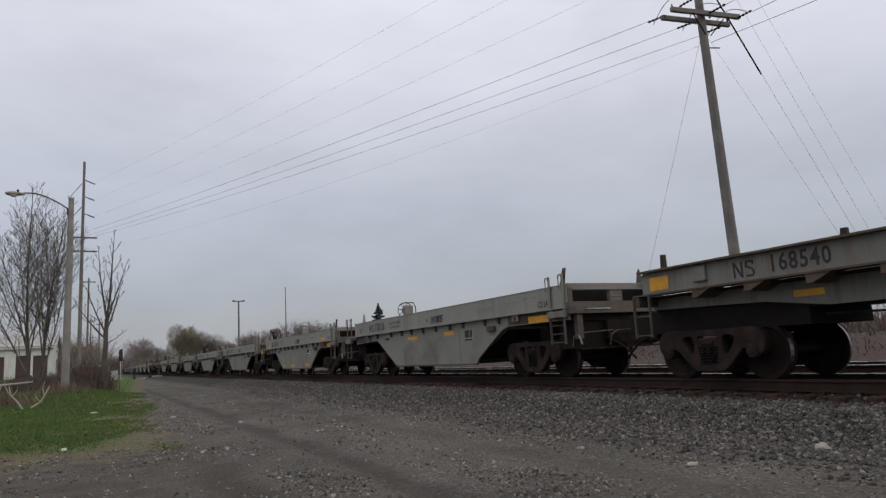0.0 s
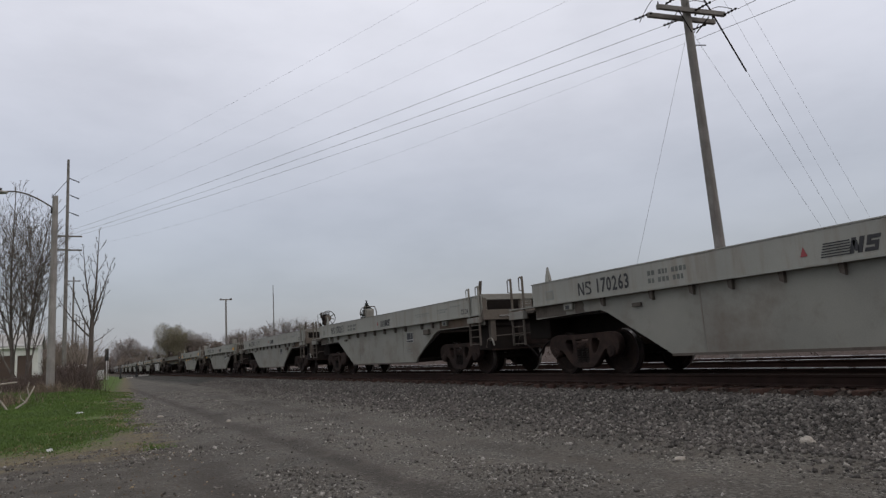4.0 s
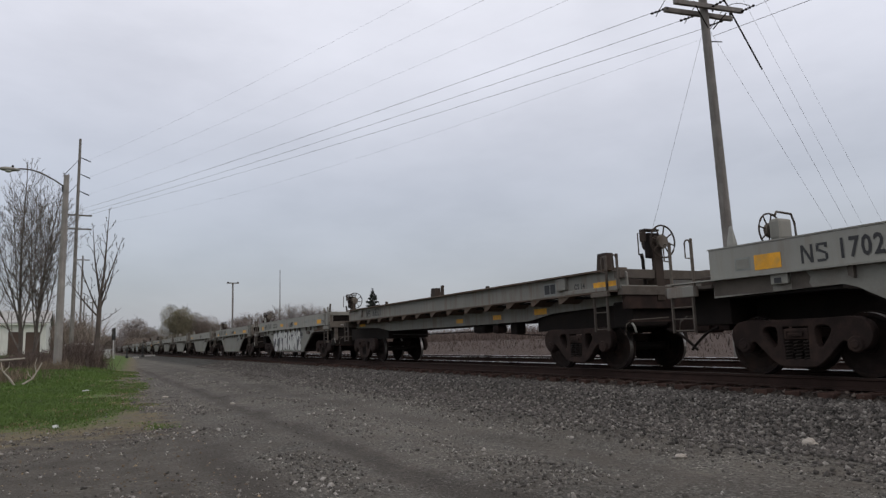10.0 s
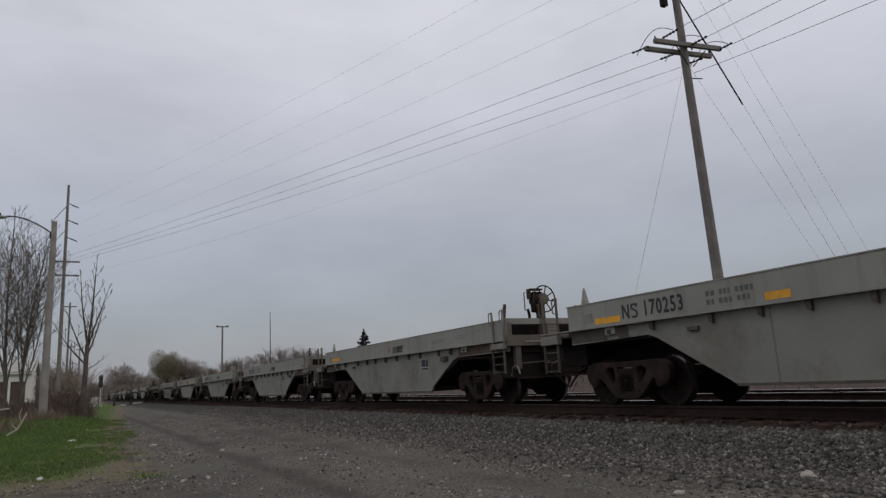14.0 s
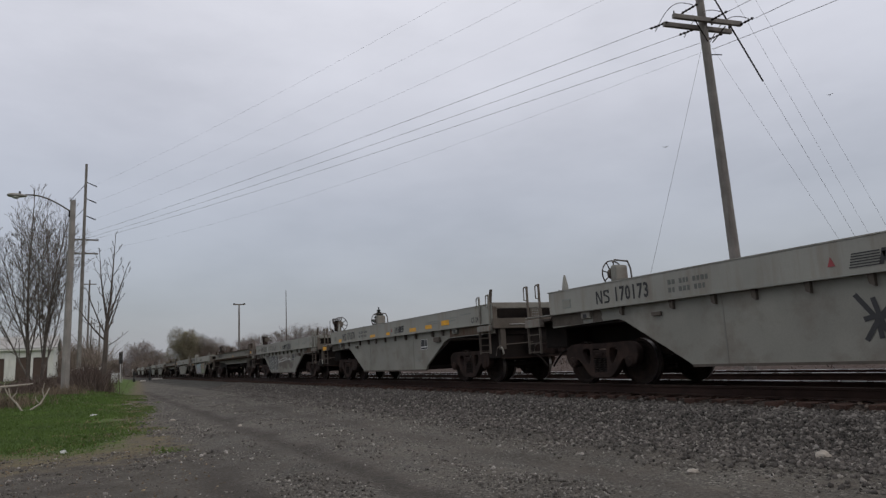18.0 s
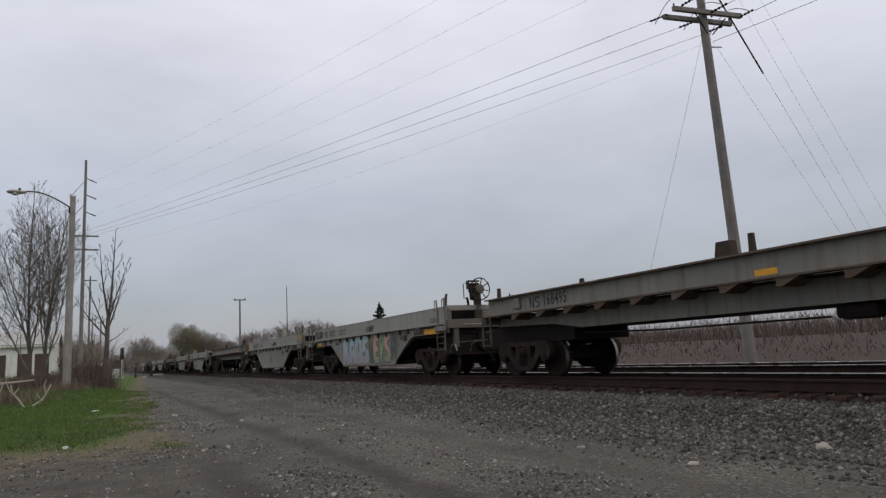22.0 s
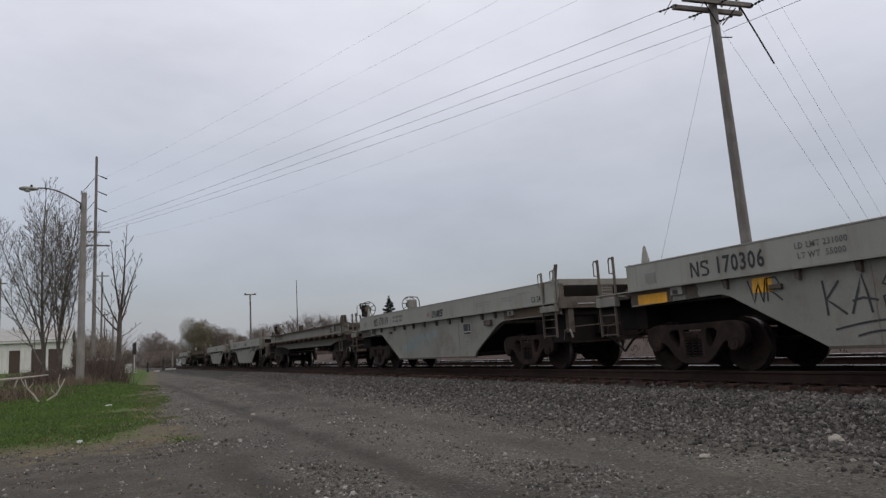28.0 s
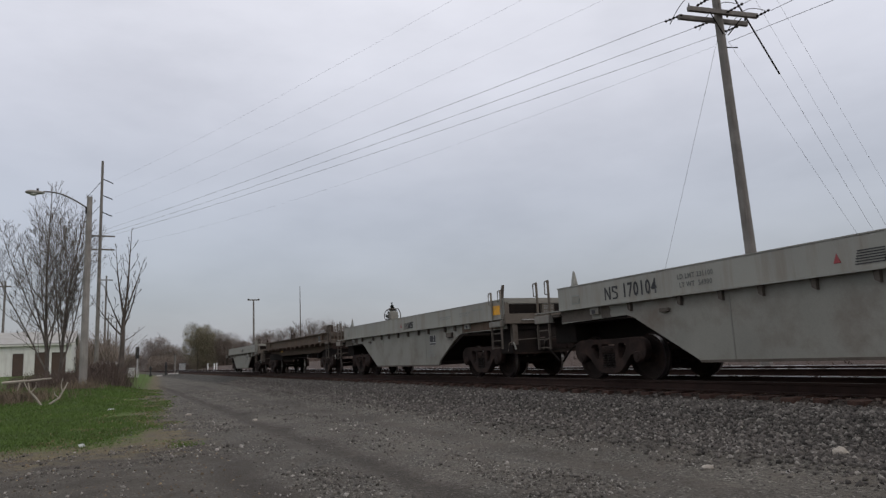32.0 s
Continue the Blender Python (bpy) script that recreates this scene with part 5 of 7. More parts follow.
scrawl(CAR[17], [curl(6.9, 0.9, 0.4, 0.8, 4), curl(9.3, 1.05, 0.5, 0.6, 6), curl(10.0, 1.3, 0.5, 0.12, 9)], 0.02, GBLACK)
scrawl(CAR[17], [curl(0.0 + 0.14 * i, 1.75 + 0.015 * (i % 3), 0.17, 0.22, 200 + i) for i in range(9)] + [[(0.0, 1.88), (0.4, 1.92), (0.9, 1.90), (1.25, 1.93)]], 0.023, GBLACK, -1.4265)
blotch(CAR[15], 3.4, 5.6, 0.44, 1.40, GBLACK, 3), blotch(CAR[15], 5.7, 6.6, 0.62, 1.36, GBROWN, 4), blotch(CAR[15], 6.5, 7.7, 0.50, 1.22, GBROWN, 41), blotch(CAR[15], 7.5, 8.3, 0.75, 1.38, GBROWN, 42), blotch(CAR[15], 8.1, 8.9, 0.52, 0.98, GBROWN, 43), blotch(CAR[15], 10.2, 10.9, 1.15, 1.42, GBROWN, 44), blotch(CAR[15], 9.1, 9.8, 1.1, 1.42, GBROWN, 5)
for k, (u, z, ru, rz) in enumerate(((2.12, 1.41, 0.09, 0.07), (2.55, 1.36, 0.14, 0.07), (2.74, 1.28, 0.10, 0.15), (2.98, 1.24, 0.09, 0.16), (3.24, 1.38, 0.11, 0.13), (3.22, 1.12, 0.08, 0.12), (0.72, 1.75, 0.13, 0.07), (1.05, 1.80, 0.14, 0.045))):
    smear(CAR[15], u, z, ru, rz, GBLACK, 90 + k, -1.3635 if z < 1.5 else -1.4235)
scrawl(CAR[15], [curl(3.5 + 0.165 * i, 0.9 + 0.12 * math.sin(i * 2), 0.30, 0.72, 30 + i) for i in range(13)], 0.010, GWHITE)
scrawl(CAR[15], [curl(7.6 + 0.3 * i, 1.74, 0.25, 0.3, 70 + i) for i in range(4)] + [curl(4.6 + 0.5 * i, 1.75, 0.2, 0.22, 80 + i) for i in range(2)], 0.045, GBLACK, -1.4265)
scrawl(CAR[15], [[(5.75 + 0.12 * math.cos(k * 0.6), 1.02 + 0.12 * math.sin(k * 0.6)) for k in range(12)], [(5.9, 1.0), (6.5, 1.12), (7.4, 1.16), (7.5, 1.08), (6.6, 0.98), (5.9, 0.96)]], 0.02, GWHITE)
scrawl(CAR[15], [[(3.19 + r * math.cos(0.5 * k), 1.78 + r * math.sin(0.5 * k)) for k in range(14)] for r in (0.13, 0.06)], 0.012, GWHITE, -1.4265)
decal(CAR[15], lettering("GOT A JOB", 0.20, GWHITE, 0.8), 7.95, 1.08, x=-1.3675)
def stroke_word(car, letters, u0, z0, wide, tall, step_u, r, material, x=-1.366):
    """Letters written in single sprayed strokes."""
    shapes = {"K": [[(0.05, 1.0), (0.1, 0.5), (0.12, 0.0)], [(0.6, 0.95), (0.12, 0.45), (0.35, 0.3), (0.75, 0.0)]], "A": [[(0.0, 0.0), (0.25, 0.6), (0.42, 1.05), (0.55, 0.5), (0.62, 0.0)], [(0.05, 0.35), (0.4, 0.42), (0.85, 0.32)]],
              "E": [[(0.8, 0.95), (0.3, 1.0), (0.12, 0.75), (0.5, 0.55), (0.1, 0.4), (0.15, 0.05), (0.7, 0.0), (0.9, 0.2)]], "O": [[(0.5 + 0.45 * math.cos(0.5 * q), 0.5 + 0.5 * math.sin(0.5 * q)) for q in range(14)]],
              "R": [[(0.1, 0.0), (0.12, 0.5), (0.15, 1.0), (0.6, 1.0), (0.75, 0.75), (0.5, 0.5), (0.2, 0.48), (0.5, 0.3), (0.85, 0.0)]], "W": [[(0.0, 1.0), (0.15, 0.5), (0.25, 0.0), (0.45, 0.55), (0.55, 0.8), (0.65, 0.4), (0.75, 0.0), (0.95, 1.0)]]}
    for i, ch in enumerate(letters):
        scrawl(car, [[(u0 + i * step_u + a * wide, z0 + b * tall) for a, b in line] for line in shapes[ch]], r, material, x)


stroke_word(CAR[20], "WR", 2.60, 1.10, 0.34, 0.36, 0.30, 0.015, GBLACK)
stroke_word(CAR[20], "KAEOR", 3.82, 0.82, 0.44, 0.50, 0.40, 0.017, GBLACK)
scrawl(CAR[20], [[(3.95 + 0.13 * k, 0.62 + 0.10 * math.sin(0.26 * k)) for k in range(13)], [(4.25 + 0.09 * k, 0.52 + 0.06 * math.sin(0.4 * k)) for k in range(8)]], 0.014, GBLACK)
for k, (u, z, ru, rz) in enumerate(((4.55, 0.72, 0.28, 0.16), (4.95, 0.88, 0.30, 0.18), (5.3, 0.72, 0.2, 0.14), (5.35, 1.05, 0.26, 0.14), (5.85, 1.0, 0.22, 0.2), (6.3, 1.06, 0.24, 0.17), (6.75, 1.12, 0.2, 0.18))):
    smear(CAR[21], u, z, ru, rz, GTEAL, 120 + k, -1.3635 - 0.0003 * k)
scrawl(CAR[21], [curl(4.4 + 0.36 * i, 0.82 + 0.05 * i, 0.5, 0.5, 120 + i) for i in range(6)], 0.014, GTEAL)
scrawl(CAR[13], [[(6.72, 1.28), (6.85, 1.1), (6.98, 0.92), (7.0, 0.68)], [(7.25, 1.25), (7.14, 1.08), (6.98, 0.92), (6.8, 0.66)], [(6.95, 1.22), (7.0, 1.0), (7.06, 0.8), (7.22, 0.62)], [(6.8, 0.94), (7.0, 0.98), (7.22, 0.92)]], 0.035, GBLACK)
blotch(CAR[7], 5.0, 5.95, 0.82, 1.26, PATCH, 12)
blotch(CAR[13], 12.02, 12.2, 1.64, 1.79, GWHITE, 14, -1.4235)
for n, a, b in ((15, "LD LMT 231500", "LT WT  54500"), (5, "LD LMT 230800", "LT WT  55200"), (2, "LD LMT 231100", "LT WT  54900"), (7, "LD LMT 230900", "LT WT  55100"), (20, "LD LMT 231000", "LT WT  55000"), (23, "LD LMT 231100", "LT WT  54900")):
    decal(CAR[n], lettering(a, 0.125, STENCIL, 0.86), 3.93, 1.86, "weight_stencil"), decal(CAR[n], lettering(b, 0.125, STENCIL, 0.86), 3.93, 1.71, "weight_stencil")


# ---- poles, lamps and wires ----
def wire_between(a, b, sag, r, n=14, seg=5):
    a, b = Vector(a), Vector(b)
    pts = []
    for i in range(n + 1):
        f = i / n
        p = a.lerp(b, f)
        p.z -= sag * 4 * f * (1 - f)
        pts.append(p)
    return tube(bmesh.new(), pts, r, seg)


def insulator(bm, p, q, r=0.05):
    p, q = Vector(p), Vector(q)
    pts, rs = [], []
    for i in range(5):
        pts += [p.lerp(q, (i + 0.05) / 5), p.lerp(q, (i + 0.5) / 5), p.lerp(q, (i + 0.9) / 5)]
        rs += [r * 0.35, r, r * 0.4]
    return tube(bm, pts, rs, 8)


UX, UY = 18.42, 14.95            # the near utility pole
TX, TY = -1.5, 70.0              # the tall pole past the lot


def build_utility_pole():
    t = thing("utility_pole", "tall weathered wooden utility pole with double crossarm beyond the tracks", "utility pole", at=pose(UX + 0.27, UY, 0, 0, -1.4, 0))
    bm = tube(bmesh.new(), [(0, 0, 0.2 + i * 1.55) for i in range(13)], [0.195 - 0.007 * i for i in range(13)], 14)
    part("pole", bm, POLEWOOD, t)
    for k, (dy, z) in enumerate(((-0.22, 12.34), (0.22, 12.26))):
        a = part("crossarm", B((-1.45, 1.45, -0.06, 0.06, -0.08, 0.08), bevel=0.01), POLEWOOD, t, "grey timber crossarm")
        a.matrix_basis = pose(0, dy, z, 0, 0, -8)
    for s in (-1, 1):
        br = bmesh.new()
        rod(br, (s * 0.75, -0.3, 12.2), (s * 0.12, -0.2, 11.55), 0.022, n=6)
        part("brace", br, DARK, t)
        for dx in (1.35, 0.45):
            pin = bmesh.new()
            rod(pin, (s * dx, 0, 12.35), (s * dx, 0, 12.55), 0.035, 0.02, 8)
            part("pin_insulator", pin, DARK, t)
    # strain insulators toward both spans and the jumpers over the arm
    for dx in (-1.35, 0.05, 1.35):
        part("strain_insulator", insulator(bmesh.new(), (dx, 0.3, 12.3), (dx - 0.2, 0.95, 12.32)), DARK, t)
        part("strain_insulator", insulator(bmesh.new(), (dx, -0.3, 12.3), (dx, -1.0, 12.28)), DARK, t)
        pts = [(dx - 0.2 * f, 0.9 - 1.85 * f, 12.24 + 0.45 * math.sin(math.pi * f)) for f in [i / 10 for i in range(11)]]
        part("jumper", rods(pts, 0.014, 5), WIRE, t)
    for z in (14.4, 16.1, 17.9):
        pb = bmesh.new()
        rod(pb, (0, 0, z - 0.1), (-0.75, 0.15, z), 0.03, n=6)
        insulator(pb, (-0.55, 0.11, z), (-0.85, 0.17, z), 0.08)
        part("post_insulator", pb, DARK, t)
    cb = B((-0.55, -0.33, 0.08, 0.28, 13.95, 14.25), bevel=0.03)
    part("cut_out_box", cb, DARK, t)
    part("ground_clamp", rods([(0.2, 0, 11.2), (0.5, -0.2, 11.15)], 0.02, 5), DARK, t)
    return t


build_utility_pole()


def stray_wire(a, b, sag, r=0.011, label="thin grey overhead power wire", name="overhead_wire", n=14):
    ob = part(name, wire_between(a, b, sag, r, n), WIRE)
    tagged(ob, label, "power line", "overhead wires")
    return ob


for dx, tx, tz in ((-1.35, -0.9, 14.05), (0.05, 0.0, 14.0), (1.35, 0.95, 14.05)):
    stray_wire((UX + dx - 0.2, UY + 0.95, 12.32), (TX + tx, TY, tz), 0.3, 0.0085)
    stray_wire((UX + dx, UY - 1.0, 12.28), (UX + dx, -36, 12.5), 0.9, 0.010)
stray_wire((UX - 0.1, UY + 0.2, 11.3), (TX + 0.3, TY, 12.7), 0.9, 0.003)
stray_wire((UX + 0.1, UY - 0.2, 11.3), (UX + 0.3, -36, 11.6), 1.6, 0.009)
for z, tz in ((14.4, 15.95), (16.1, 17.6), (17.9, 19.3)):
    stray_wire((UX - 0.85, UY + 0.2, z), (TX + 0.75, TY, tz), 0.5, 0.0036)
    stray_wire((UX - 0.85, UY - 0.2, z), (UX - 0.6, -36, z + 0.5), 0.8, 0.0045)
for a, b, r, nm in (((UX + 0.1, UY, 14.3), (28.7, UY, 0.45), 0.005, "guy"), ((UX + 0.1, UY, 11.7), (28.1, UY, 0.45), 0.004, "guy"), ((UX, UY + 0.1, 11.7), (UX, 20.3, 0.4), 0.005, "guy"),
                    ((UX + 0.1, UY, 16.0), (29.6, UY, 0.45), 0.0036, "guy"), ((UX + 0.1, UY, 17.8), (31.2, UY, 0.45), 0.0036, "guy")):
    g = stray_wire(a, b, 0.0, r, "thin steel guy wire anchored in the field", "guy_wire", 1)
gs = part("guy_strain_rod", rods([(UX + 0.1, UY, 14.25), (21.2, UY, 10.62)], 0.028, 7), DARK)
tagged(gs, "dark fibreglass guy strain rod below the pole top", "guy rod")


def build_tall_pole():
    t = thing("transmission_pole", "slim tall wooden transmission pole with short brackets and two crossarms", "utility pole", at=pose(TX, TY, 1.1))
    bm = tube(bmesh.new(), [(-0.1, 0, i * 2.52) for i in range(9)], [0.20 - 0.011 * i for i in range(9)], 10)
    part("pole", bm, POLEWOOD, t)
    for z in (14.9, 16.55, 18.15):
        b = bmesh.new()
        rod(b, (-0.1, 0, z + 0.25), (0.45, 0, z + 0.02), 0.04, n=6)
        insulator(b, (0.3, 0, z + 0.08), (0.85, 0, z - 0.15), 0.08)
        part("bracket", b, DARK, t)
    for z in (12.8, 11.5):
        part("crossarm", B((-1.05, 1.15, -0.06, 0.06, z - 0.07, z + 0.07), bevel=0.01), POLEWOOD, t)
    for s, z in ((-1, 17.3), (-1, 15.0)):
        part("stay", rods([(-0.1, 0, z + 0.9), (-1.4, 0, z - 0.9)], 0.025, 5), DARK, t)
    return t


build_tall_pole()
for x, y, h, w in ((-1.55, 112, 14.2, 0.9), (-1.5, 150, 11.0, 0.8), (-1.4, 190, 9.6, 0.8), (0.9, 160, 9.0, 0.0), (-12.2, 95, 11.3, 0.6), (0.0, 130, 9.0, 0.5)):
    t = thing("line_pole", "distant brown wooden line pole", "utility pole", "far line poles", at=pose(x, y, 1.2))
    bm = bmesh.new()
    rod(bm, (0, 0, -0.3), (0, 0, h), 0.17, 0.11, 8)
    part("pole", bm, POLEWOOD, t)
    if w:
        part("crossarm", B((-w, w, -0.06, 0.06, h - 0.7, h - 0.55)), POLEWOOD, t)


def build_street_lamp():
    t = thing("street_lamp", "cobra-head street lamp on a pale wooden pole beside the lawn", "street lamp", at=pose(-1.43, 37.97, 0.4))
    bm = tube(bmesh.new(), [(0.004 * i, 0, i * 1.64 - 0.1) for i in range(7)], [0.195 - 0.011 * i for i in range(7)], 14)
    part("pole", bm, LAMPWOOD, t)
    pts = []
    for i in range(13):
        f = i / 12
        pts.append((0.0 - 2.08 * f, 0, 9.1 + 0.85 * math.sin(f * 1.75) - 0.06 * f))
    part("arm", rods(pts, 0.035, 8), PAINT_DIRTY, t, "curved grey lamp arm")
    part("arm_bracket", B((-0.16, 0.14, -0.06, 0.06, 8.85, 9.2), bevel=0.02), DARK, t)
    hb = bmesh.new()
    prof = [(-0.02, 0.05), (0.15, 0.11), (0.4, 0.15), (0.62, 0.15), (0.78, 0.10), (0.84, 0.03)]
    lathe_x(hb, [(x, r) for x, r in prof], 14)
    for v in hb.verts:
        v.co = Vector((-2.0 - v.co.x, v.co.y * 1.05, 9.83 + v.co.z * 0.75))
    head = part("lamp_head", hb, PAINT, t, "grey cobra-head luminaire")
    lb = bmesh.new()
    bmesh.ops.create_uvsphere(lb, u_segments=12, v_segments=8, radius=0.14)
    for v in lb.verts:
        v.co = Vector((-2.47 + v.co.x * 1.2, v.co.y, 9.75 + v.co.z * 0.7))
    part("lens", lb, mat("cloudy_lamp_lens", (0.42, 0.42, 0.40), 0.3, 0, 0.05, 5, 40, 0), head)
    pc = bmesh.new()
    rod(pc, (-2.3, 0, 9.93), (-2.3, 0, 10.03), 0.05, n=8)
    part("photocell", pc, DARK, head)
    return t


build_street_lamp()

# the low utility poles and mast past the tracks
t = thing("field_light_pole", "slim far light pole with a T-shaped head", "light pole", at=pose(23.0, 127.9, 0.5))
bm = bmesh.new()
rod(bm, (0, 0, 0), (0, 0, 12.6), 0.2, 0.14, 8)
part("pole", bm, POLEWOOD, t)
part("cross_head", B((-1.1, 1.1, -0.1, 0.1, 12.45, 12.65)), POLEWOOD, t)
for s in (-1, 1):
    part("floodlight", B((s * 0.9 - 0.14, s * 0.9 + 0.14, -0.12, 0.12, 12.65, 12.76)), DARK, t)
t = thing("radio_mast", "thin grey radio mast behind the bare trees", "mast", at=pose(38.6, 155.3, 0.8))
bm = bmesh.new()
rod(bm, (0, 0, 0), (0, 0, 18.0), 0.16, 0.07, 6)
part("mast_tube", bm, PAINT_DIRTY, t)
part("mast_base", B((-0.4, 0.4, -0.4, 0.4, -0.3, 0.4)), DARK, t)


# ---- trees ----
def branch_mesh(name, seed, start, spec, material, sides=5):
    """Grows tapered limbs by recursion. spec: (levels, children, length, ratio, spread, up, r0, rmin)."""
    rnd = random.Random(seed)
    V, F = [], []
    levels, kids, length, ratio, spread, up, r0, rmin = spec

    def tube(p, q, ra, rb, n):
        d = (q - p).normalized()
        s = d.cross(Vector((0.3, 0.2, 1)) if abs(d.z) < 0.95 else Vector((1, 0, 0))).normalized()
        u = d.cross(s)
        k = len(V)
        for c, r in ((p, ra), (q, rb)):
            for i in range(n):
                a = 2 * math.pi * i / n
                V.append(tuple(c + (s * math.cos(a) + u * math.sin(a)) * r))
        for i in range(n):
            j = (i + 1) % n
            F.append((k + i, k + j, k + n + j, k + n + i))

    def grow(p, d, ln, r, lv):
        steps = 4 if lv < 2 else 3
        for i in range(steps):
            d = (d + Vector((rnd.gauss(0, 0.10), rnd.gauss(0, 0.10), rnd.gauss(0, 0.06) + up * 0.10))).normalized()
            q = p + d * (ln / steps)
            r2 = max(rmin, r * (0.86 if lv else 0.9))
            tube(p, q, r, r2, sides if lv < 2 else 3)
            if lv < levels and (i > 0 or lv > 0):
                for _ in range(kids if i == steps - 1 else max(1, kids - 1)):
                    a = rnd.uniform(0, 2 * math.pi)
                    side = Vector((math.cos(a), math.sin(a), 0))
                    nd = (d + side * spread * rnd.uniform(0.6, 1.3) + Vector((0, 0, up * 0.35))).normalized()
                    grow(q, nd, ln * ratio * rnd.uniform(0.7, 1.15), max(rmin, r2 * 0.62), lv + 1)
            p, r = q, r2

    for p, d, ln, r in start:
        grow(Vector(p), Vector(d).normalized(), ln, r, 0)
    return raw_mesh(name, V, F, material)


def trunk_mesh(stems, material):
    bm = bmesh.new()
    for pts, r0, r1 in stems:
        n = len(pts) - 1
        tube(bm, pts, [r0 + (r1 - r0) * i / n for i in range(n + 1)], 9)
    return mesh_of("trunk", bm, material)


def axis_tree(name, seed, stems, levels, material, gap, rmin, angle, reach, up):
    """Long bending axes with side shoots at every step; stems: (point, heading, length, radius)."""
    rnd = random.Random(seed)
    V, F = [], []

    def ring(c, d, r, n):
        s = d.cross(Vector((0.31, 0.2, 1)) if abs(d.z) < 0.93 else Vector((1, 0.1, 0))).normalized()
        u = d.cross(s)
        k = len(V)
        for i in range(n):
            a = 2 * math.pi * i / n
            V.append(tuple(c + (s * math.cos(a) + u * math.sin(a)) * r))
        return k

    def axis(p, d, ln, r, lv):
        n = 6 if lv == 0 else 3
        steps = max(3, int(ln / gap[lv]))
        side = rnd.uniform(0, 6.3)
        k0 = ring(p, d, r, n)
        for i in range(1, steps + 1):
            f = i / steps
            d = (d + Vector((rnd.gauss(0, 0.022 if lv == 0 else 0.06), rnd.gauss(0, 0.022 if lv == 0 else 0.06), up[lv] / steps))).normalized()
            p = p + d * (ln / steps)
            k1 = ring(p, d, max(rmin, r * (1 - 0.88 * f)), n)
            for q in range(n):
                F.append((k0 + q, k0 + (q + 1) % n, k1 + (q + 1) % n, k1 + q))
            k0 = k1
            if lv < levels and f < 0.97 and (lv > 0 or f > 0.08):
                side += 2.4 + rnd.uniform(-0.6, 0.6)
                a = angle[lv] * rnd.uniform(0.75, 1.25)
                o = Vector((math.cos(side), math.sin(side), 0.15))
                o = (o - d * o.dot(d)).normalized()
                env = reach[lv] * ln * (0.35 + 0.9 * math.sin(math.pi * min(1.0, 0.12 + 0.88 * f))) * rnd.uniform(0.65, 1.15)
                axis(p, (d * math.cos(a) + o * math.sin(a)).normalized(), env, max(rmin, r * (1 - 0.88 * f) * 0.6), lv + 1)

    for p, d, ln, r in stems:
        axis(Vector(p), Vector(d).normalized(), ln, r, 0)
    return raw_mesh(name, V, F, material)


def lot_tree_wide():
    t = thing("bare_tree", "bare multi-stemmed tree with a tall oval crown of fine grey twigs", "tree", "bare trees of the lot", at=pose(-3.6, 47.9, 0.95))
    rnd = random.Random(11)
    stems, starts = [], []
    for x0, lean, dy, ln, r in ((-0.15, -0.04, -0.05, 11.6, 0.115), (0.55, 0.02, 0.08, 11.2, 0.10)):
        pts = [(x0 + lean * k * 0.62 + rnd.uniform(-0.02, 0.02), dy * k * 0.6, -0.2 + k * 0.62) for k in range(5)]
        stems.append((pts, r, r * 0.85))
        starts.append((pts[-1], (lean, dy, 1), ln - 1.8, r * 0.85))
        for k, side, deep, size, rr in ((1, -0.55, 0.1, 9.4, 0.058), (2, 0.16, -0.35, 9.2, 0.05), (3, -0.26, 0.3, 9.2, 0.052), (4, 0.30, 0.15, 8.2, 0.048), (4, -0.42, -0.3, 7.6, 0.042), (3, -0.10, -0.15, 9.4, 0.045)):
            starts.append((pts[k], (side if x0 < 0 else -0.42 * side, deep, 1), size, rr))
    part("trunk", trunk_mesh(stems, BARK), None, t)
    part("crown", axis_tree("crown", 21, starts, 3, BARKMIX, (0.36, 0.30, 0.26, 0.24), 0.0080, (0.66, 0.60, 0.55), (0.23, 0.37, 0.40), (0.25, 0.55, 0.35, 0.3)), None, t)


def lot_tree_small():
    t = thing("bare_tree", "small bare tree with upswept limbs at the lawn's end", "tree", "bare trees of the lot", at=pose(0.28, 45.0, 0.55))
    pts = [(0, 0, -0.2), (0.0, 0, 0.9), (0.06, 0, 1.9), (0.08, 0.02, 2.9), (0.10, 0, 3.9)]
    part("trunk", trunk_mesh([(pts, 0.17, 0.11)], BARK), None, t)
    starts = [((0.08, 0, 2.7), (-0.75, 0.1, 0.7), 3.2, 0.06), ((0.10, 0, 3.2), (0.36, 0.0, 0.95), 3.2, 0.06), ((0.1, 0, 3.9), (0.12, 0.0, 1), 5.4, 0.09), ((0.1, 0, 3.9), (-0.14, 0.1, 1), 4.6, 0.075),
              ((0.08, 0, 2.4), (1, 0.1, 0.4), 1.5, 0.03), ((0.1, 0, 3.5), (0.25, -0.3, 1), 4.2, 0.06), ((0.09, 0, 3.0), (-0.5, -0.2, 0.9), 3.4, 0.055)]
    part("crown", axis_tree("crown", 8, starts, 3, BARK, (0.42, 0.30, 0.24, 0.2), 0.010, (0.66, 0.62, 0.5), (0.20, 0.34, 0.4), (0.45, 0.8, 0.5, 0.4)), None, t)


lot_tree_wide()
lot_tree_small()

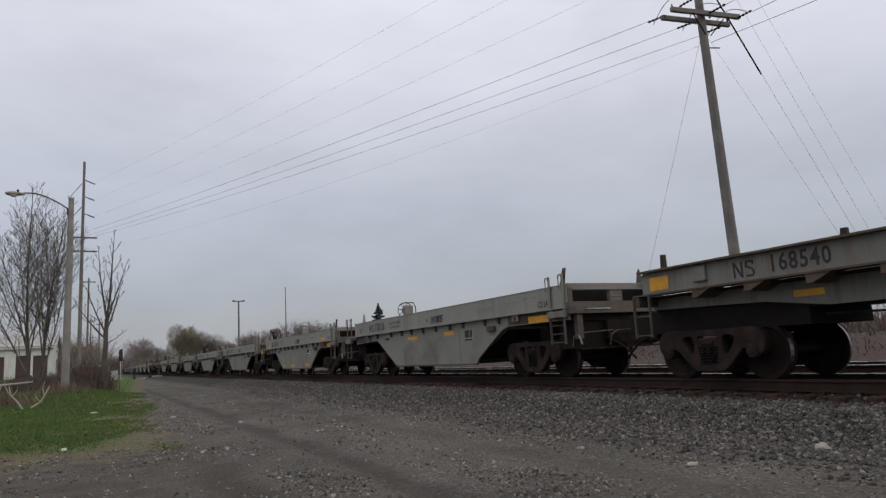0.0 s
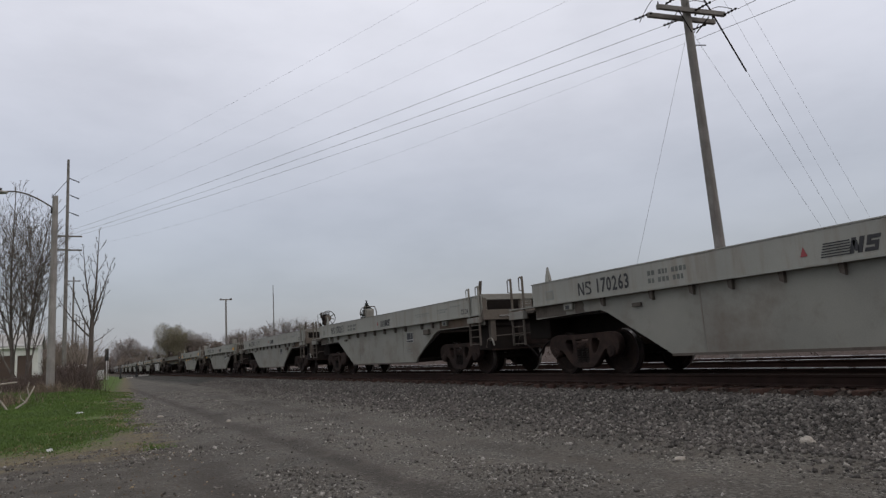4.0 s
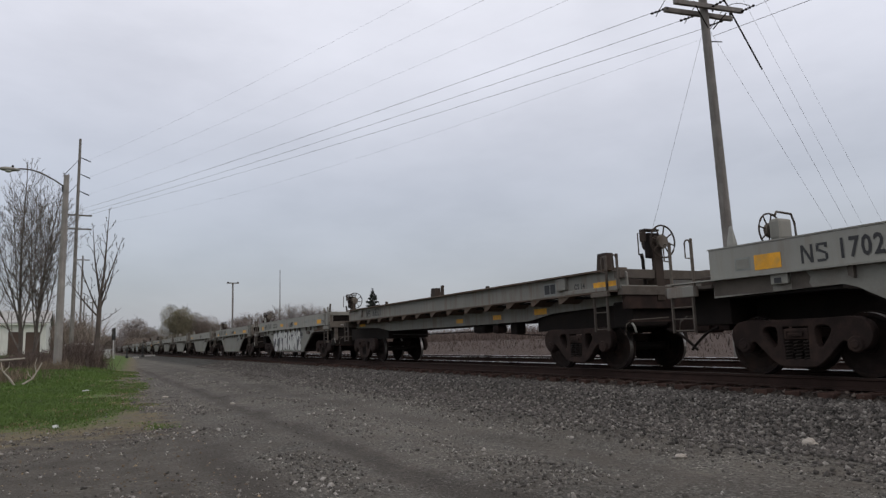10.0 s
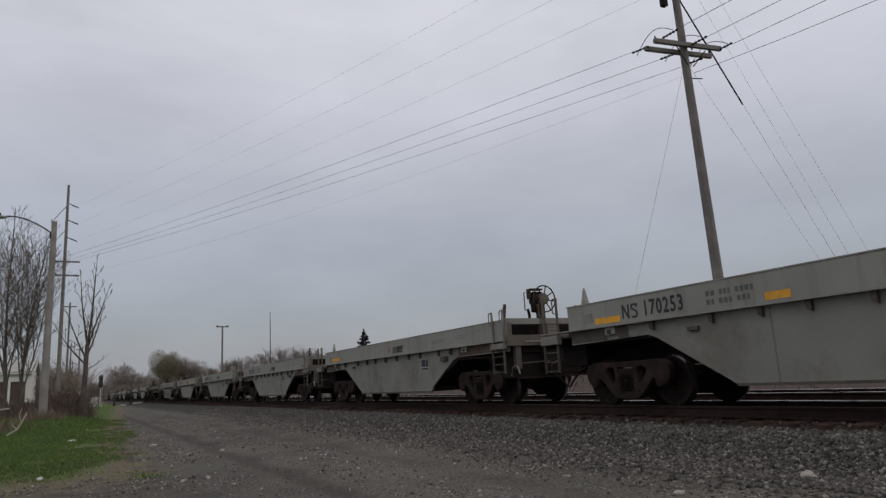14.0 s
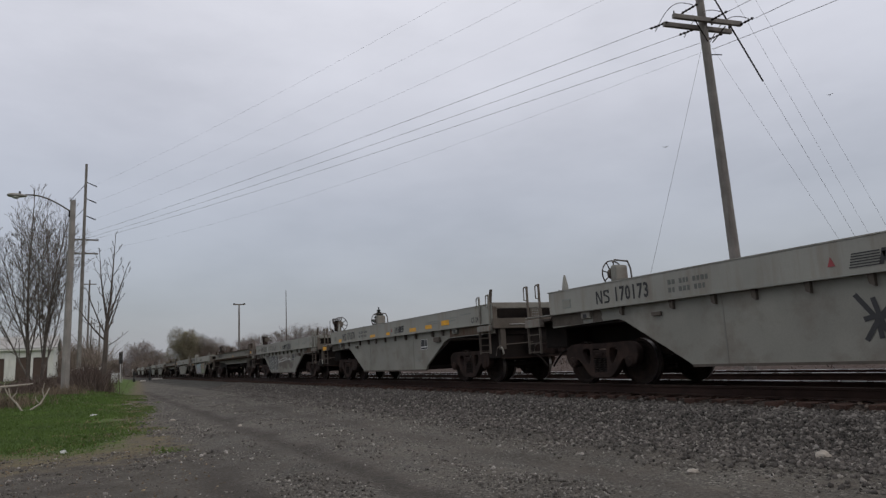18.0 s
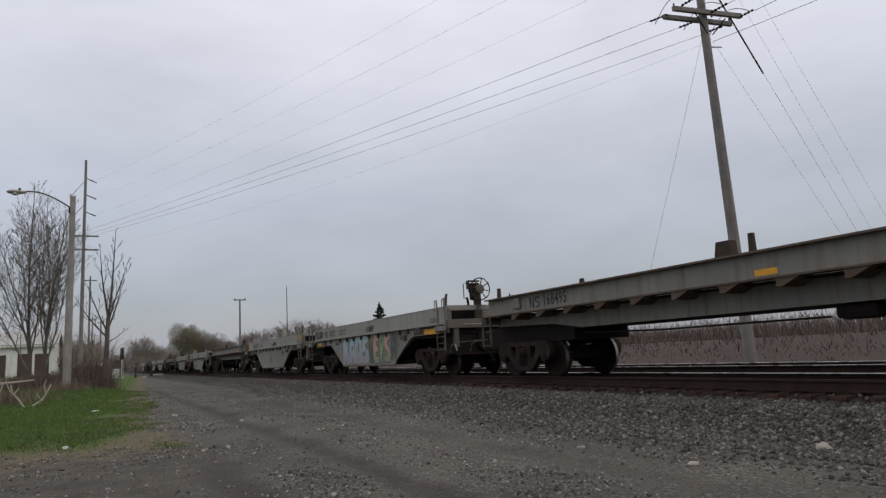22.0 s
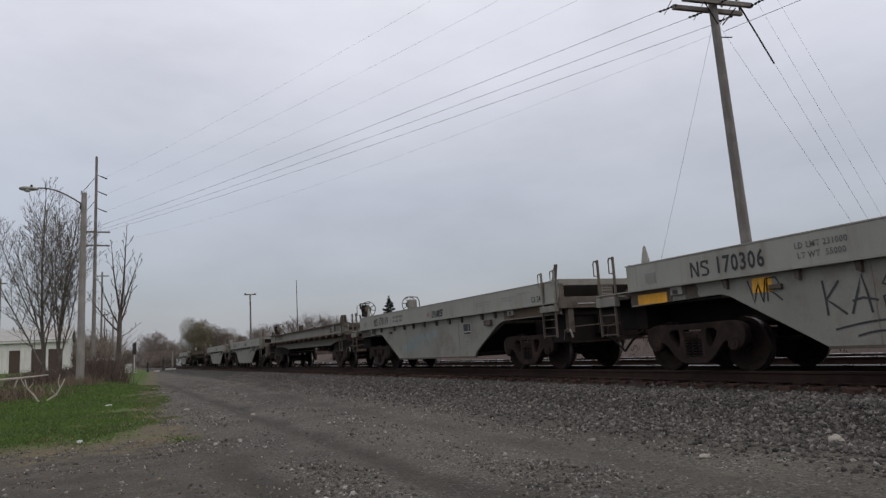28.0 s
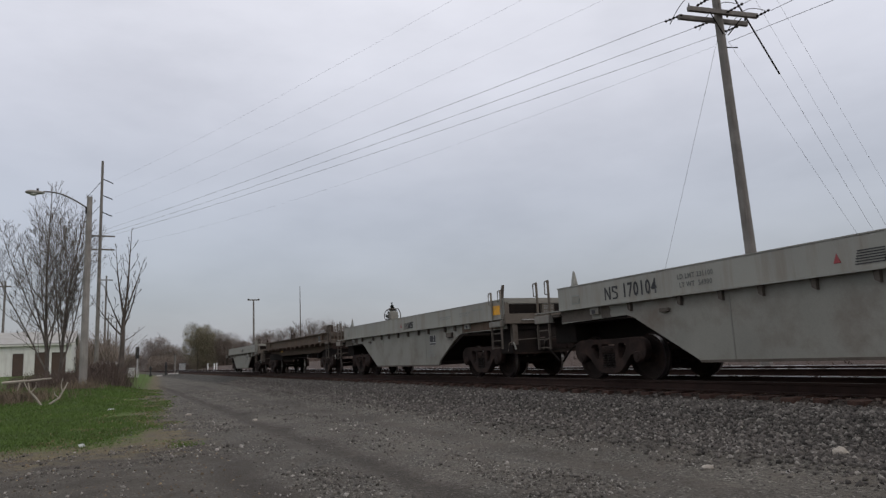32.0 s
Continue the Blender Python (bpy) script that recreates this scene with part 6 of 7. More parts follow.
# far foliage colours are lightened to carry the haze of distance
LEAF_OLIVE = mat("hazed_budding_olive_leaves", (0.19, 0.172, 0.118), 0.9, 0, 0.22, 0.4, 8, 0, island=0.10, spec=0.1)
LEAF_BROWN = mat("brown_brush_twigs", (0.19, 0.158, 0.132), 0.9, 0, 0.25, 0.5, 10, 0, island=0.14, spec=0.1)
LEAF_GREY = mat("hazed_grey_far_twigs", (0.27, 0.235, 0.215), 0.9, 0, 0.2, 0.8, 10, 0, island=0.3)
NEEDLE = mat("dark_spruce_needles", (0.040, 0.048, 0.040), 0.85, 0, 0.3, 1, 10, 0, island=0.3)


def clump_mesh(name, seed, n, size, inside, material, thin=0.35):
    """Many small leaf or twig blades scattered by a sampler."""
    rs = np.random.RandomState(seed)
    c = np.array([inside(rs) for _ in range(n)])
    a = rs.normal(size=(n, 3))
    a[:, 2] = np.abs(a[:, 2]) * 0.9
    a /= np.linalg.norm(a, axis=1)[:, None]
    b = np.cross(a, rs.normal(size=(n, 3)))
    b /= np.linalg.norm(b, axis=1)[:, None]
    s = size * rs.uniform(0.5, 1.3, n)[:, None]
    v = np.stack([c - a * s - b * s * thin, c - a * s + b * s * thin, c + a * s], 1).reshape(-1, 3)
    return raw_mesh(name, v, np.arange(3 * n).reshape(-1, 3), material)


def lobed(cx, cz, rx, rz, lobes, seed):
    """A sampler of an uneven crown made of several lobes, in the tree's own space."""
    r = random.Random(seed)
    L = [(r.uniform(-0.6, 0.6) * rx, r.uniform(-0.6, 0.6) * rx, cz + r.uniform(-0.45, 0.6) * rz, r.uniform(0.35, 0.6)) for _ in range(lobes)]

    def sample(rs):
        x, y, z, k = L[rs.randint(len(L))]
        d = rs.normal(size=3)
        d /= np.linalg.norm(d)
        d *= rs.uniform(0.35, 1.05) ** 0.5
        return (cx + x + d[0] * rx * k, y + d[1] * rx * k, z + d[2] * rz * k)
    return sample


def far_tree(name, label, x, y, z, h, w, seed, material, twigs, size, trunk_r=0.25, category="tree", group="far trees"):
    t = thing(name, label, category, group, at=pose(x, y, z))
    part("trunk", trunk_mesh([([(0, 0, -0.3), (0.1, 0, h * 0.25), (0, 0.1, h * 0.5)], trunk_r, trunk_r * 0.6)], BARK), None, t)
    k = clump_mesh("crown", seed, twigs, size, lobed(0, h * 0.48, w * 1.25, h * 0.62, 16, seed), material, 0.45)
    c = part("crown", k, None, t)
    starts = [((0, 0, h * 0.2 + 0.08 * h * i), (math.cos(i * 2.4) * 0.7, math.sin(i * 2.4) * 0.7, 1), h * 0.34, trunk_r * 0.45) for i in range(6)]
    part("limb_mass", branch_mesh("limb_mass", seed + 5, starts, (2, 2, 3, 0.55, 0.6, 0.7, 0.1, 0.03), BARKGREY), None, t)
    return t


def far_bare(x, y, z, h, w, seed):
    t = thing("bare_tree", "distant bare grey tree beyond the tracks", "tree", "far trees", at=pose(x, y, z))
    part("trunk", trunk_mesh([([(0, 0, -0.3), (0.1, 0, h * 0.18), (0, 0.1, h * 0.34)], 0.28, 0.2)], BARK), None, t)
    starts = [((0, 0.1, h * 0.3), (math.cos(i * 1.7) * w, math.sin(i * 1.7) * w, 1), h * 0.30, 0.13) for i in range(7)]
    part("crown", branch_mesh("crown", seed, starts, (3, 2, 3, 0.58, 0.80, 0.35, 0.1, 0.028), BARKGREY, 4), None, t)
    k = clump_mesh("twig_mass", seed, 3600, 0.30, lobed(0, h * 0.62, h * 0.40, h * 0.27, 18, seed), LEAF_GREY, 0.045)
    part("twig_mass", k, None, t)


far_tree("leafing_tree", "rounded tree in early olive leaf beside the track", 20.5, 199, 0.6, 11.4, 4.6, 3, LEAF_OLIVE, 48000, 0.11, 0.3)
far_tree("leafing_tree", "olive tree in early leaf", 24.0, 205, 0.6, 9.8, 3.6, 14, LEAF_OLIVE, 34000, 0.11)
far_tree("leafing_tree", "low brown-olive tree in early leaf", 27.5, 200, 0.6, 8.8, 4.2, 4, LEAF_BROWN, 34000, 0.11)
far_tree("leafing_tree", "low brown-olive tree in early leaf", 32.0, 202, 0.6, 7.0, 3.8, 5, LEAF_BROWN, 26000, 0.11)
far_tree("leafing_tree", "small yellow-green budding tree", 34.0, 185, 0.6, 5.2, 2.2, 6, LEAF_OLIVE, 9000, 0.12)
far_tree("leafing_tree", "greyish budding tree far down the line", 12.6, 262, 0.6, 11.2, 4.2, 7, LEAF_GREY, 16000, 0.18)
far_tree("leafing_tree", "low brown tree far down the line", 17.5, 258, 0.6, 8.0, 5.4, 17, LEAF_BROWN, 30000, 0.13)
far_tree("leafing_tree", "low brown tree far down the line", 8.6, 300, 0.6, 6.5, 6.0, 18, LEAF_BROWN, 22000, 0.16)
tagged(part("hedge", clump_mesh("hedge", 77, 60000, 0.18, lambda rs: (rs.uniform(9.0, 40), rs.uniform(206, 240), 0.5 + 4.6 * rs.uniform() ** 0.8 * (0.75 + 0.25 * math.sin(rs.uniform(0, 6.3)))), LEAF_BROWN, 0.4)), "low continuous brown hedge behind the far trees", "hedge", kind="stuff")
for i, (x, y, h) in enumerate(((33.5, 176, 9.5), (37.5, 178, 11.0), (42.5, 175, 12.0), (47.5, 173, 13.0), (52, 172, 12.4), (56.0, 172, 11.2), (60.5, 169, 10.6), (31.2, 160, 8.0))):
    far_bare(x, y, 0.7, h, 0.55 if i != 7 else 0.35, 40 + i)


def spruce(x, y, z, h, w, seed):
    t = thing("spruce_tree", "small dark pointed spruce", "tree", "spruces", at=pose(x, y, z))
    part("trunk", trunk_mesh([([(0, 0, -0.3), (0, 0, h * 0.5), (0, 0, h * 0.97)], 0.2, 0.03)], BARK), None, t)
    rnd = random.Random(seed)
    arms, needles = bmesh.new(), []
    tiers = 16
    for k in range(tiers):
        f = k / tiers
        ring = 7 if f < 0.7 else 5
        for q in range(ring):
            a = 2 * math.pi * (q + rnd.uniform(-0.25, 0.25)) / ring + k * 0.9
            ln = w * 0.5 * (1 - f) ** 0.9 * rnd.uniform(0.6, 1.2) + 0.10
            z0 = h * (0.14 + 0.83 * f) + rnd.uniform(-0.35, 0.35)
            pts = [(math.cos(a) * ln * g, math.sin(a) * ln * g, z0 - ln * (0.30 * g - 0.22 * g * g)) for g in (0.0, 0.4, 0.75, 1.0)]
            tube(arms, pts, [0.05, 0.035, 0.025, 0.012], 4)
            for _ in range(int(26 + 60 * ln)):
                g = rnd.uniform(0.15, 1.03)
                wd = ln * 0.20 * (1.15 - g)
                side = rnd.uniform(-wd, wd)
                needles.append((math.cos(a) * ln * g - math.sin(a) * side, math.sin(a) * ln * g + math.cos(a) * side, z0 - ln * (0.30 * g - 0.22 * g * g) + rnd.uniform(-0.22, 0.06)))
    part("limb", arms, BARK, t)
    for _ in range(60):
        needles.append((rnd.uniform(-0.08, 0.08), rnd.uniform(-0.08, 0.08), h * rnd.uniform(0.92, 1.0)))
    it = iter(needles)
    part("crown", clump_mesh("crown", seed, len(needles), 0.24, lambda rs: next(it), NEEDLE, 0.3), None, t)


spruce(55.4, 139.4, 0.7, 12.6, 8.6, 2)
spruce(57.6, 146.0, 0.7, 10.6, 2.2, 5)


# ---- brush at the lot's end, along the road and past the field ----
def brush(label, seed, n, area, hmax, r=0.008, material=None):
    rs = np.random.RandomState(seed)
    V, F = [], []
    k = 0
    for _ in range(n):
        x, y, s = area(rs)
        z = height(x, y)
        hgt = hmax * s * rs.uniform(0.45, 1.0)
        d = np.array([rs.normal() * 0.3, rs.normal() * 0.3, 1.0])
        m = np.array([x, y, z - 0.05])
        q = m + d * hgt * 0.6
        e = q + (d + np.array([rs.normal() * 0.5, rs.normal() * 0.5, -0.2])) * hgt * 0.45
        a = rs.uniform(0, math.pi)
        o = np.array([math.cos(a), math.sin(a), 0]) * r * rs.uniform(0.6, 1.6)
        V += [m - o, m + o, q + o * 0.7, q - o * 0.7, e + o * 0.25, e - o * 0.25]
        F += [(k, k + 1, k + 2, k + 3), (k + 3, k + 2, k + 4, k + 5)]
        k += 6
    ob = part("brush", raw_mesh("brush", np.array(V), np.array(F), material or LEAF_BROWN))
    return tagged(ob, label, "brush", kind="stuff")


def patch(cx, cy, rx, ry):
    return lambda rs: (cx + rs.normal() * rx * 0.5, cy + rs.normal() * ry * 0.5, rs.uniform(0.5, 1.1))


brush("tangled brown brush below the bare trees", 1, 5200, patch(-2.6, 45, 2.4, 3.5), 1.0, 0.012, mat("reddish_brush", (0.105, 0.076, 0.062), 0.9, 0, 0.3, 1, 10, 0, island=0.35))
brush("tangled brown brush behind the street lamp", 2, 3600, patch(-0.4, 46.5, 1.0, 3.5), 1.6, 0.012, MATS["reddish_brush"])
brush("tall dead weeds round the lamp pole", 3, 900, patch(-1.5, 37.6, 1.1, 1.2), 0.7, 0.007, mat("dead_weed_stalks", (0.17, 0.13, 0.09), 0.9, 0, 0.25, 1, 10, 0, island=0.3))
brush("dry reddish brush at the far end of the lot", 4, 7000, lambda rs: (rs.uniform(-14, 0.6), rs.uniform(80, 150), rs.uniform(0.6, 1.2)), 5.0, 0.04)
brush("dead weeds beside the white branches", 5, 1500, patch(-3.6, 31.5, 1.6, 1.6), 0.7, 0.009, MATS["dead_weed_stalks"])
brush("dry brown field grass past the far track", 6, 14000, lambda rs: (18.6 + abs(rs.normal()) * 9, rs.uniform(-4, 75), rs.uniform(0.5, 1.2)), 0.28, 0.02, mat("dry_field_grass", (0.088, 0.064, 0.053), 0.95, 0, 0.25, 0.5, 10, 0, island=0.35))
brush("distant hedge of brown brush past the field", 7, 30000, lambda rs: (34 + 46 * rs.uniform() ** 1.5, rs.uniform(20, 190), rs.uniform(0.5, 1.2)), 2.0, 0.02, MATS["reddish_brush"])


# ---- white building with brown doors ----
def build_shop():
    WALL = mat("white_block_wall", (0.66, 0.665, 0.62), 0.8, 0, 0.06, 1.5, 30, 0.2, (0.42, 0.41, 0.36), 0.5, 0.9, True)
    DOOR = mat("brown_roller_door", (0.075, 0.048, 0.036), 0.7, 0, 0.15, 2, 30, 0.1)
    ROOF = mat("grey_felt_roof", (0.34, 0.335, 0.315), 0.85, 0, 0.12, 1, 20, 0.2, (0.22, 0.2, 0.18), 0.5, 0.6)
    t = thing("shop_building", "low white block building with brown doors and a grey gable roof", "building", at=pose(-3.9, 75, 1.15, 0, 0, 0))
    holes = [(-4.85, -3.95, 2.1), (-3.05, -1.85, 2.15), (-1.65, -0.45, 2.1), (-7.5, -6.4, 2.1), (-10.4, -9.2, 2.15)]
    xs = sorted([-16.0, 0.0] + [v for hl in holes for v in hl[:2]])
    boxes = []
    for a, b in zip(xs, xs[1:]):
        hole = next((hl for hl in holes if abs(hl[0] - a) < 1e-6), None)
        boxes.append((a, b, 0.0, 0.25, hole[2] if hole else -0.3, 2.9))
    part("front_wall", B(*boxes), WALL, t)
    part("side_wall", B((-0.25, 0.0, 0.25, 9.0, -0.3, 2.9)), WALL, t)
    part("side_wall", B((-16.0, -15.75, 0.25, 9.0, -0.3, 2.9)), WALL, t)
    part("back_wall", B((-15.75, -0.25, 8.75, 9.0, -0.3, 2.9)), WALL, t)
    bm = bmesh.new()
    pr = [(-0.35, 2.92), (-0.35, 3.02), (4.5, 4.35), (9.35, 3.02), (9.35, 2.92), (4.5, 4.25)]
    prism(bm, pr, -16.3, 0.3)
    part("roof", bm, ROOF, t)
    for s in (-15.9, -0.1):
        g = bmesh.new()
        prism(g, [(0.05, 2.9), (8.95, 2.9), (4.5, 4.2)], s - 0.1, s + 0.1)
        part("gable", g, WALL, t)
    for a, b, h in holes:
        d = part("door", B((a, b, 0.10, 0.16, -0.2, h)), DOOR, t, "brown panelled door")
        for i in range(4):
            part("door_panel", B((a + 0.06, b - 0.06, 0.085, 0.10, 0.05 + i * 0.52, 0.50 + i * 0.52), bevel=0.01), DOOR, d)
    part("fascia", B((-16.2, 0.2, -0.34, -0.28, 2.78, 2.98)), WALL, t)
    return t


build_shop()

# ---- signals and clutter down the road ----
GLOSSBLACK = mat("black_signal_paint", (0.02, 0.02, 0.02), 0.5, 0, 0.2, 3, 30, 0)
SILVER = mat("aluminium_mast_paint", (0.55, 0.55, 0.54), 0.5, 0.3, 0.1, 3, 30, 0)
t = thing("signal_mast", "railway colour-light signal on a silver mast", "railway signal", at=pose(3.15, 120, 0))
bm = bmesh.new()
rod(bm, (0, 0, 0), (0, 0, 4.6), 0.08, n=8)
part("mast", bm, SILVER, t)
for z in (4.45, 3.5):
    h = part("signal_head", B((-0.28, 0.28, -0.12, 0.12, z - 0.55, z + 0.4), bevel=0.05), GLOSSBLACK, t)
    hb = bmesh.new()
    rod(hb, (0, -0.12, z + 0.1), (0, -0.4, z + 0.05), 0.11, n=8)
    part("visor", hb, GLOSSBLACK, h)
part("ladder", rods([(0.25, 0, 0), (0.25, 0, 4.2)], 0.03, 5), SILVER, t)
t = thing("signal_cabinet", "small pale steel signal cabinet beside the mast", "cabinet", at=pose(2.3, 121, 0))
part("cabinet_body", B((-0.5, 0.5, -0.4, 0.4, 0, 1.5), bevel=0.03), SILVER, t)
part("cabinet_door", B((-0.42, 0.42, -0.43, -0.4, 0.12, 1.4), bevel=0.01), SILVER, t)
for x, y, h in ((5.2, 121, 1.7), (7.55, 121, 2.2)):
    t = thing("crossing_signal", "black crossing signal stand beside the road", "railway signal", "crossing signals", at=pose(x, y, 0))
    bm = bmesh.new()
    rod(bm, (0, 0, -0.1), (0, 0, h), 0.11, n=8)
    part("post", bm, GLOSSBLACK, t)
    part("lamp_case", B((-0.2, 0.2, -0.12, 0.12, h * 0.62, h * 0.62 + 0.42), bevel=0.08), GLOSSBLACK, t)
    part("base_box", B((-0.2, 0.2, -0.2, 0.2, -0.05, h * 0.22), bevel=0.03), GLOSSBLACK, t)
for i, (x, y, ln, a) in enumerate(((6.35, 118, 0.8, 12), (8.15, 114, 1.4, -20))):
    t = part("concrete_slab", B((-ln / 2, ln / 2, -0.3, 0.3, 0, 0.2), bevel=0.02), mat("pale_concrete", (0.46, 0.44, 0.41), 0.85, 0, 0.12, 2, 25, 0.3))
    t.matrix_world = pose(x, y, height(x, y), 0, 0, a)
    tagged(t, "pale broken concrete slab lying by the road", "concrete slab", "broken slabs")
t = thing("line_post", "grey timber post beside the far track", "post", at=pose(9.6, 130, 0.0))
bm = bmesh.new()
rod(bm, (0, 0, 0), (0, 0, 3.6), 0.18, 0.15, 8)
part("post", bm, POLEWOOD, t)
part("cap", B((-0.2, 0.2, -0.2, 0.2, 3.6, 3.66)), DARK, t)
# a white rail along the lot and parked pale trailers far off
t = thing("rail_barrier", "long low white barrier behind the lot", "barrier", at=pose(-1.7, 84, 1.35))
part("barrier_beam", B((-1.7, 2.2, -0.05, 0.05, 0.45, 0.85), bevel=0.01), WHITEPAINT, t)
for x in (-1.5, -0.2, 1.0, 2.1):
    part("barrier_post", B((x - 0.06, x + 0.06, 0.05, 0.15, -0.2, 0.85)), WHITEPAINT, t)

t = thing("relay_case", "small white relay case far down the line", "cabinet", at=pose(17.2, 207, 0.3))
part("case_body", B((-0.8, 0.8, -0.6, 0.6, 0, 1.9), bevel=0.03), WHITEPAINT, t)
part("case_lid", B((-0.88, 0.88, -0.68, 0.68, 1.9, 2.0), bevel=0.02), SILVER, t)
for x in (17.5, 18.8, 19.3):
    t = thing("marker_post", "short white marker post past the far track", "post", "marker posts", at=pose(x, 150, 0.2))
    bm = bmesh.new()
    rod(bm, (0, 0, -0.2), (0, 0, 1.5), 0.13, n=8)
    part("post", bm, WHITEPAINT, t)
    part("cap", B((-0.15, 0.15, -0.15, 0.15, 1.5, 1.56), bevel=0.01), SILVER, t)

# pale stripped branches in the grass
PALE = mat("bleached_wood", (0.34, 0.31, 0.26), 0.8, 0, 0.12, 4, 40, 0.2, (0.35, 0.28, 0.2), 0.4, 3)


def dead_branch(x, y, pts, r, label):
    t = thing("dead_branch", label, "branch", "fallen branches", at=pose(x, y, height(x, y)))
    for k, (line, rr) in enumerate(pts):
        n = len(line) - 1
        bm = tube(bmesh.new(), line, [rr * (1 - 0.55 * i / n) for i in range(n + 1)], 7)
        part("stem" if k == 0 else "twig", bm, PALE, t)


dead_branch(-2.45, 28.9, [([(0.05, 0, 0.0), (-0.12, 0, 0.28), (-0.34, 0, 0.55), (-0.40, 0.05, 0.85)], 0.04), ([(-0.30, 0, 0.5), (-0.15, 0, 0.68), (-0.14, 0, 0.85)], 0.022), ([(-0.4, 0, 0.6), (-0.55, 0, 0.95), (-0.5, 0, 1.15)], 0.02)],
            0.04, "bleached forked branch standing in the grass")
dead_branch(-2.1, 28.9, [([(-0.05, 0, 0.02), (0.25, 0, 0.22), (0.42, 0, 0.55), (0.52, 0.05, 0.78)], 0.04), ([(0.36, 0, 0.42), (0.30, 0, 0.7), (0.36, 0, 0.95)], 0.022), ([(0.25, 0, 0.22), (0.12, 0, 0.35), (0.08, 0, 0.5)], 0.02)],
            0.04, "bleached forked branch leaning in the grass")
dead_branch(-3.3, 32.8, [([(-0.85, 0, 0.66), (-0.2, 0, 0.69), (0.4, 0, 0.72), (0.9, 0, 0.76)], 0.06), ([(-0.2, 0, 0.67), (-0.3, 0, 0.3), (-0.25, 0, -0.1)], 0.04)],
            0.08, "pale stripped log lying over the weeds")


# ---- loose stone: ballast, gravel and the few pale rocks ----


def stone_material(name, lo, mid, hi):
    m = bpy.data.materials.new(name)
    m.use_nodes = True
    nd, link = nodes_of(m.node_tree)
    geo = nd("ShaderNodeNewGeometry")
    col = ramp(nd, link, geo.outputs["Random Per Island"], [(0.0, lo), (0.18, tuple(0.6 * c for c in mid)), (0.55, mid), (0.86, tuple(1.45 * c for c in mid)), (0.965, hi), (1.0, hi)])
    co = nd("ShaderNodeTexCoord")
    n = nd("ShaderNodeTexNoise")
    n.inputs["Scale"].default_value = 60
    link(co.outputs["Object"], n.inputs[0])
    col = mixed(nd, link, 0.8, col, ramp(nd, link, n.outputs[0], [(0.3, 0.7), (0.7, 1.2)]), "MULTIPLY")
    bs = nd("ShaderNodeBsdfPrincipled")
    bs.inputs["Roughness"].default_value, bs.inputs["Specular IOR Level"].default_value = 0.85, 0.35
    link(col, bs.inputs["Base Color"])
    out = nd("ShaderNodeOutputMaterial")
    link(bs.outputs[0], out.inputs[0])
    return m


OCT_V = np.array([(0, 0, 1), (1, 0, 0), (0, 1, 0), (-1, 0, 0), (0, -1, 0), (0, 0, -1)])
OCT_F = np.array([(0, 1, 2), (0, 2, 3), (0, 3, 4), (0, 4, 1), (5, 2, 1), (5, 3, 2), (5, 4, 3), (5, 1, 4)])

BOX_V = np.array([(x, y, z) for x in (-0.62, 0.62) for y in (-0.62, 0.62) for z in (-0.62, 0.62)])
BOX_F = np.array([(0, 1, 3), (0, 3, 2), (4, 6, 7), (4, 7, 5), (0, 4, 5), (0, 5, 1), (2, 3, 7), (2, 7, 6), (0, 2, 6), (0, 6, 4), (1, 5, 7), (1, 7, 3)])


def scatter(name, label, seed, pts, smin, smax, material, sink=0.25, base=(BOX_V, BOX_F)):
    rs = np.random.RandomState(seed)
    n = len(pts)
    pts = np.asarray(pts)
    s = smin + (smax - smin) * rs.uniform(size=n) ** 2.2
    bv, bf = base
    v = bv[None] * rs.uniform(0.6, 1.3, (n, len(bv), 1))
    ax = rs.uniform(0.6, 1.3, (n, 1, 3)) * np.array([1, 1, 0.75])
    v = v * ax * s[:, None, None]
    q = rs.normal(size=(n, 3, 3))
    q[:, 0] /= np.linalg.norm(q[:, 0], axis=1)[:, None]
    q[:, 1] -= q[:, 0] * (q[:, 0] * q[:, 1]).sum(1)[:, None]
    q[:, 1] /= np.linalg.norm(q[:, 1], axis=1)[:, None]
    q[:, 2] = np.cross(q[:, 0], q[:, 1])
    v = np.einsum("nij,nkj->nki", q, v) + pts[:, None, :] + np.array([0, 0, 1]) * (s * (0.5 - sink))[:, None, None]
    f = bf[None] + (np.arange(n) * len(bv))[:, None, None]
    ob = part(name, raw_mesh(name, v.reshape(-1, 3), f.reshape(-1, 3), material))
    return tagged(ob, label, "stones", kind="stuff")


def sample(seed, n, x0, x1, near, far):
    """Points over a strip, thinning out with distance along the track."""
    rs = np.random.RandomState(seed)
    y = near + (far - near) * rs.uniform(size=n) ** 1.9
    x = rs.uniform(x0, x1, n)
    return x, y, rs


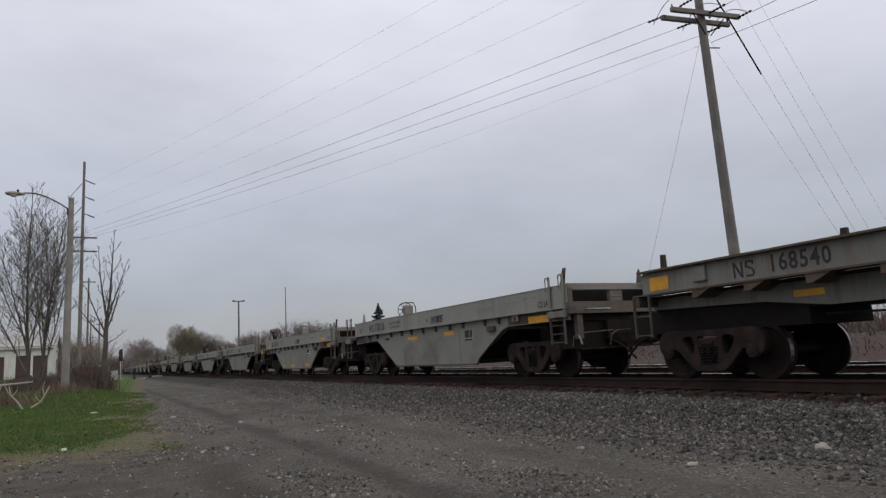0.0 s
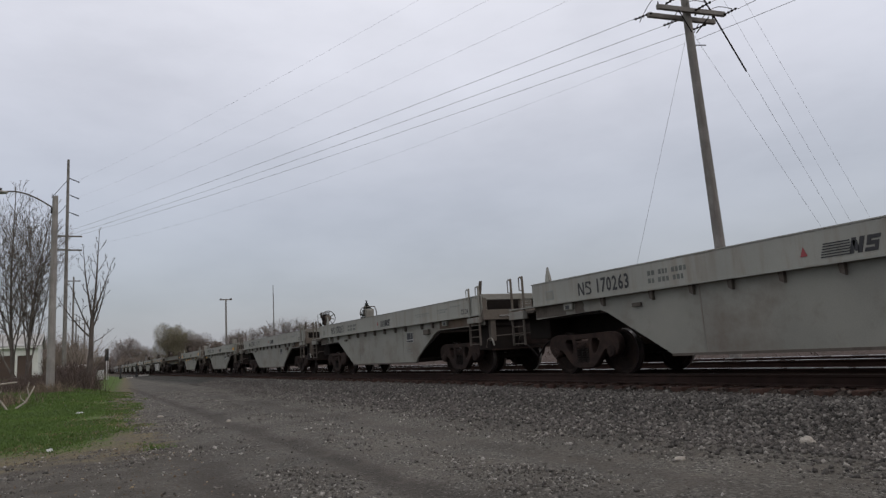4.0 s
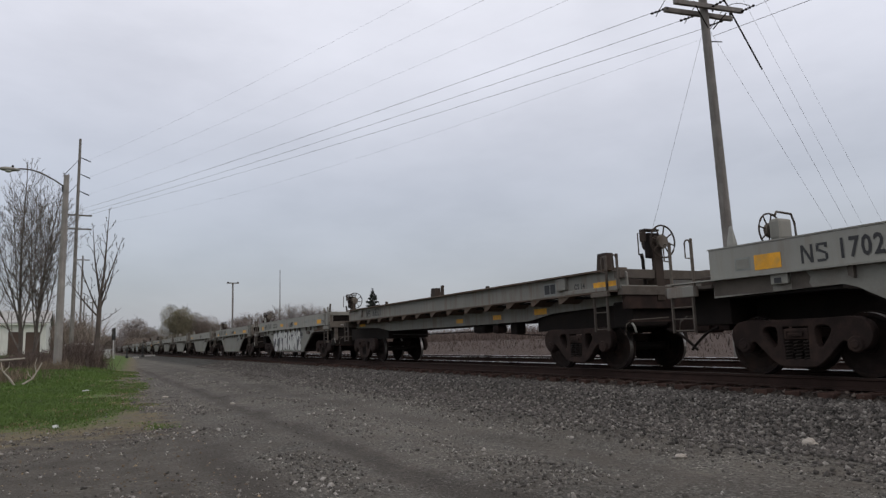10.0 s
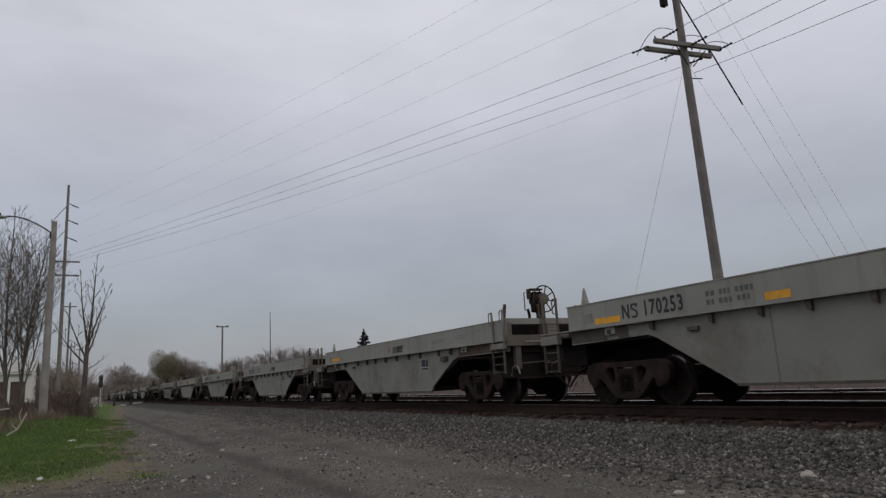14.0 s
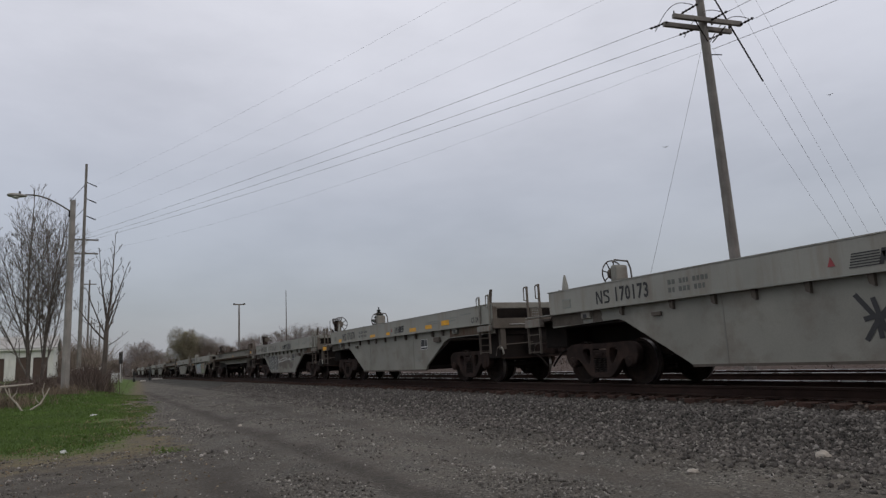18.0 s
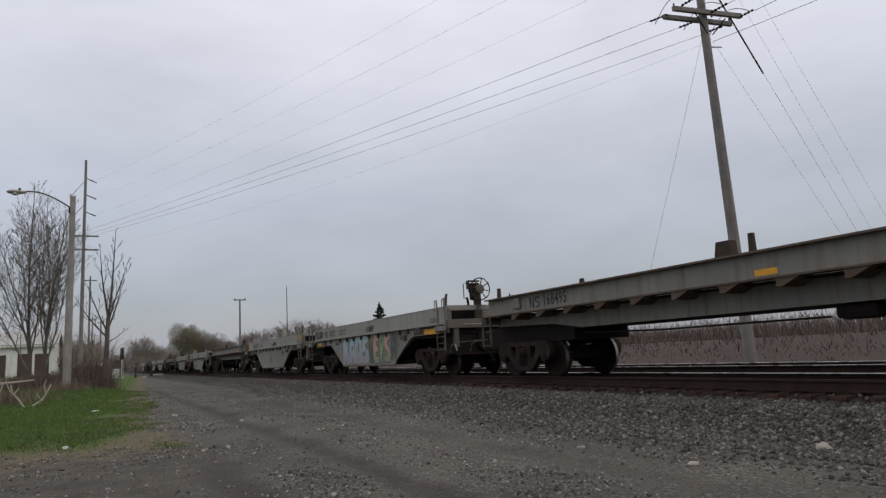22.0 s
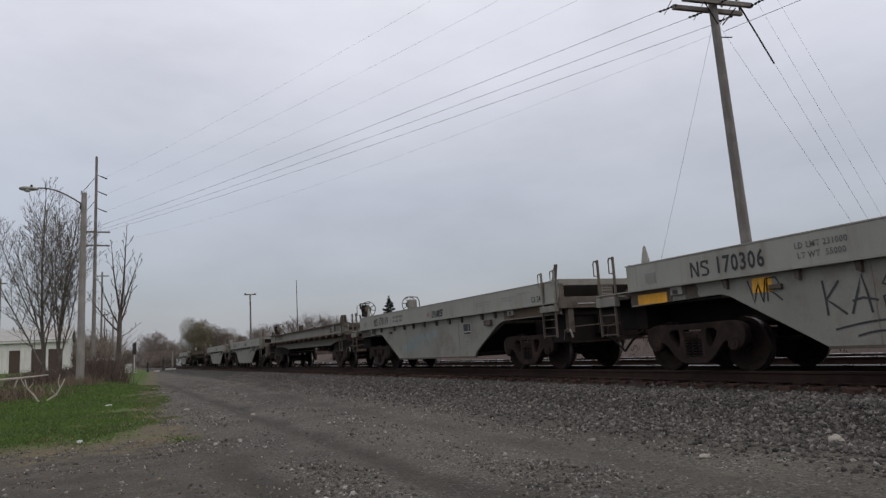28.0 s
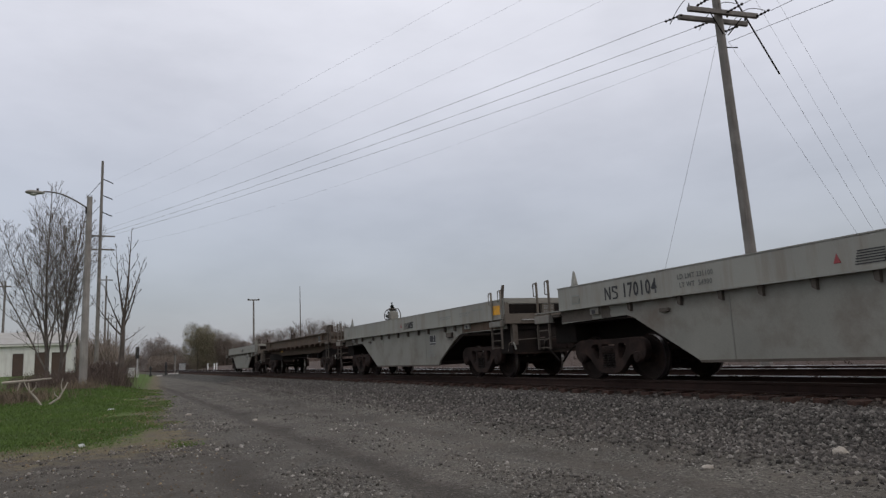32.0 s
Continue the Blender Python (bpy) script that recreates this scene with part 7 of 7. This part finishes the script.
def build_stones():
    bal = stone_material("ballast_stone", (0.018, 0.016, 0.014), (0.092, 0.083, 0.074), (0.235, 0.22, 0.196))
    road = stone_material("road_gravel_stone", (0.036, 0.031, 0.027), (0.125, 0.115, 0.101), (0.34, 0.32, 0.29))
    x, y, _ = sample(1, 84000, 6.4, 9.12, 1.5, 50)
    z = [height(a, b) for a, b in zip(x, y)]
    scatter("ballast", "grey crushed stone ballast on the track shoulder", 2, np.stack([x, y, z], 1), 0.015, 0.041, bal)
    x, y, _ = sample(3, 20000, 9.15, 13.4, 2, 42)
    bed = stone_material("grimy_track_stone", (0.020, 0.014, 0.0115), (0.052, 0.038, 0.031), (0.14, 0.11, 0.09))
    scatter("ballast", "dark crushed stone between the rails", 4, np.stack([x, y, np.full(len(x), 0.33)], 1), 0.014, 0.036, bed)
    x, y, _ = sample(5, 9000, 5.5, 7.0, 1.5, 32)
    k = np.random.RandomState(15).uniform(size=len(x)) < (x - 5.3) / 1.6
    x, y = x[k], y[k]
    z = [height(a, b) for a, b in zip(x, y)]
    scatter("ballast", "stray ballast stones at the foot of the shoulder", 6, np.stack([x, y, z], 1), 0.012, 0.042, bal)
    x, y, rs = sample(7, 230000, -4.5, 6.8, 2.6, 40)
    keep, big = [], []
    for a, b in zip(x, y):
        lane = min(abs(a - 2.82), abs(a - 4.75), abs(a - 1.3) + 0.6 * smooth(9, 13, b))
        clump = noise.noise((a * 0.75, b * 0.42, 3)) + 0.55 * noise.noise((a * 2.6, b * 1.5, 8))
        dens = (0.12 + 0.88 * smooth(0.15, 0.8, lane)) * (0.10 + 0.90 * smooth(-0.15, 0.45, clump))
        if a < 0.9 and b > 12.5:
            dens *= 0.04
        elif a < 1.6 and b < 12.5:
            dens *= 0.75 + 0.6 * smooth(-0.1, 0.3, clump)
        if rs.uniform() < dens:
            (big if rs.uniform() < 0.18 else keep).append((a, b, height(a, b)))
    scatter("gravel", "loose grey gravel on the service road", 8, keep, 0.007, 0.022, road, 0.3, (OCT_V, OCT_F))
    scatter("gravel", "coarser broken stone strewn over the service road", 9, big, 0.012, 0.036, road, 0.35)

    litter = stone_material("dead_leaf", (0.05, 0.034, 0.02), (0.12, 0.083, 0.05), (0.32, 0.25, 0.16))
    x, y, rs = sample(21, 4200, -4.5, 1.4, 4.0, 14)
    scatter("leaf_litter", "dead brown leaves and bark scraps on the dirt", 22, np.stack([x, y, [height(a, b) - 0.004 for a, b in zip(x, y)]], 1), 0.006, 0.024, litter, 0.5)


build_stones()


def rock(name, x, y, size, seed, label, material):
    bm = bmesh.new()
    bmesh.ops.create_icosphere(bm, subdivisions=3, radius=1)
    for v in bm.verts:
        k = 1 + 0.28 * noise.noise(v.co * 1.3 + Vector((seed, 0, 0))) + 0.10 * noise.noise(v.co * 4 + Vector((seed, 3, 0)))
        v.co = Vector((v.co.x * size[0], v.co.y * size[1], v.co.z * size[2])) * k
    ob = part(name, bm, material)
    ob.matrix_world = pose(x, y, height(x, y) + size[2] * 0.45, 0, 0, seed * 40)
    return tagged(ob, label, "rock", "pale rocks")


PALEROCK = mat("pale_limestone", (0.33, 0.30, 0.255), 0.9, 0, 0.15, 9, 60, 0.5, (0.18, 0.16, 0.13), 0.5, 6)
LITTER = mat("pale_litter", (0.44, 0.45, 0.43), 0.6, 0, 0.1, 8, 60, 0.1)
rock("rock", 6.90, 4.75, (0.095, 0.075, 0.06), 1, "pale limestone rock at the foot of the ballast", PALEROCK)
rock("rock", -0.48, 13.15, (0.075, 0.045, 0.04), 2, "white stone lying in the grass", LITTER)
rock("rock", -0.08, 24.2, (0.17, 0.10, 0.04), 3, "flat pale stone in the lawn", LITTER)
rock("rock", 5.35, 5.1, (0.06, 0.05, 0.03), 4, "small pale stone on the road", PALEROCK)
rock("rock", 1.75, 19.0, (0.09, 0.06, 0.035), 5, "small pale stone beside the road", PALEROCK)
rock("rock", 2.9, 16.0, (0.07, 0.05, 0.03), 6, "small pale stone beside the road", PALEROCK)


# ---- grass ----
def build_grass():
    rs = np.random.RandomState(9)
    pts, tall, dry = [], [], []
    while len(pts) < 120000:
        y = 11.6 + 32 * rs.uniform() ** 1.6
        x = rs.uniform(-7.0 - 0.12 * y, 2.4)
        if x < -0.42 * y - 0.5:
            continue
        e = 0.95 + 0.05 * max(0, y - 19) + 1.5 * noise.noise((x * 0.5, y * 0.35, 7)) + 1.1 * noise.noise((x * 1.5, y * 0.8, 17)) - x
        e -= 0.6 * (1 - smooth(13.5, 17, y))
        b = y - 12.6 - 1.8 * noise.noise((x * 0.8, 1.5, 2))
        p = smooth(-0.4, 0.7, e) * smooth(-1.2, 1.2, b)
        if rs.uniform() > p:
            continue
        rim = 1 - smooth(0.0, 1.5, min(e, b * 0.8))
        pts.append((x, y, height(x, y)))
        tall.append((0.022 + 0.040 * rs.uniform()) * (1 - 0.45 * rim) * (1 + 0.5 * smooth(28, 38, y)))
        dry.append(rs.uniform() < 0.012 + 0.55 * rim * smooth(-0.3, 0.3, noise.noise((x * 1.3, y * 0.6, 11))))
    pts, tall, dry = np.array(pts), np.array(tall), np.array(dry)
    green = mat("spring_grass_blades", (0.078, 0.132, 0.022), 0.75, 0, 0.18, 0.5, 10, 0, island=0.10)
    straw = mat("dry_grass_blades", (0.20, 0.165, 0.085), 0.85, 0, 0.25, 0.8, 10, 0, island=0.4)
    for name, label, m, sel in (("grass", "short green spring lawn beside the road", green, ~dry), ("dry_grass", "dry straw-coloured grass at the lawn's rim", straw, dry)):
        p, h = pts[sel], tall[sel]
        n = len(p)
        a = rs.uniform(0, 2 * np.pi, n)
        w = 0.005 + 0.0007 * p[:, 1]
        o = np.stack([np.cos(a) * w, np.sin(a) * w, np.zeros(n)], 1)
        lean = np.stack([rs.normal(size=n) * 0.35, rs.normal(size=n) * 0.35, np.ones(n)], 1) * h[:, None]
        v = np.stack([p - o, p + o, p + lean * 0.6 + o * 0.6, p + lean], 1).reshape(-1, 3)
        k = np.arange(n) * 4
        f = np.concatenate([np.stack([k, k + 1, k + 2], 1), np.stack([k, k + 2, k + 3], 1)])
        tagged(part(name, raw_mesh(name, v, f, m)), label, "grass", kind="stuff")


build_grass()


def bird():
    t = thing("bird", "small dark bird flying over the tracks", "bird")
    bm = tube(bmesh.new(), [(0, -0.09, 0), (0, -0.04, 0), (0, 0.02, 0), (0, 0.06, 0.004), (0, 0.09, 0.0)], [0.006, 0.02, 0.025, 0.016, 0.004], 8)
    part("body", bm, GLOSSBLACK, t)
    for s in (-1, 1):
        outline = [(0.0, 0.03), (s * 0.09, 0.04), (s * 0.16, -0.01), (s * 0.08, -0.02), (0.0, -0.03)]
        wb = bmesh.new()
        a = [wb.verts.new((x, y, 0.012 + abs(x) * 0.3)) for x, y in outline]
        b = [wb.verts.new((x, y, 0.006 + abs(x) * 0.3)) for x, y in outline]
        wb.faces.new(a), wb.faces.new(b[::-1])
        for i in range(5):
            j = (i + 1) % 5
            wb.faces.new((a[j], a[i], b[i], b[j]))
        part("wing", wb, GLOSSBLACK, t)
    return t


BIRDS = [(bird(), (21.05, 20.7, 12.5), (-12.84, -10.37), 9), (bird(), (24.66, 14.74, 13.5), (-13.36, -7.88), 4)]


# ---- what moves ----
def motions():
    for n, car in CARS:
        walk(car, [(t, pose(C1, place(n) - run(t), RAIL)) for t in (0, 4, 8, 12, 16, 20, 24, 28, 32)])
    # each wheelset turns while its car comes near and passes
    for w, n, u in WHEELSETS:
        base = w.matrix_basis.translation.copy()
        y0 = place(n) - u

        def spin(t):
            return (t, Matrix.Translation(base) @ Matrix.Rotation(run(t) / 0.457, 4, "X"))

        ts = [k / FPS for k in range(0, 961) if -8 < y0 - run(k / FPS) < 26]
        rows = [spin(t) for t in ts]
        if not rows:
            rows = [spin(0.0), (32.0, spin(0.0)[1])]
        if ts and ts[0] > 0:
            rows.insert(0, (0.0, rows[0][1]))
        if ts and ts[-1] < 32:
            rows.append((32.0, rows[-1][1]))
        walk(w, rows)
    # two birds cross overhead in straight flight
    for b, at, v, wob in BIRDS:
        head = math.degrees(math.atan2(-v[0], v[1]))
        walk(b, [(t, pose(at[0] + v[0] * (t - 18.6), at[1] + v[1] * (t - 18.6), at[2] + 0.15 * math.sin(t * 1.7 + wob), 0, 6 * math.sin(t * 2.3 + wob), head)) for t in range(0, 33)])


motions()
